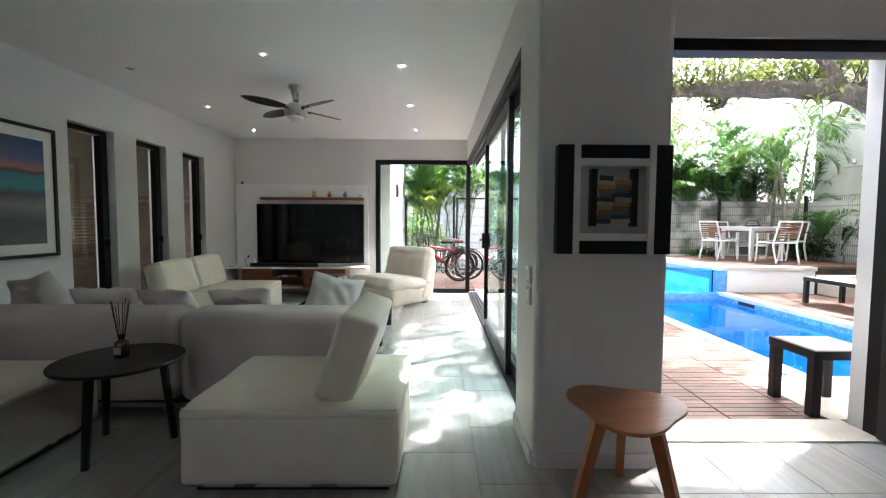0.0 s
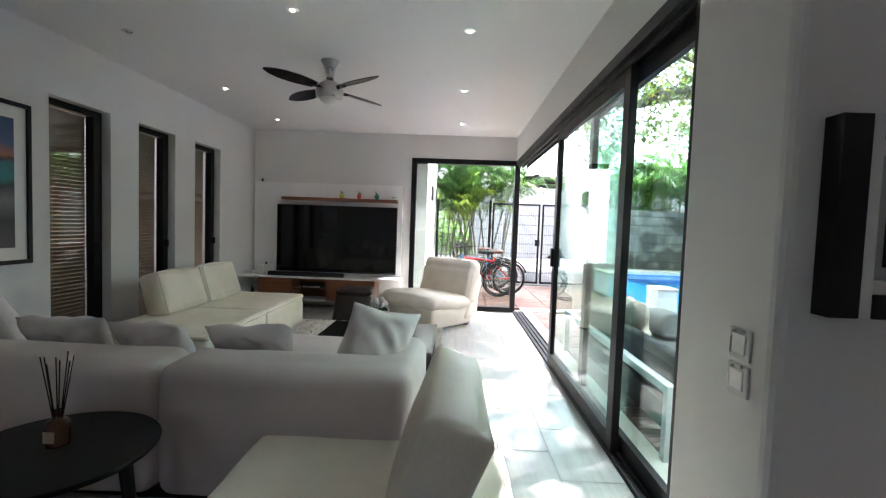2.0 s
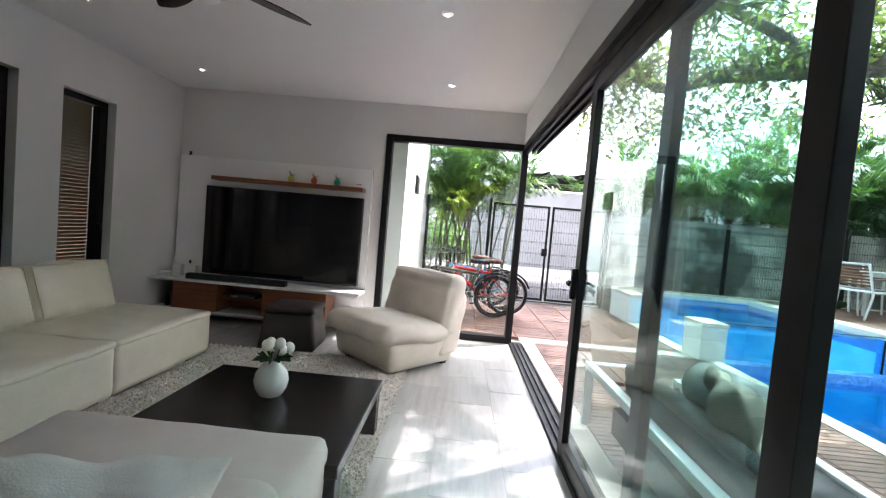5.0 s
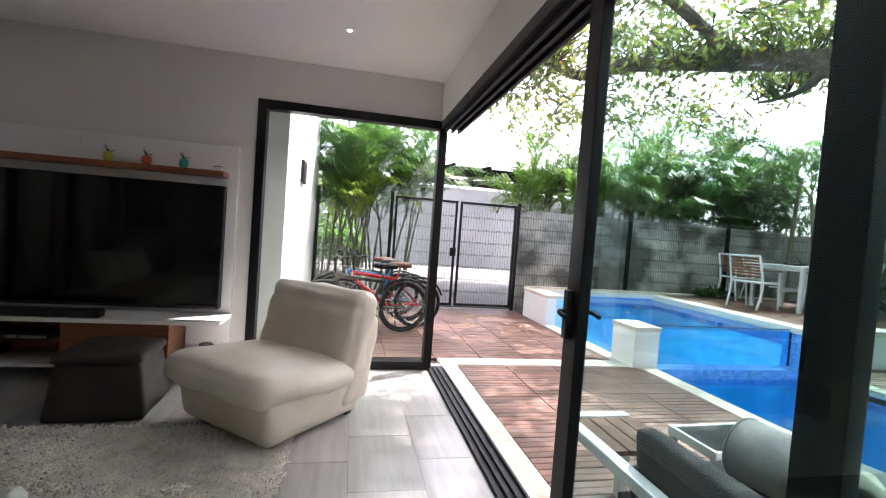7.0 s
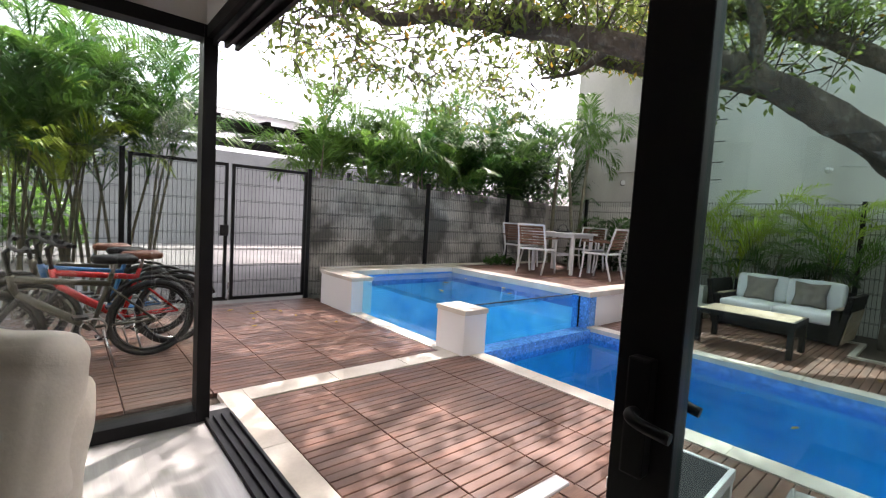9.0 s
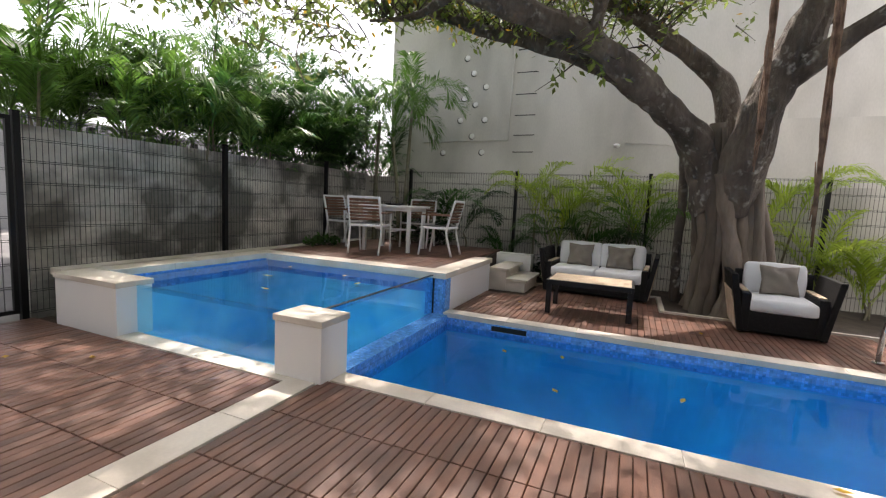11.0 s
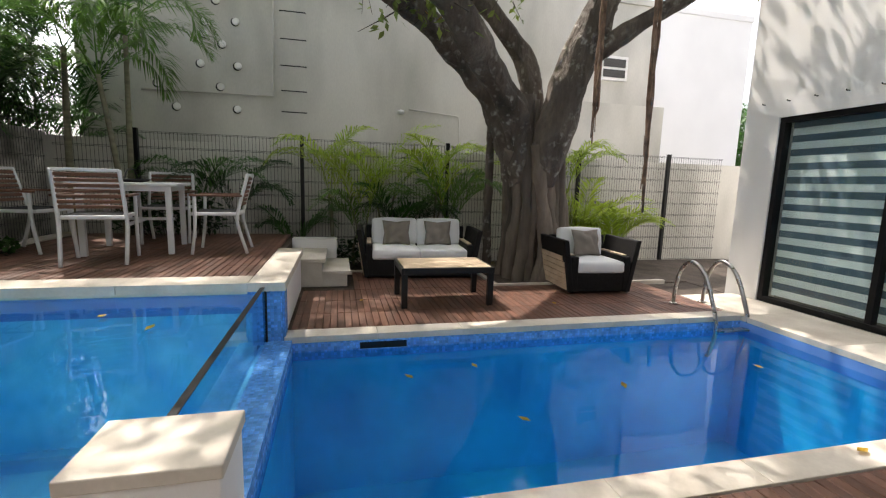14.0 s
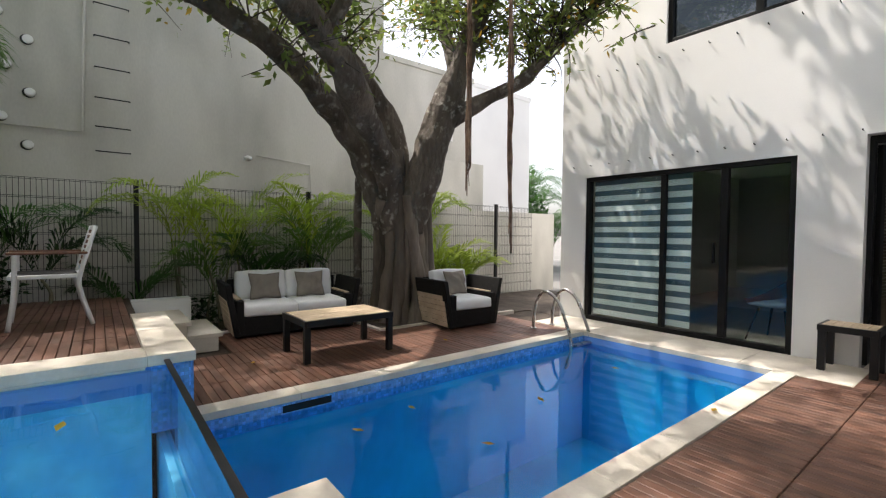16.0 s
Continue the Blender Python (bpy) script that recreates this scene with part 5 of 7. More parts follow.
part("back_cushion", move(bm, pose(0, 0.23, 0.385, -10, 0, 0)), WHITECUSHION, chair)
p = solid("outdoor_cushion", pillow(bmesh.new(), 0.40, 0.36, 0.13, 2.2), TAUPE, "taupe square cushion leaning in the wicker armchair", "cushion", group="taupe cushions")
p.matrix_basis = pose(6.70, 5.28, 0, 0, 0, -93) @ pose(0.03, 0.06, 0.40, -17, 0, 6)


def slat_table(name, label, m, hx, hy, h, wood, group=""):
    t = thing(name, label, "table", m, group)
    for x in (-hx + 0.035, hx - 0.035):
        for y in (-hy + 0.035, hy - 0.035):
            part("leg", boxes((x - 0.03, x + 0.03, y - 0.03, y + 0.03, 0.0, h - 0.045), bevel=0.004), PLASTIC_BLACK, t)
    for r in ((-hx, hx, -hy, -hy + 0.03), (-hx, hx, hy - 0.03, hy), (-hx, -hx + 0.03, -hy + 0.03, hy - 0.03), (hx - 0.03, hx, -hy + 0.03, hy - 0.03)):
        part("apron", boxes((*r, h - 0.06, h), bevel=0.003), PLASTIC_BLACK, t)
    slat_set(t, "slat", -hx + 0.03, hx - 0.03, -hy + 0.03, hy - 0.03, h - 0.022, h + 0.004, 6, "x", wood, 0.06)
    return t


slat_table("garden_coffee_table", "black metal coffee table topped with pale wooden slats", pose(6.33, 7.30, 0), 0.33, 0.50, 0.42, PALEWOOD, "slatted tables")
slat_table("garden_stool", "black metal stool topped with pale wooden slats", pose(2.74, 3.72, 0.004), 0.22, 0.20, 0.44, PALEWOOD, "slatted tables")


def garden_chair():
    """White metal armchair with wooden back slats; the sitter looks along +y."""
    c = thing("garden_chair", "white metal garden armchair with brown wooden back slats", "chair", group="chairs round the garden table")
    for s in (-1, 1):
        bm = tube(bmesh.new(), spline([(s * 0.25, 0.24, 0.0), (s * 0.255, 0.20, 0.30), (s * 0.26, 0.19, 0.62)], 4), 0.017, 8)
        part("front_leg", bm, WHITEMETAL, c)
        bm = tube(bmesh.new(), spline([(s * 0.24, -0.30, 0.0), (s * 0.25, -0.22, 0.30), (s * 0.25, -0.22, 0.45), (s * 0.24, -0.33, 0.86)], 4), 0.018, 8)
        part("back_leg", bm, WHITEMETAL, c)
        part("armrest", boxes((s * 0.26 - 0.025, s * 0.26 + 0.025, -0.27, 0.24, 0.62, 0.642), bevel=0.006), SLATWOOD, c, "brown wooden armrest")
    part("seat", boxes((-0.25, 0.25, -0.23, 0.24, 0.415, 0.45), bevel=0.008), WHITEMETAL, c)
    part("seat_pad", boxes((-0.22, 0.22, -0.20, 0.21, 0.45, 0.458), bevel=0.003), GREYCUSHION, c)
    part("top_rail", move(boxes((-0.24, 0.24, -0.014, 0.014, 0.0, 0.03), bevel=0.004), pose(0, -0.33, 0.84)), WHITEMETAL, c)
    for k in range(7):
        q = k / 6
        y, z = -0.243 - 0.075 * q, 0.53 + 0.285 * q
        part("back_slat", move(boxes((-0.235, 0.235, -0.008, 0.008, -0.016, 0.016), bevel=0.003), pose(0, y, z, 14, 0, 0)), SLATWOOD, c, "brown wooden slat")
    return c


DECKTOP = 0.464
first = garden_chair()
first.matrix_basis = pose(6.42, 10.62, DECKTOP, 0, 0, -78)
for x, y, rz in ((7.02, 9.72, 4), (7.82, 10.50, 98), (7.10, 11.55, 172)):
    copy_thing(first, pose(x, y, DECKTOP, 0, 0, rz))
t = thing("garden_table", "square white metal garden table on the raised deck", "table", pose(7.12, 10.58, DECKTOP, 0, 0, 8))
part("tabletop", boxes((-0.47, 0.47, -0.47, 0.47, 0.715, 0.745), bevel=0.006), WHITEMETAL, t)
part("apron", boxes((-0.41, 0.41, -0.41, 0.41, 0.66, 0.715)), WHITEMETAL, t)
for x in (-0.38, 0.38):
    for y in (-0.38, 0.38):
        part("leg", boxes((x - 0.028, x + 0.028, y - 0.028, y + 0.028, 0.0, 0.68), bevel=0.004), WHITEMETAL, t)
part("stretcher", boxes((-0.36, 0.36, -0.015, 0.015, 0.30, 0.33), (-0.015, 0.015, -0.36, 0.36, 0.331, 0.36)), WHITEMETAL, t)
bm = lathe(bmesh.new(), [(0.10, 0), (0.16, 0.01), (0.18, 0.03), (0.17, 0.035)], 24)
s = thing("ashtray", "dark round tray on the garden table", "tray", pose(7.15, 10.62, DECKTOP + 0.745))
part("dish", bm, PLASTIC_BLACK, s)
part("handle", tube(bmesh.new(), spline([(-0.16, 0, 0.03), (-0.08, 0, 0.13), (0.08, 0, 0.13), (0.16, 0, 0.03)]), 0.008, 8), PLASTIC_BLACK, s)

# daybed by the glass
d = thing("outdoor_daybed", "white framed outdoor sofa with charcoal cushions and wood", "outdoor sofa", pose(0.90, 4.22, 0))
for r in ((0.02, 0.08, 0.0, 2.36, 0.40, 0.45), (0.64, 0.70, 0.0, 1.90, 0.40, 0.45), (0.08, 0.64, 0.0, 0.06, 0.40, 0.45), (0.08, 0.40, 2.30, 2.36, 0.40, 0.45)):
    part("frame_rail", boxes(r, bevel=0.006), WHITEMETAL, d)
for x, y in ((0.05, 0.03), (0.67, 0.03), (0.05, 2.33), (0.40, 2.33), (0.67, 1.87)):
    part("leg", boxes((x - 0.025, x + 0.025, y - 0.025, y + 0.025, 0.0, 0.40), bevel=0.004), WHITEMETAL, d)
slat_set(d, "side_slat", 0.09, 0.63, 0.012, 0.034, 0.06, 0.39, 4, "z", SLATWOOD, 0.08)
slat_set(d, "top_slat", 0.08, 0.42, 1.96, 2.30, 0.415, 0.44, 4, "x", SLATWOOD, 0.08)
part("base", boxes((0.08, 0.64, 0.06, 1.90, 0.14, 0.30)), PLASTIC_BLACK, d)
part("seat_cushion", soft_box(bmesh.new(), 0.10, 0.66, 0.07, 1.90, 0.30, 0.44, 0.05, 22, 0.01, 0.006, 91), GREYCUSHION, d)
bm = soft_box(bmesh.new(), -0.05, 0.05, 0.02, 1.86, 0.0, 0.18, 0.03, 22, 0.006, 0.004, 92)
part("back_cushion", move(bm, pose(0.16, 0, 0.42, 0, -6, 0)), GREYCUSHION, d)
GREYROLL = mat("pale grey outdoor fabric", (0.30, 0.30, 0.295), 0.92, var=0.08, scale=5, fine=260, bump=0.3, spec=0.15)
s = thing("bolster", "grey round bolster lying on the outdoor sofa", "bolster", pose(1.44, 5.66, 0.56, 0, 0, 10))
part("roll", tube(bmesh.new(), [(-0.02 * 0, -0.30, 0), (0, -0.29, 0), (0, 0.29, 0), (0, 0.30, 0)], [0.09, 0.12, 0.12, 0.09], 24), GREYROLL, s)
part("end_seam", tube(bmesh.new(), [(0.121 * math.cos(a), 0.285, 0.121 * math.sin(a)) for a in (k * math.pi / 12 for k in range(25))], 0.004, 6), GREYROLL, s)
p = solid("outdoor_cushion", pillow(bmesh.new(), 0.42, 0.38, 0.14, 4.4), TAUPE, "grey cushion leaning on the charcoal backrest", "cushion", group="taupe cushions")
p.matrix_basis = pose(1.22, 5.25, 0.44, -20, 0, 75)
t = thing("low_table", "low white metal table with dark grey top", "table", pose(1.76, 6.36, 0, 0, 0, 2))
part("tabletop", boxes((-0.22, 0.22, -0.13, 0.13, 0.38, 0.40), bevel=0.003), GREYCUSHION, t)
for r in ((-0.24, 0.24, -0.15, -0.13), (-0.24, 0.24, 0.13, 0.15), (-0.24, -0.22, -0.13, 0.13), (0.22, 0.24, -0.13, 0.13)):
    part("rim", boxes((*r, 0.36, 0.404), bevel=0.003), WHITEMETAL, t)
for x in (-0.22, 0.22):
    for y in (-0.13, 0.13):
        part("leg", boxes((x - 0.015, x + 0.015, y - 0.015, y + 0.015, 0.0, 0.37)), WHITEMETAL, t)

# pool ladder
lad = thing("pool_ladder", "bent stainless steel pool ladder", "pool ladder", pose(5.40, 4.48, 0.006))
for y in (-0.20, 0.20):
    part("rail", tube(bmesh.new(), spline([(0.42, y, 0.0), (0.40, y, 0.22), (0.34, y, 0.42), (0.20, y, 0.52), (0.02, y, 0.42), (-0.12, y, 0.15), (-0.20, y, -0.10), (-0.16, y, -0.34), (-0.125, y, -0.42)], 6), 0.021, 12), STEEL, lad)
    part("flange", lathe(bmesh.new(), [(0.045, 0), (0.045, 0.008), (0.03, 0.014)], 20, (0.42, y, 0)), STEEL, lad)
part("tread", boxes((-0.245, -0.165, -0.20, 0.20, -0.135, -0.112), bevel=0.004), STEEL, lad)
s = thing("pool_skimmer", "dark rectangular skimmer mouth in the pool wall", "skimmer", pose(5.274, 8.05, -0.09))
part("mouth", boxes((-0.012, -0.001, -0.20, 0.20, -0.03, 0.03), bevel=0.003), PLASTIC_BLACK, s)
part("rim", boxes((-0.016, -0.001, -0.215, 0.215, 0.03, 0.04), (-0.016, -0.001, -0.215, 0.215, -0.04, -0.03)), MOSAIC, s)

# wall lamp of the side yard
s = thing("wall_lamp", "small dark square lamp on the boundary wall", "wall lamp", pose(-0.78, 10.1, 1.92))
part("case", boxes((0.0, 0.035, -0.17, 0.17, -0.13, 0.13), bevel=0.006), PLASTIC_BLACK, s)
part("face", boxes((0.035, 0.038, -0.12, 0.12, -0.09, 0.09)), DARKLEATHER, s)


# ---- bicycles ----
def ring(bm, c, r, t, n=36, k=8):
    """A tyre or rim lying in the local x-z plane."""
    rows = []
    for i in range(n):
        a = 2 * math.pi * i / n
        rows.append([bm.verts.new((c[0] + (r + t * math.cos(b)) * math.cos(a), c[1] + t * math.sin(b), c[2] + (r + t * math.cos(b)) * math.sin(a))) for b in (2 * math.pi * j / k for j in range(k))])
    for i in range(n):
        p, q = rows[i], rows[(i + 1) % n]
        for j in range(k):
            bm.faces.new((p[j], q[j], q[(j + 1) % k], p[(j + 1) % k])).smooth = True
    return bm


def bicycle(m, paint, label, saddle_mat, rim_mat):
    b = thing("bicycle", label, "bicycle", m, "bicycles by the gate")
    for x, nm in ((-0.52, "front_wheel"), (0.50, "rear_wheel")):
        c = (x, 0, 0.335)
        tyre = part(nm, ring(bmesh.new(), c, 0.31, 0.026), PLASTIC_BLACK, b)
        part("rim", ring(bmesh.new(), c, 0.276, 0.010), rim_mat, tyre)
        bm = cyl(bmesh.new(), (x, -0.045, 0.335), (x, 0.045, 0.335), 0.022, n=12)
        for k in range(24):
            a = 2 * math.pi * k / 24
            s = 0.03 if k % 2 else -0.03
            tube(bm, [(x + 0.018 * math.cos(a + 0.6), s, 0.335 + 0.018 * math.sin(a + 0.6)), (x + 0.27 * math.cos(a), 0, 0.335 + 0.27 * math.sin(a))], 0.0014, 3, caps=False)
        part("spoke", bm, STEEL, tyre, kind="stuff")
    head_lo, head_hi, bb, seat = (-0.36, 0, 0.62), (-0.39, 0, 0.76), (0.08, 0, 0.31), (0.20, 0, 0.74)
    part("down_tube", tube(bmesh.new(), [head_lo, bb], 0.031, 10), paint, b)
    part("top_tube", tube(bmesh.new(), [(-0.385, 0, 0.73), (0.19, 0, 0.66)], 0.024, 10), paint, b)
    part("seat_tube", tube(bmesh.new(), [bb, seat], 0.018, 10), paint, b)
    part("head_tube", tube(bmesh.new(), [head_lo, head_hi], 0.024, 12), paint, b)
    for s in (-1, 1):
        part("chain_stay", tube(bmesh.new(), [bb, (0.50, s * 0.06, 0.335)], 0.010, 8), paint, b)
        part("seat_stay", tube(bmesh.new(), [(0.18, s * 0.015, 0.64), (0.50, s * 0.06, 0.335)], 0.009, 8), paint, b)
        part("fork_leg", tube(bmesh.new(), [(-0.355, s * 0.05, 0.60), (-0.52, s * 0.055, 0.335)], 0.016, 8), PLASTIC_BLACK, b)
        part("grip", tube(bmesh.new(), [(-0.34, s * 0.20, 0.985), (-0.31, s * 0.32, 0.985)], 0.017, 10), PLASTIC_BLACK, b)
        part("crank", tube(bmesh.new(), [(0.08, s * 0.06, 0.31), (0.08 + s * 0.10, s * 0.075, 0.31 - s * 0.13)], 0.009, 6), STEEL, b)
        part("pedal", boxes((0.08 + s * 0.10 - 0.045, 0.08 + s * 0.10 + 0.045, min(s * 0.08, s * 0.16), max(s * 0.08, s * 0.16), 0.30 - s * 0.13, 0.32 - s * 0.13)), PLASTIC_BLACK, b)
    part("stem", tube(bmesh.new(), [head_hi, (-0.42, 0, 0.92), (-0.38, 0, 0.96)], 0.016, 8), PLASTIC_BLACK, b)
    part("handlebar", tube(bmesh.new(), spline([(-0.34, -0.30, 0.985), (-0.38, -0.12, 0.965), (-0.38, 0.12, 0.965), (-0.34, 0.30, 0.985)]), 0.013, 8), PLASTIC_BLACK, b)
    part("seat_post", tube(bmesh.new(), [seat, (0.225, 0, 0.84)], 0.014, 8), STEEL, b)
    bm = soft_box(bmesh.new(), 0.06, 0.36, -0.085, 0.085, 0.83, 0.89, 0.028, 12, 0.005, 0.002, 5)
    for v in bm.verts:
        v.co.y *= 0.35 + 0.65 * min(1, max(0, (v.co.x - 0.06) / 0.2))
    part("saddle", bm, saddle_mat, b)
    part("chainring", ring(bmesh.new(), (0.08, -0.045, 0.31), 0.085, 0.006), STEEL, b)
    part("rear_mudguard", tube(bmesh.new(), [(0.50 + 0.365 * math.cos(a), 0, 0.335 + 0.365 * math.sin(a)) for a in (radians(20 + 12 * k) for k in range(12))], 0.016, 6), PLASTIC_BLACK, b)
    part("kickstand", tube(bmesh.new(), [(0.14, -0.05, 0.30), (0.20, -0.17, 0.008)], 0.008, 6), STEEL, b)
    return b


RED = mat("red bicycle enamel", (0.55, 0.020, 0.022), 0.25, var=0.06, bump=0)
OLIVE = mat("dull olive grey enamel", (0.055, 0.05, 0.032), 0.35, var=0.06, bump=0)
BLUEPAINT = mat("blue bicycle enamel", (0.02, 0.13, 0.33), 0.3, var=0.06, bump=0)
BROWNSADDLE = mat("brown saddle leather", (0.16, 0.055, 0.03), 0.45, var=0.1)
bicycle(pose(0.06, 10.12, -0.002, 5, 0, 10), OLIVE, "olive grey mountain bicycle leaning by the window", PLASTIC_BLACK, PLASTIC_BLACK)
bicycle(pose(0.28, 10.42, -0.002, 4, 0, 9), RED, "red mountain bicycle parked among others", BROWNSADDLE, STEEL)
bicycle(pose(0.20, 10.78, -0.002, 4, 0, 12), BLUEPAINT, "blue bicycle parked behind the red one", PLASTIC_BLACK, PLASTIC_BLACK)
bicycle(pose(0.12, 11.16, -0.002, 3, 0, 15), OLIVE, "dark bicycle with brown saddle at the back of the row", BROWNSADDLE, PLASTIC_BLACK)


# ---- fences ----
def wire_panel(parent, axis, at, lo, hi, z0, z1, pitch=0.05, cross=0.21):
    w = 0.0034
    verts, faces = [], []
    n = int((hi - lo) / pitch)
    rods = [lo + pitch * (k + 0.5) for k in range(n)]
    m = int((z1 - z0) / cross)

    def prism(p, q, d):
        i = len(verts)
        for e in (p, q):
            for k in range(3):
                a = 2.094 * k
                u, v = w * math.cos(a), w * math.sin(a)
                off = {"z": (u, v, 0), "x": (0, u, v), "y": (u, 0, v)}[d]
                verts.append((e[0] + off[0], e[1] + off[1], e[2] + off[2]))
        for k in range(3):
            j = (k + 1) % 3
            faces.append((i + k, i + j, i + 3 + j, i + 3 + k))
    for a in rods:
        p = (a, at, z0) if axis == "y" else (at, a, z0)
        prism(p, (p[0], p[1], z1), "z")
    for k in range(m + 1):
        z = z0 + (z1 - z0) * k / m
        for dz in (0, 0.018):
            if axis == "y":
                prism((lo, at - 0.004, z - dz), (hi, at - 0.004, z - dz), "x")
            else:
                prism((at - 0.004, lo, z - dz), (at - 0.004, hi, z - dz), "y")
    me = bpy.data.meshes.new("wire_mesh")
    me.from_pydata(verts, [], faces)
    me.materials.append(WIRE)
    ob = new("wire_mesh", me)
    ob.parent = parent
    tagged(ob, "dark welded wire mesh", kind="stuff")


def post(parent, x, y, z1, z0=-0.12, r=0.028):
    part("post", boxes((x - r, x + r, y - r, y + r, z0, z1), (x - r - 0.004, x + r + 0.004, y - r - 0.004, y + r + 0.004, z1, z1 + 0.012)), BLACK, parent)


f = thing("wire_fence", "dark wire mesh fence in front of the block wall", "fence")
for a, b in ((2.84, 5.17), (5.17, 7.44), (7.44, 8.80)):
    wire_panel(f, "y", 12.28, a + 0.03, b - 0.03, 0.03, 1.93)
for x in (2.84, 5.17, 7.44):
    post(f, x, 12.28, 1.95)
f = thing("wire_fence", "dark wire mesh fence beside the gate", "fence")
wire_panel(f, "y", 12.28, -0.74, 0.53, 0.03, 1.93)
post(f, -0.74, 12.28, 1.95)
post(f, 0.50, 12.28, 1.95)
g = thing("garden_gate", "double leaf garden gate of black frames and wire mesh", "gate", pose(0, 12.28, 0))
for a, b in ((0.56, 1.68), (1.73, 2.80)):
    leaf = part("gate_frame", boxes((a, a + 0.04, -0.02, 0.02, 0.03, 1.91), (b - 0.04, b, -0.02, 0.02, 0.03, 1.91), (a + 0.04, b - 0.04, -0.02, 0.02, 0.03, 0.07), (a + 0.04, b - 0.04, -0.02, 0.02, 1.87, 1.91)), BLACK, g)
    wire_panel(leaf, "y", 0, a + 0.04, b - 0.04, 0.07, 1.87)
part("lock_box", boxes((1.58, 1.69, -0.05, -0.021, 0.92, 1.07), bevel=0.006), PLASTIC_BLACK, g)
part("bolt", boxes((1.70, 1.715, -0.04, -0.021, 0.02, 0.40), bevel=0.003), STEEL, g)
f = thing("wire_fence", "dark wire mesh fence along the planting bed", "fence")
for a, b in ((1.2, 2.43), (2.43, 4.27), (4.27, 6.67), (6.67, 8.96), (8.96, 12.24)):
    wire_panel(f, "x", 8.83, a + 0.03, b - 0.03, -0.02, 1.90)
for y in (2.43, 4.27, 6.67, 8.96, 11.2):
    post(f, 8.83, y, 1.93)

# ---- neighbour's details, carport and street ----
# Black disc paints each hole's crescent of shade; offset white disc, its lit inside.
for i, (y, z) in enumerate(HOLES):
    v = part("vent", move(lathe(bmesh.new(), [(0.067, 0.0), (0.067, 0.008), (0.060, 0.010), (0.0, 0.009)], 20), pose(-0.001, y, z, 0, -90, 0)), PLASTIC_BLACK, nb, "black disc for the shade in a round wall hole")
    part("cap", move(lathe(bmesh.new(), [(0.058, 0.010), (0.058, 0.020), (0.050, 0.024), (0.0, 0.024)], 20), pose(-0.001, y - 0.014, z + 0.006, 0, -90, 0)), PLASTIC_WHITE, v, "white disc for the lit inside of the hole")
for z in (2.43, 2.78, 3.19, 3.62, 4.06, 4.52, 4.98):
    part("rung", tube(bmesh.new(), [(0.0, 8.95, z + 0.02), (-0.10, 8.95, z), (-0.10, 9.36, z), (0.0, 9.36, z + 0.02)], 0.009, 6), BLACK, nb, "thin iron ladder rung")
part("pipe", tube(bmesh.new(), [(-0.03, 9.42, 6.5), (-0.03, 9.50, 2.69), (-0.03, 11.5, 2.66)], 0.018, 8), STUCCO, nb)
part("pipe", tube(bmesh.new(), [(-0.02, 7.15, 2.62), (-0.02, 6.2, 2.55), (-0.02, 6.15, 1.7)], 0.009, 6), STUCCO, nb)
cambox = lathe(bmesh.new(), [(0.03, 0), (0.06, 0.02), (0.06, 0.06), (0.02, 0.08)], 16)
part("tap", move(cambox, pose(-0.06, 7.3, 2.52)), PLASTIC_WHITE, nb, "small white wall camera")
part("parapet", boxes((-0.04, 5.0, 4.6, 12.4, 6.8, 6.9)), STUCCO, nb)
part("parapet", boxes((0.56, 5.0, 1.56, 4.6, 5.2, 5.32)), STUCCO, nb)
win = part("window", boxes((0.52, 0.60, 2.30, 2.95, 3.60, 4.10)), PLASTIC_WHITE, nb)
part("pane", boxes((0.51, 0.52, 2.36, 2.89, 3.66, 3.82), (0.51, 0.52, 2.36, 2.89, 3.87, 4.04)), SCREEN, win)
fh = thing("far_house", "white block of a house farther off", "house", pose(15.0, -1.6, 0))
part("wall", boxes((-2.0, 2.0, -1.8, 1.8, -0.12, 6.2)), FACADE, fh)
part("parapet", boxes((-2.03, 2.03, -1.83, 1.83, 6.2, 6.35)), FACADE, fh)
cp = thing("carport", "dark beamed carport with pale corrugated roof beyond the fence", "carport", pose(0, 13.4, 0))
for y, z in ((0.0, 2.62), (4.6, 2.95)):
    part("beam", boxes((0.9, 9.2, y - 0.06, y + 0.06, z - 0.12, z + 0.08)), BLACK, cp)
for x in (6.6, 9.1):
    for y in ((0.0, 4.6) if x > 9 else (4.6,)):
        part("post", boxes((x - 0.06, x + 0.06, y - 0.06, y + 0.06, -0.12, 2.55)), BLACK, cp)
for k in range(12):
    x = 1.0 + k * 0.74
    bm = bmesh.new()
    tube(bm, [(x, -0.3, 2.68), (x, 4.9, 3.05)], 0.045, 4)
    part("rafter", bm, BLACK, cp)
bm = bmesh.new()
q = [bm.verts.new(c) for c in ((0.8, -0.4, 2.76), (9.3, -0.4, 2.76), (9.3, 5.0, 3.14), (0.8, 5.0, 3.14))]
top = [bm.verts.new(v.co + Vector((0, 0, 0.02))) for v in q]
bm.faces.new(q[::-1])
bm.faces.new(top)
for i in range(4):
    bm.faces.new((q[i], q[(i + 1) % 4], top[(i + 1) % 4], top[i]))
m = leaf_mat("milky roof sheet", (0.80, 0.80, 0.80), (0.74, 0.74, 0.75), through=0.6)
part("roof_sheet", bm, m, cp)
structure("wall_street", boxes((-14, 16, 24.0, 24.3, -0.12, 3.4)), mat("grey street wall render", (0.30, 0.30, 0.285), 0.9, var=0.15, scale=0.5, fine=20, bump=0.2), "pale wall across the sunny street")
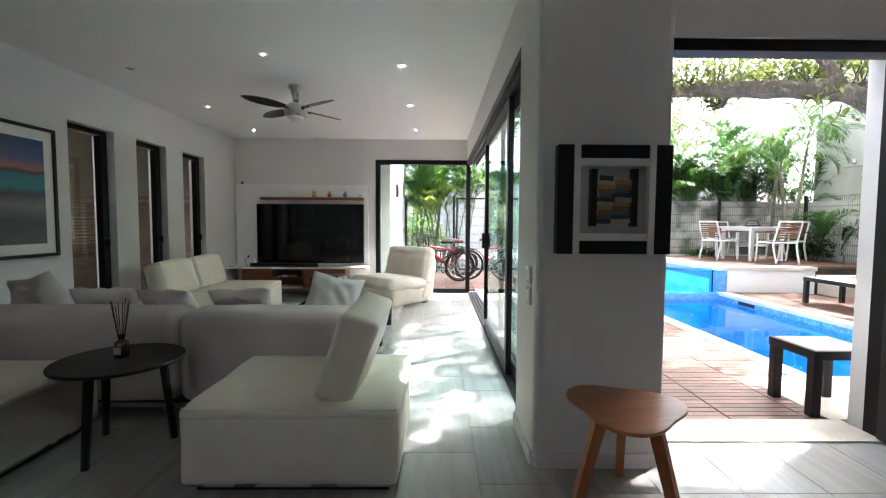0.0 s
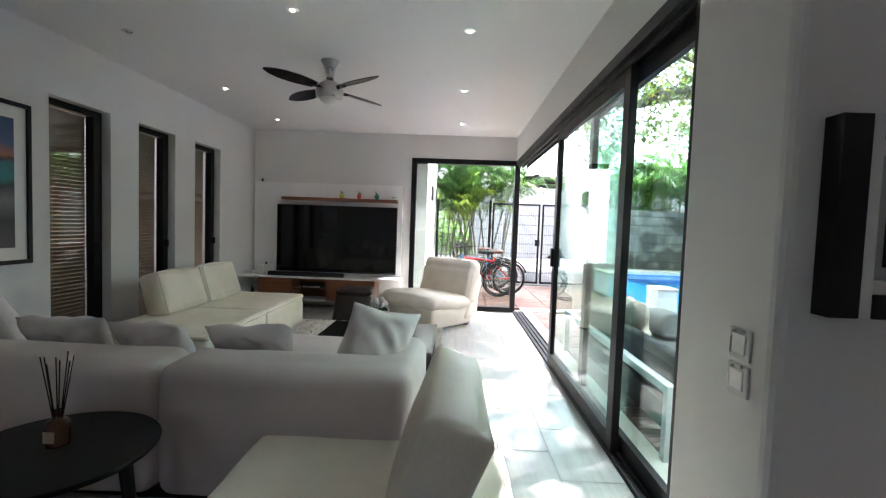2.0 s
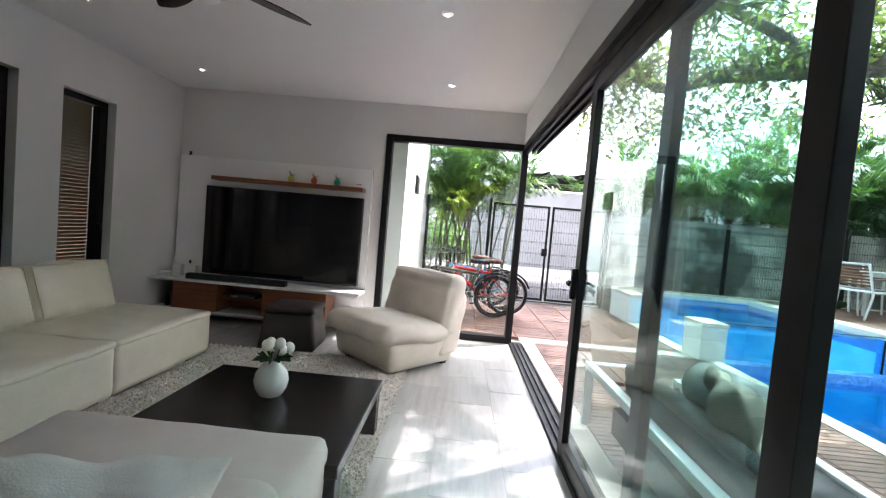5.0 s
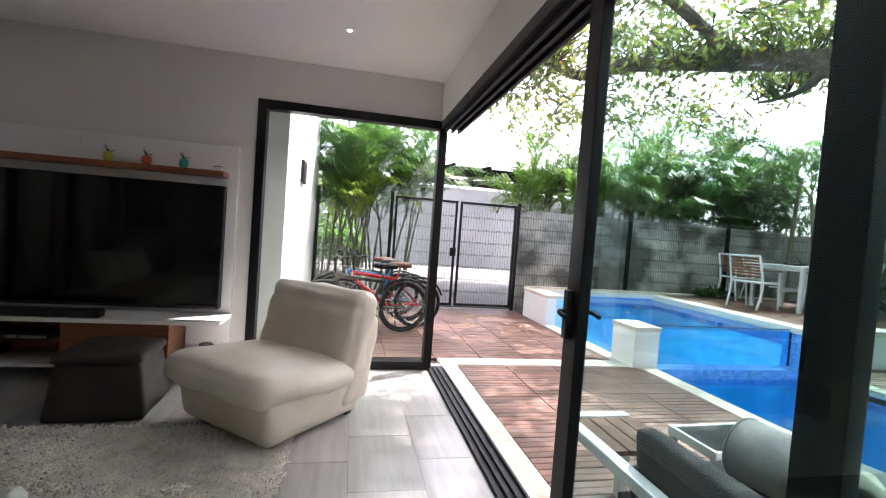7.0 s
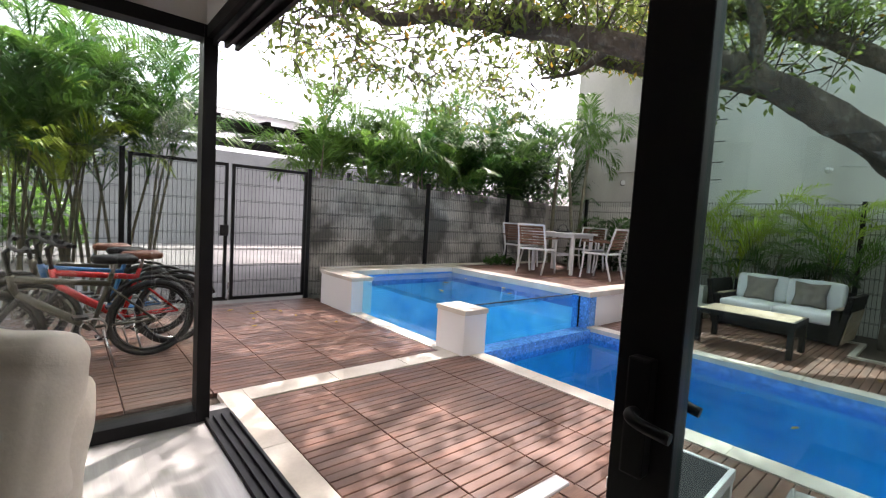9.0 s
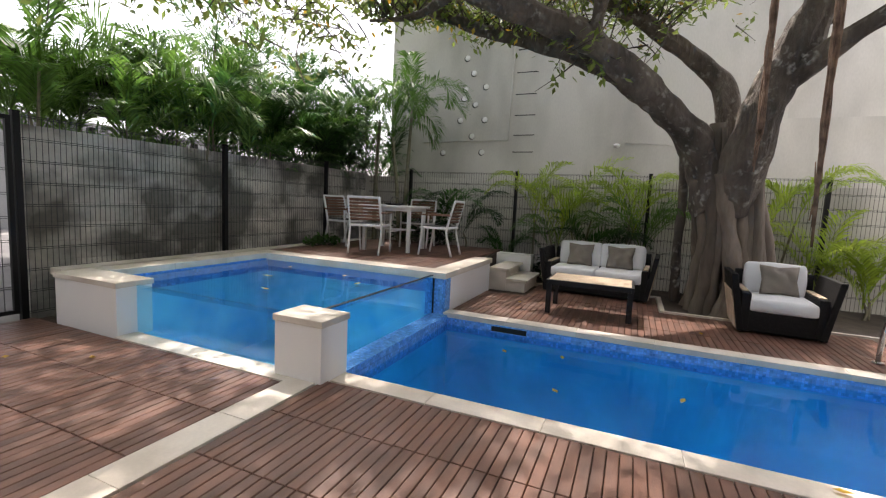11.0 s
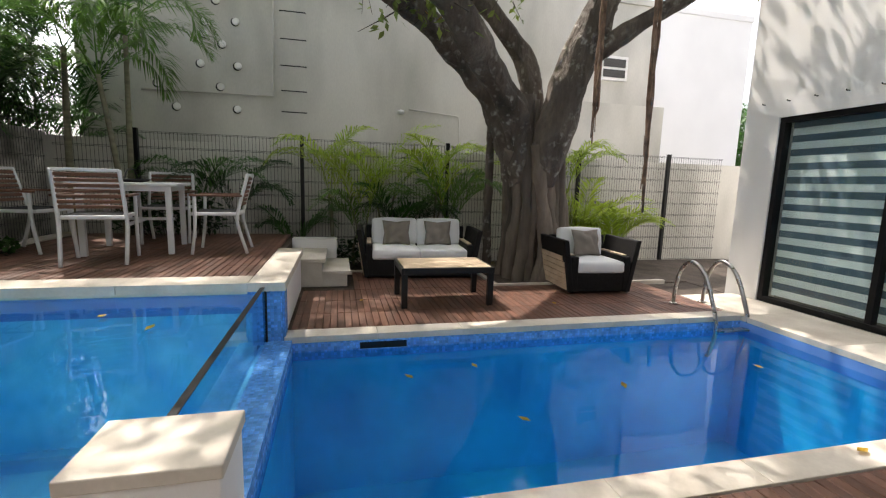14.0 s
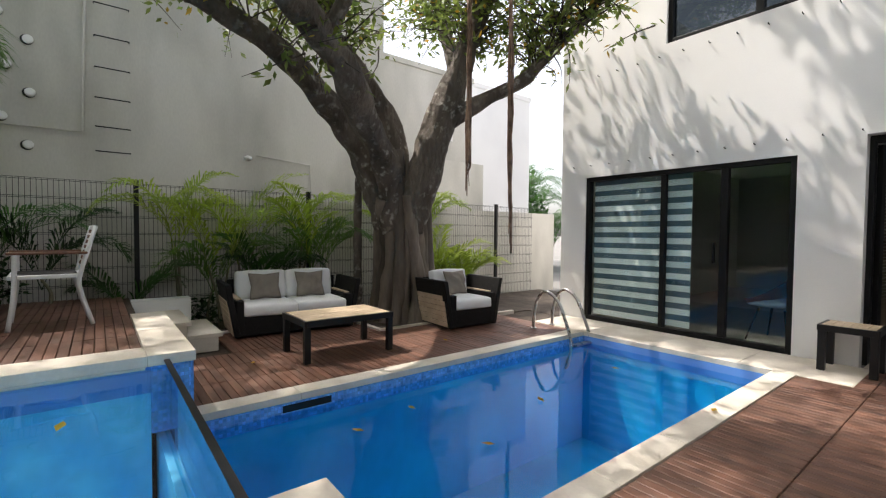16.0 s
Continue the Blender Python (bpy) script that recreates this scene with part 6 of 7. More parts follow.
structure("street", boxes((-14, 18, 13.0, 22.0, -0.124, -0.10)), mat("grey sunlit asphalt", (0.11, 0.105, 0.10), 0.85, var=0.15, scale=0.8, fine=40, bump=0.2), "sunlit pale street beyond the gate", "road")
structure("wall_lane", boxes((-4.9, -4.75, -3.4, 14.0, -0.12, 3.6)), mat("orange brown painted brick", (0.085, 0.034, 0.016), 0.9, var=0.2, scale=3, fine=25, bump=0.3, tint=(0.03, 0.035, 0.016)), "orange brown garden wall outside the slit windows")

# small dark hooks in rows across the white house wall
hooks = thing("wall_hooks", "rows of tiny dark hooks on the white facade", "hooks", pose(0, 3.50, 0))
for k in range(12):
    for x, z in ((2.75 + 0.30 * k, 2.32), (2.35 + 0.30 * k, 3.62)):
        part("hook", tube(bmesh.new(), [(x, -0.02, z), (x, 0.022, z), (x, 0.026, z + 0.012)], 0.006, 6), BLACK, hooks)

# ---- the fig tree ----
def bark_tube(bm, pts, r0, r1, n=12, rough=0.10, per=7, seed=0.0, flute=0.0):
    """A limb along a smooth curve, tapered, knobbly and fluted lengthwise."""
    path = spline(pts, per)
    m = len(path) - 1
    radii = [r0 + (r1 - r0) * (i / m) ** 0.8 for i in range(m + 1)]
    start = len(bm.verts)
    tube(bm, path, radii, n)
    bm.verts.ensure_lookup_table()
    for i, v in enumerate(list(bm.verts)[start:]):
        c = path[min(i // n, m)]
        d = v.co - c
        a = 2 * math.pi * (i % n) / n
        ridge = flute * noise.noise(Vector((2.4 * math.cos(a), 2.4 * math.sin(a), 0.06 * (i // n) + seed)))
        v.co = c + d * (1 + ridge + rough * noise.noise(v.co * 3.1 + Vector((seed, 0, 0))) * 2 + rough * 0.6 * noise.noise(v.co * 9))
    return path


tree = thing("fig_tree", "old fig tree with fused trunk and hanging roots", "tree", pose(7.55, 5.60, -0.03))
O = Vector((7.55, 5.60, -0.03))
rng = random.Random(21)


def rel(pts):
    return [Vector(p) - O for p in pts]


bm = bmesh.new()
bark_tube(bm, rel([(7.60, 5.58, -0.1), (7.55, 5.62, 0.8), (7.48, 5.72, 1.5), (7.38, 5.85, 2.15)]), 0.29, 0.29, 26, 0.15, 8, 0.0, 0.3)
part("trunk", bm, BARK, tree)
STRAND = mat("grey brown fused root bark", (0.205, 0.165, 0.130), 0.92, var=0.28, scale=3.0, fine=30, bump=0.8, dist=0.012, tint=(0.075, 0.060, 0.048), stretch=(1, 1, 0.22), island=0.35)
bm = bmesh.new()
for k in range(26):
    a = 2 * math.pi * k / 26 + rng.uniform(-0.12, 0.12)
    rb, rt, sway = rng.uniform(0.38, 0.50), rng.uniform(0.27, 0.38), rng.uniform(-0.25, 0.25)
    pts = [(7.60 + rb * 1.15 * math.cos(a), 5.58 + rb * 1.15 * math.sin(a), -0.1), (7.58 + rb * 0.95 * math.cos(a + sway), 5.60 + rb * 0.95 * math.sin(a + sway), rng.uniform(0.3, 0.6)),
           (7.53 + (rb + rt) * 0.47 * math.cos(a + 0.12), 5.66 + (rb + rt) * 0.47 * math.sin(a + 0.12), rng.uniform(0.9, 1.3)), (7.42 + rt * math.cos(a + 0.25 - sway), 5.80 + rt * math.sin(a + 0.25 - sway), rng.uniform(1.6, 2.5))]
    bark_tube(bm, rel(pts), rng.uniform(0.05, 0.15), rng.uniform(0.03, 0.09), 10, 0.24, 10, k, 0.25)
part("root_strand", bm, STRAND, tree, "pale fused root strands round the trunk", "stuff")
TREE_LIMBS = (
    ([(7.45, 5.90, 1.3), (7.26, 6.11, 2.10), (6.87, 6.64, 2.60), (6.42, 7.14, 3.00), (6.17, 7.60, 3.31), (5.5, 8.6, 3.62), (4.6, 9.6, 3.86), (3.6, 10.4, 3.98)], 0.20, 0.11),
    ([(3.7, 10.3, 3.98), (3.1, 10.8, 3.85), (2.4, 10.9, 4.05), (1.4, 11.3, 3.9)], 0.12, 0.03),
    ([(4.6, 9.55, 3.88), (3.6, 9.3, 4.2), (2.4, 8.9, 4.35), (1.2, 8.2, 4.3)], 0.09, 0.025),
    ([(7.50, 5.90, 1.3), (7.68, 6.10, 2.0), (7.62, 6.50, 2.60), (7.35, 7.10, 3.08), (7.05, 7.70, 3.36), (6.9, 8.40, 3.58), (6.9, 9.2, 3.85), (6.5, 10.2, 4.2)], 0.235, 0.07),
    ([(7.30, 5.75, 1.8), (7.52, 5.85, 2.70), (7.60, 6.00, 3.10), (7.45, 6.46, 3.49), (7.22, 6.95, 3.80), (7.05, 7.30, 3.95), (6.4, 8.4, 4.5), (5.2, 9.8, 5.2)], 0.17, 0.06),
    ([(7.35, 5.70, 1.4), (6.98, 5.64, 2.20), (6.87, 5.50, 2.82), (6.83, 5.27, 3.45), (6.70, 5.10, 4.1), (6.3, 5.0, 5.0), (5.4, 5.4, 5.8), (4.0, 6.2, 6.2)], 0.27, 0.09),
    ([(6.88, 5.42, 2.85), (6.6, 5.10, 3.12), (6.15, 4.65, 3.42), (5.9, 4.49, 3.66), (5.4, 4.3, 4.1), (4.6, 4.2, 4.7)], 0.13, 0.04),
    ([(6.85, 5.2, 3.5), (7.3, 5.0, 4.2), (7.8, 4.8, 5.0), (7.9, 4.4, 5.8)], 0.14, 0.05),
    ([(6.25, 7.50, 3.28), (5.8, 7.4, 3.7), (5.0, 7.5, 4.2), (4.0, 7.8, 4.5)], 0.09, 0.03),
    ([(5.3, 8.8, 3.68), (5.7, 9.6, 3.6), (5.9, 10.4, 3.7)], 0.07, 0.02),
    ([(6.2, 5.02, 5.1), (4.8, 5.6, 5.2), (3.4, 5.9, 5.2)], 0.09, 0.03),
)
paths = []
for i, (pts, r0, r1) in enumerate(TREE_LIMBS):
    bm = bmesh.new()
    paths.append(bark_tube(bm, rel(pts), r0, r1, 26, 0.12, 16, i * 5.0, 0.30))
    part("limb", bm, BARK, tree)
ROOTM = mat("red brown aerial roots", (0.25, 0.155, 0.105), 0.9, var=0.3, scale=10, fine=60, bump=0.5)
for x, y, z0, z1 in ((5.63, 5.37, 1.05, 4.5), (5.92, 5.80, 1.75, 4.1)):
    bm = bmesh.new()
    for k in range(17):
        pts = [(x + rng.uniform(-0.03, 0.03), y + rng.uniform(-0.03, 0.03), z1 + (z0 - z1) * q / 6 + (0.06 * k * (q == 6))) for q in range(7)]
        tube(bm, spline(rel(pts), 3), rng.choice((0.005, 0.007, 0.012)), 5)
    part("aerial_root", bm, ROOTM, tree, "hanging red brown aerial root")

bm = bmesh.new()
bark_tube(bm, rel([(7.95, 6.22, -0.05), (7.92, 6.25, 0.8), (7.95, 6.24, 1.5), (7.80, 6.30, 2.1)]), 0.07, 0.055, 10, 0.2, 8, 3.0)
part("prop_root", bm, BARK, tree)
# twigs and leaves
leaf_v, leaf_f, twig_bm = [], [], bmesh.new()
yellow_v, yellow_f = [], []


def add_leaf(vs, fs, p, d, up, length, width):
    side = d.cross(up).normalized() * width / 2
    mid = p + d * length * 0.45 - up * 0.006
    i = len(vs)
    vs.extend((p, mid + side, mid - side, p + d * length - up * length * 0.15, mid - up * 0.010))
    fs.extend(((i, i + 1, i + 4), (i + 1, i + 3, i + 4), (i + 3, i + 2, i + 4), (i + 2, i, i + 4)))


def twig(start, aim, length, leaves):
    end = start + aim * length
    midp = start.lerp(end, 0.5) + Vector((rng.uniform(-0.1, 0.1), rng.uniform(-0.1, 0.1), rng.uniform(0, 0.14)))
    path = spline([start, midp, end], 4)
    tube(twig_bm, path, [0.012 - 0.009 * i / (len(path) - 1) for i in range(len(path))], 4, caps=False)
    for k in range(leaves):
        q = 0.15 + 0.85 * (k + rng.random()) / leaves
        p = path[min(len(path) - 1, int(q * (len(path) - 1)))] + Vector((rng.gauss(0, 0.09), rng.gauss(0, 0.09), rng.gauss(0, 0.08)))
        d = Vector((rng.gauss(0, 1), rng.gauss(0, 1), rng.gauss(-0.45, 0.5))).normalized()
        up = Vector((rng.gauss(0, 0.5), rng.gauss(0, 0.5), 1)).normalized()
        if rng.random() < 0.07:
            add_leaf(yellow_v, yellow_f, p, d, up, rng.uniform(0.08, 0.12), rng.uniform(0.04, 0.055))
        else:
            add_leaf(leaf_v, leaf_f, p, d, up, rng.uniform(0.10, 0.15), rng.uniform(0.048, 0.070))


def in_crown(p):
    """The crown stays above head height and off the house walls."""
    w = p + O
    low = 4.0 if w.x > 4.2 or w.y < 7.5 else (2.95 if w.y > 9.3 else 3.3)
    return w.z > low and w.y > (3.9 if w.z < 4.7 else 4.7) and w.x > -0.2 and w.z < 7.5 and w.x < 9.6


for path in paths:
    n = len(path)
    for i in range(int(n * 0.5), n):
        for k in range(6):
            aim = Vector((rng.gauss(0, 1), rng.gauss(0, 1), rng.gauss(0.25, 0.55))).normalized()
            p = path[i] + aim * 0.08
            length = rng.uniform(0.4, 1.1)
            if in_crown(p + aim * length):
                twig(p, aim, length, 12)
for k in range(640):
    p = Vector((rng.uniform(0.6, 8.8), rng.uniform(5.6, 12.4), rng.uniform(4.1, 6.4))) - O
    aim = Vector((rng.gauss(0, 1), rng.gauss(0, 1), rng.gauss(-0.1, 0.4))).normalized()
    clump = noise.noise((p + O) * 0.55)
    if clump > 0.08 and in_crown(p + aim * 0.8):
        twig(p, aim, rng.uniform(0.5, 1.0), 16)
# Unseen twigs high above the house front, added to dapple the facade.
for k in range(60):
    p = Vector((rng.uniform(3.2, 8.8), rng.uniform(4.0, 5.2), rng.uniform(5.3, 7.3))) - O
    if noise.noise((p + O) * 0.8) > -0.05:
        twig(p, Vector((rng.gauss(0, 1), rng.gauss(0, 0.3), rng.gauss(0, 0.4))).normalized(), rng.uniform(0.5, 1.0), 22)
# Unseen high twigs, added to break up sun on the room floor.
for k in range(520):
    p = Vector((rng.uniform(1.2, 5.2), rng.uniform(4.4, 9.2), rng.uniform(5.0, 7.2))) - O
    if noise.noise((p + O) * 0.9) > -0.22:
        twig(p, Vector((rng.gauss(0, 1), rng.gauss(0, 1), rng.gauss(0, 0.4))).normalized(), rng.uniform(0.5, 1.0), 22)
for x, y, z in ((2.6, 10.5, 3.7), (3.3, 11.2, 3.6), (1.9, 9.9, 3.9), (4.2, 10.9, 3.6), (2.9, 9.6, 3.8), (1.5, 10.8, 3.8), (5.0, 10.2, 3.7), (2.2, 11.6, 3.7), (3.7, 8.7, 3.9), (1.3, 9.2, 3.9), (4.6, 11.5, 3.7), (5.6, 11.2, 3.8), (3.0, 12.0, 3.7), (2.0, 10.3, 3.5), (3.4, 10.4, 3.4), (4.6, 10.6, 3.4), (2.6, 11.4, 3.4), (5.4, 10.9, 3.5), (3.9, 11.6, 3.5), (6.2, 11.2, 3.7), (1.2, 10.2, 3.6), (2.0, 12.6, 4.0), (3.4, 12.8, 4.1), (4.1, 12.4, 3.9), (5.5, 12.2, 4.0), (0.8, 12.2, 4.0), (0.2, 11.2, 4.0), (2.8, 13.0, 4.3), (6.4, 7.5, 3.3), (6.9, 6.9, 3.5), (7.0, 8.2, 3.9), (5.9, 4.5, 3.9), (5.5, 4.4, 4.1)):
    for k in range(8):
        twig(Vector((x, y, z)) - O + Vector((rng.gauss(0, 0.35), rng.gauss(0, 0.35), rng.gauss(0, 0.15))), Vector((rng.gauss(0, 0.7), rng.gauss(0, 0.7), -0.45)).normalized(), rng.uniform(0.4, 0.8), 10)
# More high twigs, added to shade the raised deck and gate deck.
for x0, x1, y0, y1, count in ((7.6, 10.0, 9.4, 13.4, 200), (2.6, 5.4, 10.4, 13.4, 130)):
    for k in range(count):
        p = Vector((rng.uniform(x0, x1), rng.uniform(y0, y1), rng.uniform(4.9, 7.0))) - O
        if noise.noise((p + O) * 0.8) > -0.15:
            twig(p, Vector((rng.gauss(0, 1), rng.gauss(0, 1), rng.gauss(0, 0.4))).normalized(), rng.uniform(0.5, 1.0), 18)
part("twig", twig_bm, BARK, tree, kind="stuff")
for nm, vs, fs, m, lab in (("crown", leaf_v, leaf_f, FIGLEAF, "green oval leaves"), ("yellow_leaf", yellow_v, yellow_f, YELLOWLEAF, "yellowed leaves among the green")):
    me = bpy.data.meshes.new(nm)
    me.from_pydata([tuple(v) for v in vs], [], fs)
    me.materials.append(m)
    ob = new(nm, me)
    ob.parent = tree
    tagged(ob, lab, kind="stuff")


# ---- palms ----
def frond(vs, fs, base, azimuth, length, rise, bend, rng, leaflets=34, leaf=0.34, wide=0.022, hang=(0.2, 0.55)):
    """One feather leaf: a rib that rises and arches over, with two rows of narrow hanging leaflets."""
    out = Vector((math.cos(azimuth), math.sin(azimuth), 0))
    side = Vector((-math.sin(azimuth), math.cos(azimuth), 0))
    rib, steps = [Vector(base)], 14
    for k in range(steps):
        e = rise - bend * ((k + 0.5) / steps) ** 1.9
        rib.append(rib[-1] + (out * math.cos(e) + Vector((0, 0, math.sin(e)))) * length / steps)

    def at(q):
        f = min(steps - 1e-4, max(0, q * steps))
        return rib[int(f)].lerp(rib[int(f) + 1], f % 1)
    last = None
    for k in range(0, steps + 1, 2):
        c, w = rib[k], 0.011 * (1 - 0.85 * k / steps)
        i = len(vs)
        vs.extend((c - side * w, c + side * w, c + Vector((0, 0, w * 1.4))))
        if last is not None:
            for a in range(3):
                b = (a + 1) % 3
                fs.append((last + a, last + b, i + b, i + a))
        last = i
    sag = rng.uniform(*hang)
    for k in range(leaflets):
        q = 0.20 + 0.80 * k / (leaflets - 1)
        c, ahead = at(q), (at(q + 0.03) - at(q - 0.03)).normalized()
        over = side.cross(ahead) * -1
        l = leaf * min(1, 0.25 + (q - 0.18) * 4.5, 0.16 + (1 - q) * 2.6) * rng.uniform(0.85, 1.1)
        for s in (-1, 1):
            d = (side * s * 0.72 + ahead * rng.uniform(0.75, 1.0) + over * rng.uniform(0.15, 0.5)).normalized()
            mid = c + d * l * 0.5
            tip = c + d * l + Vector((0, 0, -l * (sag + rng.uniform(-0.1, 0.2))))
            n = d.cross(over).normalized() * wide / 2
            i = len(vs)
            vs.extend((c, mid + n, mid - n + over * 0.004, tip))
            fs.extend(((i, i + 1, i + 2), (i + 1, i + 3, i + 2)))


def palm(label, x, y, z0, stems, height, fronds, length, material, seed, leaf=0.34, spread=0.25, rise=(0.5, 1.3), lean=0.15, category="palm", stem_r=0.018, droop=(1.2, 2.1), along=False, leaflets=34, hang=(0.2, 0.55), wide=0.024, low=0.75):
    r = random.Random(seed)
    p = thing("palm", label, category, pose(x, y, z0))
    vs, fs = [], []
    for k in range(stems):
        a = r.uniform(0, 6.28)
        d = Vector((math.cos(a), math.sin(a), 0))
        h = height * r.uniform(low, 1.05)
        foot, top = d * r.uniform(0.02, spread), d * (spread + lean * h * r.uniform(0.3, 1)) + Vector((0, 0, h))
        bm = bmesh.new()
        tube(bm, spline([foot, foot.lerp(top, 0.5) + d * -0.04, top], 5), [stem_r * (1.25 - 0.5 * i / 10) for i in range(11)], 8)
        part("trunk", bm, PALMBARK, p)
        for j in range(fronds):
            az = 2 * math.pi * j / fronds + r.uniform(-0.35, 0.35)
            if along:   # between a fence and a seat: the leaves spread sideways
                az = (math.pi / 2 if j % 2 else -math.pi / 2) + r.uniform(-0.8, 0.8)
            frond(vs, fs, top - Vector((0, 0, r.uniform(0, 0.12))), az, length * r.uniform(0.75, 1.1), r.uniform(*rise), r.uniform(*droop), r, leaf=leaf, leaflets=leaflets, hang=hang, wide=wide)
    me = bpy.data.meshes.new("crown")
    me.from_pydata([tuple(v) for v in vs], [], fs)
    me.materials.append(material)
    ob = new("crown", me)
    ob.parent = p
    tagged(ob, "feathery arching palm fronds", kind="stuff")
    return p


SCREEN_PALM = "green areca palm clump standing beyond the garden wall"
k = 0
for x, y, h, m in ((-0.55, 12.75, 2.3, PALMLEAF), (-0.1, 12.95, 2.9, PALMMID), (0.35, 12.75, 2.2, PALMMID), (-0.75, 13.1, 3.2, PALMLEAF), (0.70, 13.1, 2.9, PALMLEAF), (3.35, 13.2, 2.6, PALMMID), (3.75, 13.0, 2.3, PALMMID), (4.15, 12.95, 2.4, PALMMID), (4.55, 12.85, 2.5, PALMMID), (5.1, 12.9, 2.2, PALMLEAF), (5.6, 12.85, 2.7, PALMMID), (6.1, 12.95, 2.4, PALMMID), (6.6, 12.85, 2.6, PALMLEAF), (7.1, 12.9, 2.3, PALMMID), (7.6, 12.85, 2.8, PALMLEAF), (8.1, 12.9, 2.4, DARKLEAF), (8.6, 12.85, 2.7, PALMLEAF), (4.9, 13.15, 3.1, PALMMID), (5.6, 13.1, 3.4, PALMLEAF), (7.0, 13.1, 3.5, PALMMID), (8.2, 13.1, 3.5, PALMLEAF), (8.9, 13.1, 3.0, PALMMID), (6.4, 13.15, 3.1, PALMLEAF), (7.6, 13.15, 3.2, PALMLEAF), (-0.35, 12.7, 2.0, PALMLIME), (0.15, 12.85, 2.2, PALMLEAF), (9.0, 12.9, 2.1, DARKLEAF), (9.35, 13.2, 2.7, PALMLEAF), (9.6, 12.8, 3.3, DARKLEAF), (9.3, 12.75, 1.9, PALMLEAF), (8.7, 13.3, 3.6, PALMLEAF)):
    k += 1
    palm(SCREEN_PALM, x, y, -0.12, 4 if x < 1 else 3, h, 6, 1.45, m, 100 + k, leaf=0.50, rise=(0.75, 1.5), droop=(0.8, 1.9), leaflets=28, hang=(0.2, 0.5), wide=0.028, low=0.6)
palm("slender palm with curved stems in the deck corner", 8.42, 11.15, -0.02, 2, 3.05, 9, 1.65, PALMMID, 303, leaf=0.46, lean=0.09, spread=0.12, rise=(0.6, 1.5), stem_r=0.040, droop=(1.9, 3.2), leaflets=46)
palm("slender tall palm behind the garden chairs", 8.55, 11.9, -0.02, 1, 3.2, 7, 1.5, PALMLEAF, 302, lean=0.02, spread=0.05, leaf=0.45, stem_r=0.045)
BED = "bright green young palm in the planting bed"
for i, (x, y, h, n, l, m) in enumerate(((8.52, 8.50, 1.10, 3, 1.35, PALMLIME), (8.48, 8.25, 0.60, 5, 1.15, PALMMID), (8.52, 7.72, 1.25, 3, 1.40, PALMLIME), (8.45, 7.55, 0.45, 5, 1.2, PALMLEAF), (8.52, 6.98, 1.20, 3, 1.35, PALMLIME), (8.48, 6.62, 0.90, 5, 1.25, PALMMID), (8.50, 7.20, 0.30, 5, 1.1, DARKLEAF), (8.50, 9.0, 0.25, 5, 1.0, PALMLEAF), (8.50, 9.75, 0.40, 5, 1.1, DARKLEAF), (8.52, 10.35, 0.5, 5, 1.2, PALMLEAF), (8.30, 4.35, 0.45, 5, 1.25, PALMLIME), (8.20, 3.85, 0.25, 5, 1.1, PALMLIME), (8.45, 4.90, 1.3, 5, 1.3, PALMLIME), (8.35, 8.05, 0.95, 3, 1.45, PALMLIME))):
    palm(BED, x, y, -0.03 if y < 9.06 else 0.43, 1 if i in (1, 3, 6, 7, 8, 9) else 2, h, n, l * 1.1, m, 420 + i, leaf=0.38, hang=(0.1, 0.4), wide=0.026, rise=(1.0, 1.50), spread=0.07, droop=(1.2, 2.4), along=True, leaflets=32)
for i, (x, y, h) in enumerate(((15.5, -5.5, 3.4), (17.0, -8.0, 3.0), (13.4, -5.0, 1.5), (16.5, -4.2, 2.2))):
    palm("distant green palm beyond the far wall", x, y, -0.12, 3, h, 9, 1.9, PALMLEAF, 500 + i, leaf=0.6)


def shrub(label, x, y, z, rx, ry, h, count, size, material, seed):
    r = random.Random(seed)
    s = thing("shrub", label, "shrub", pose(x, y, z))
    vs, fs, bm = [], [], bmesh.new()
    for k in range(count):
        a, q = r.uniform(0, 6.28), math.sqrt(r.random())
        p = Vector((rx * q * math.cos(a), ry * q * math.sin(a), h * r.uniform(0.25, 1) * (1 - 0.5 * q * q)))
        if k % 12 == 0:
            tube(bm, [(p.x * 0.5, p.y * 0.5, 0), tuple(p)], 0.004, 4, caps=False)
        d = Vector((r.gauss(0, 1), r.gauss(0, 1), r.gauss(0.1, 0.5))).normalized()
        add_leaf(vs, fs, p, d, Vector((r.gauss(0, 0.4), r.gauss(0, 0.4), 1)).normalized(), size * r.uniform(0.7, 1.2), size * 0.5)
    part("stem", bm, BARK, s, kind="stuff")
    me = bpy.data.meshes.new("foliage")
    me.from_pydata([tuple(v) for v in vs], [], fs)
    me.materials.append(material)
    ob = new("foliage", me)
    ob.parent = s
    tagged(ob, kind="stuff")


shrub("low leafy plant at the edge of the raised deck", 6.75, 11.80, 0.46, 0.42, 0.20, 0.20, 260, 0.10, PALMLEAF, 1)
shrub("dark leafy shrub in the deck corner", 8.45, 10.7, 0.43, 0.25, 0.7, 0.8, 700, 0.11, DARKLEAF, 2)
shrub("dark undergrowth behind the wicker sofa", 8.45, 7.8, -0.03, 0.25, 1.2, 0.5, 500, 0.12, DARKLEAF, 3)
for i, (x, y, h) in enumerate(((-2.6, 17.5, 2.6), (-0.9, 18.4, 2.2))):
    shrub("hazy green bush beside the street", x, y, -0.1, 1.2, 0.9, h, 1100, 0.24, PALMMID, 30 + i)
shrub("bushy tree crown beyond the far wall", 15.0, -4.6, 0.0, 1.6, 1.8, 4.2, 2600, 0.26, PALMLEAF, 4)
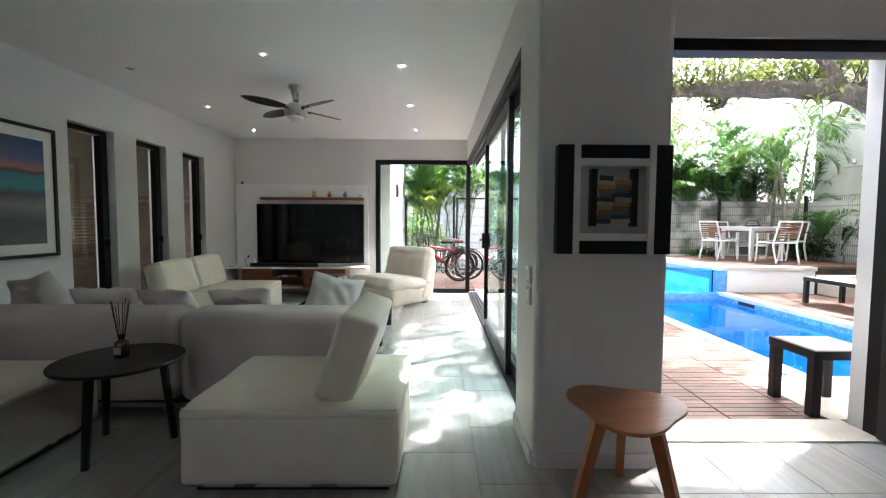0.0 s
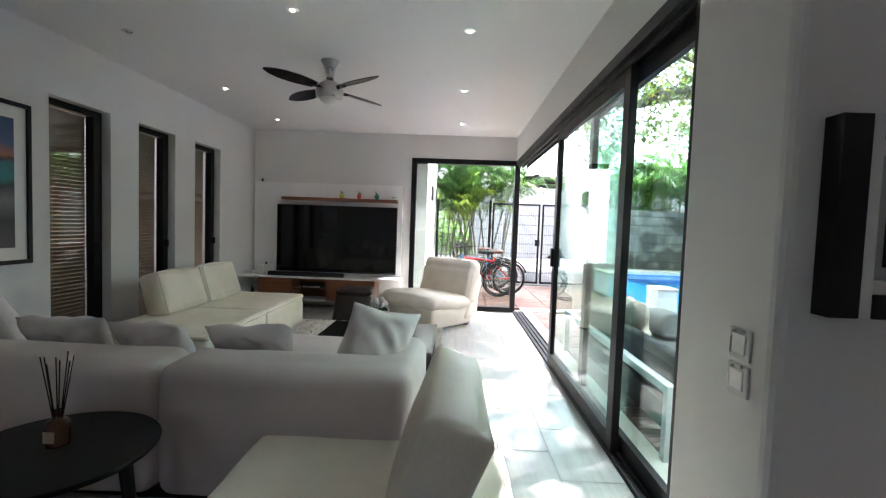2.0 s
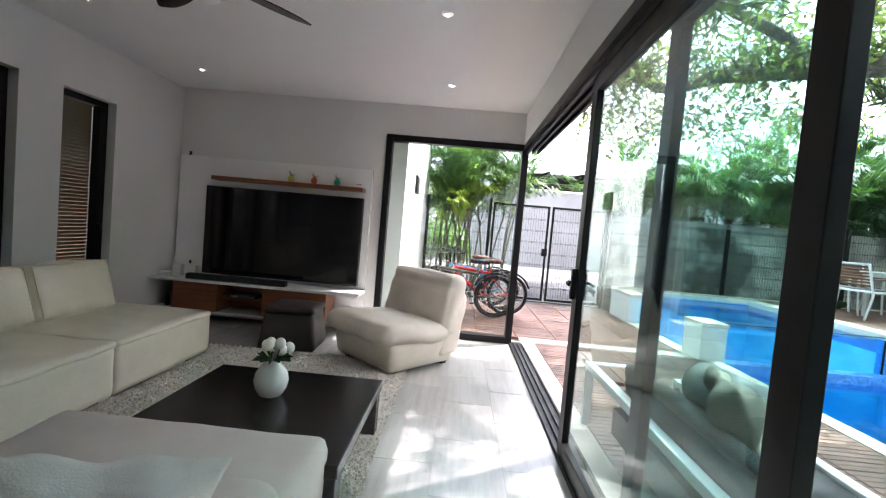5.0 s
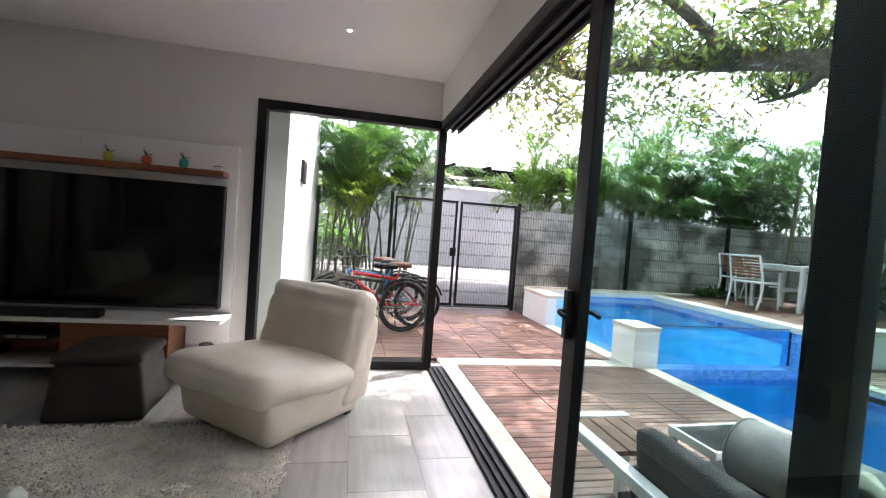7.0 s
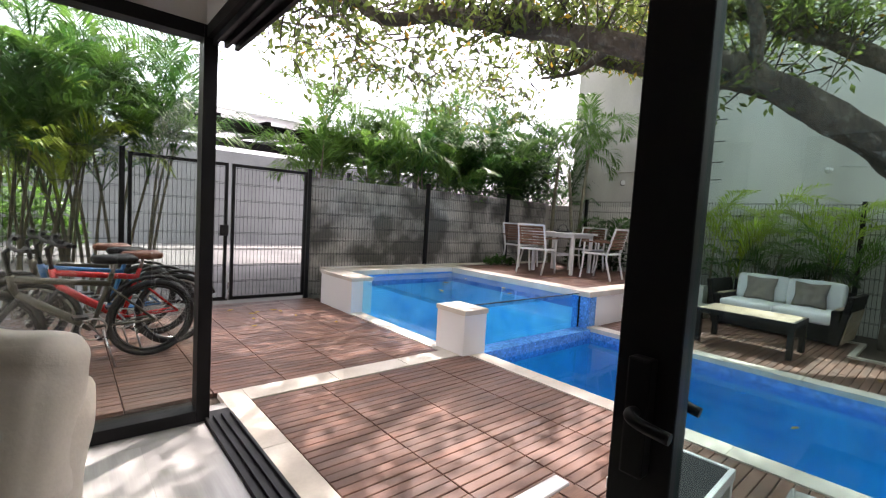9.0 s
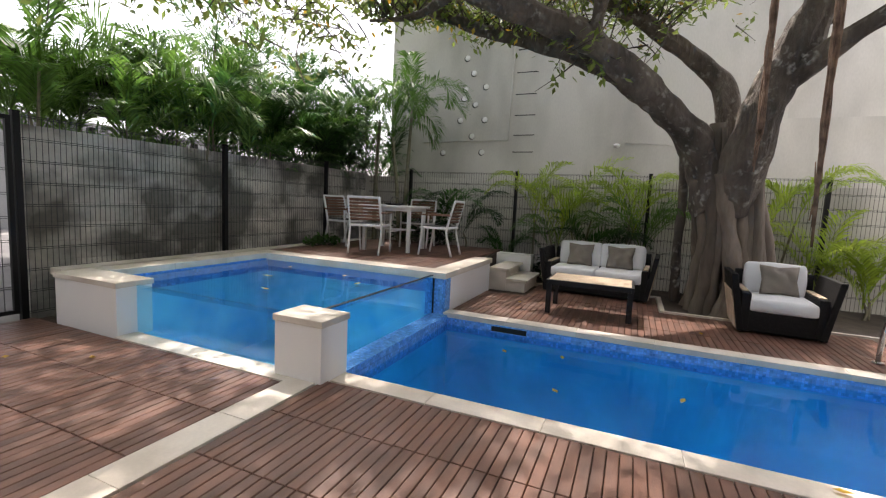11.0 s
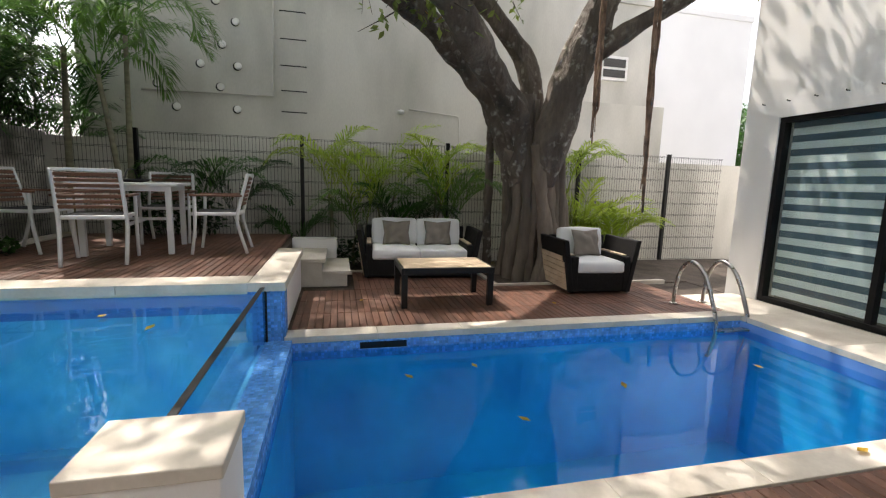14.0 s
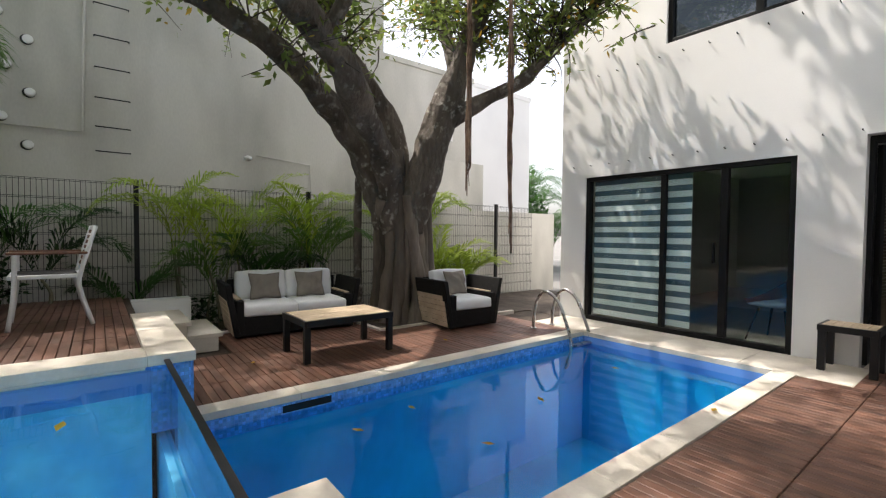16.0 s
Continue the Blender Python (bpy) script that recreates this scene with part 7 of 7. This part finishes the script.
# fallen leaves on deck and water
rng = random.Random(77)
spots = [(rng.uniform(1.5, 2.7), rng.uniform(9.9, 11.7), 0.004) for k in range(9)] + [(3.9, 7.3, WATER + 0.004), (4.6, 7.9, WATER + 0.004), (4.8, 7.4, WATER + 0.004), (4.3, 6.4, WATER + 0.004), (4.4, 5.1, WATER + 0.004), (4.7, 9.9, 0.389), (4.2, 10.6, 0.389), (3.7, 10.1, 0.389), (4.9, 10.8, 0.389), (4.5, 9.5, 0.389), (3.12, 5.9, 0.010), (6.3, 8.2, 0.006), (6.0, 6.1, 0.006)]
for x, y, z in spots:
    vs, fs = [], []
    a = rng.uniform(0, 6.28)
    add_leaf(vs, fs, Vector((0, 0, 0.004)), Vector((math.cos(a), math.sin(a), 0.1)), Vector((0, 0, 1)), rng.uniform(0.08, 0.12), 0.045)
    me = bpy.data.meshes.new("fallen_leaf")
    me.from_pydata([tuple(v + Vector((0, 0, 0.012))) for v in vs], [], fs)
    me.materials.append(YELLOWLEAF)
    ob = new("fallen_leaf", me)
    ob.location = (x, y, z)
    tagged(ob, "curled yellow leaf fallen from the fig tree", "leaf", "fallen leaves")

# ---- pieces: floor tiles, deck boards, blocks ----
def piece_mesh(name, sx, sy, sz, material, bevel=0.002):
    """A slab with chamfered top edges, centred on its top face."""
    bm = bmesh.new()
    x, y, b = sx / 2, sy / 2, bevel
    lo = [bm.verts.new((i * x, j * y, -sz)) for i, j in ((-1, -1), (1, -1), (1, 1), (-1, 1))]
    mid = [bm.verts.new((i * x, j * y, -b)) for i, j in ((-1, -1), (1, -1), (1, 1), (-1, 1))]
    top = [bm.verts.new((i * (x - b), j * (y - b), 0)) for i, j in ((-1, -1), (1, -1), (1, 1), (-1, 1))]
    bm.faces.new(top)
    for i in range(4):
        j = (i + 1) % 4
        bm.faces.new((lo[i], lo[j], mid[j], mid[i]))
        bm.faces.new((mid[i], mid[j], top[j], top[i]))
    return mesh_of(name, bm, material)


def piece(name, me, parent, m):
    ob = new(name, me)
    ob.parent = parent
    ob.matrix_basis = m
    return ob


TW, TL = 0.395, 0.60
tile_mesh = piece_mesh("tile", TW - 0.003, TL - 0.003, 0.008, TILE, 0.0010)
for i in range(11):
    x = -0.104 + 0.1975 + TW * (i - 9)
    for j in range(15):
        y = 0.1 + TL * (j + 0.5 * (i % 2))
        if x - TW / 2 > LEFT - 0.02 and x + TW / 2 < 0.70 and y + TL / 2 < FAR + 0.05:
            piece("tile", tile_mesh, floor, pose(x, y, 0.0))
bm = bmesh.new()
for i in range(16):
    x = 0.94 + 0.61 * i * 0.65
    for j in range(5):
        y = 3.03 - 0.61 * j
        if x < 6.0:
            box(bm, x - 0.194, x + 0.194, y - 0.303 + 0.0, y + 0.303, -0.008, 0.0)
for i in range(11):
    for j in range(6):
        x, y = -0.104 + 0.1975 + TW * (i - 9), 0.1 - TL * (j + 1 - 0.5 * (i % 2))
        if y - 0.3 > -3.4:
            box(bm, x - TW / 2 + 0.002, x + TW / 2 - 0.002, y - TL / 2 + 0.002, y + TL / 2 - 0.002, -0.008, 0.0)
ob = part("tile", bm, TILE, floor, kind="stuff")


def deck(name, label, x0, x1, y0, y1, top, panel, singles):
    """Boards along x in panels; the first ones as pieces, the rest joined."""
    d = structure(name, boxes((x0, x0 + 0.02, y0, y1, top - 0.035, top - 0.012)), DECK, label, "deck")
    pitch, n = 0.0655, max(1, round((x1 - x0) / panel))
    w = (x1 - x0) / n
    rows = int((y1 - y0) / pitch)
    me = piece_mesh("board", w - 0.006, pitch - 0.0052, 0.028, DECK, 0.003)
    rest, count = bmesh.new(), 0
    r = random.Random(int(x0 * 100 + y0))
    for j in range(rows):
        for i in range(n):
            x, y, z = x0 + w * (i + 0.5), y0 + pitch * (j + 0.5), top + r.uniform(-0.002, 0.001)
            if count < singles:
                piece("board", me, d, pose(x, y, z, 0, r.uniform(-0.15, 0.15), 0))
                count += 1
            else:
                box(rest, x - w / 2 + 0.003, x + w / 2 - 0.003, y - pitch / 2 + 0.00325, y + pitch / 2 - 0.00325, z - 0.028, z)
    if len(rest.verts):
        part("board", rest, DECK, d, kind="stuff")
    else:
        rest.free()


deck("deck_house", "brown hardwood deck of narrow boards between house and pool", 0.965, 3.015, 3.5, 8.81, 0.0, 0.5, 340)
deck("deck_gate", "brown hardwood deck of narrow boards by the gate", -0.77, 2.85, 9.05, 12.15, 0.0, 0.5, 300)
deck("deck_far", "brown hardwood deck of narrow boards under the tree", 5.48, 6.89, 4.31, 8.84, 0.0, 0.47, 200)
deck("deck_far_back", "brown hardwood deck under the wicker sofa", 6.895, 7.93, 6.47, 8.30, 0.0, 0.5, 50)
deck("deck_raised", "brown hardwood raised deck beside the upper pool", 5.56, 8.70, 9.13, 11.93, 0.464, 0.52, 240)

wall = bpy.data.objects["wall_block"]
bm = bmesh.new()
box(bm, -0.197, 0.197, -0.012, 0.0, -0.097, 0.097, bevel=0.005, segs=1)
block_mesh = mesh_of("block", bm, CONCRETE)
r = random.Random(4)
for j in range(9):
    for i in range(15):
        x = 3.2 + 0.4 * i + (0.2 if j % 2 else 0)
        piece("block", block_mesh, wall, pose(x, 12.42 + r.uniform(0, 0.004), 0.0 + 0.2 * j, 0, 0, r.uniform(-0.4, 0.4)))
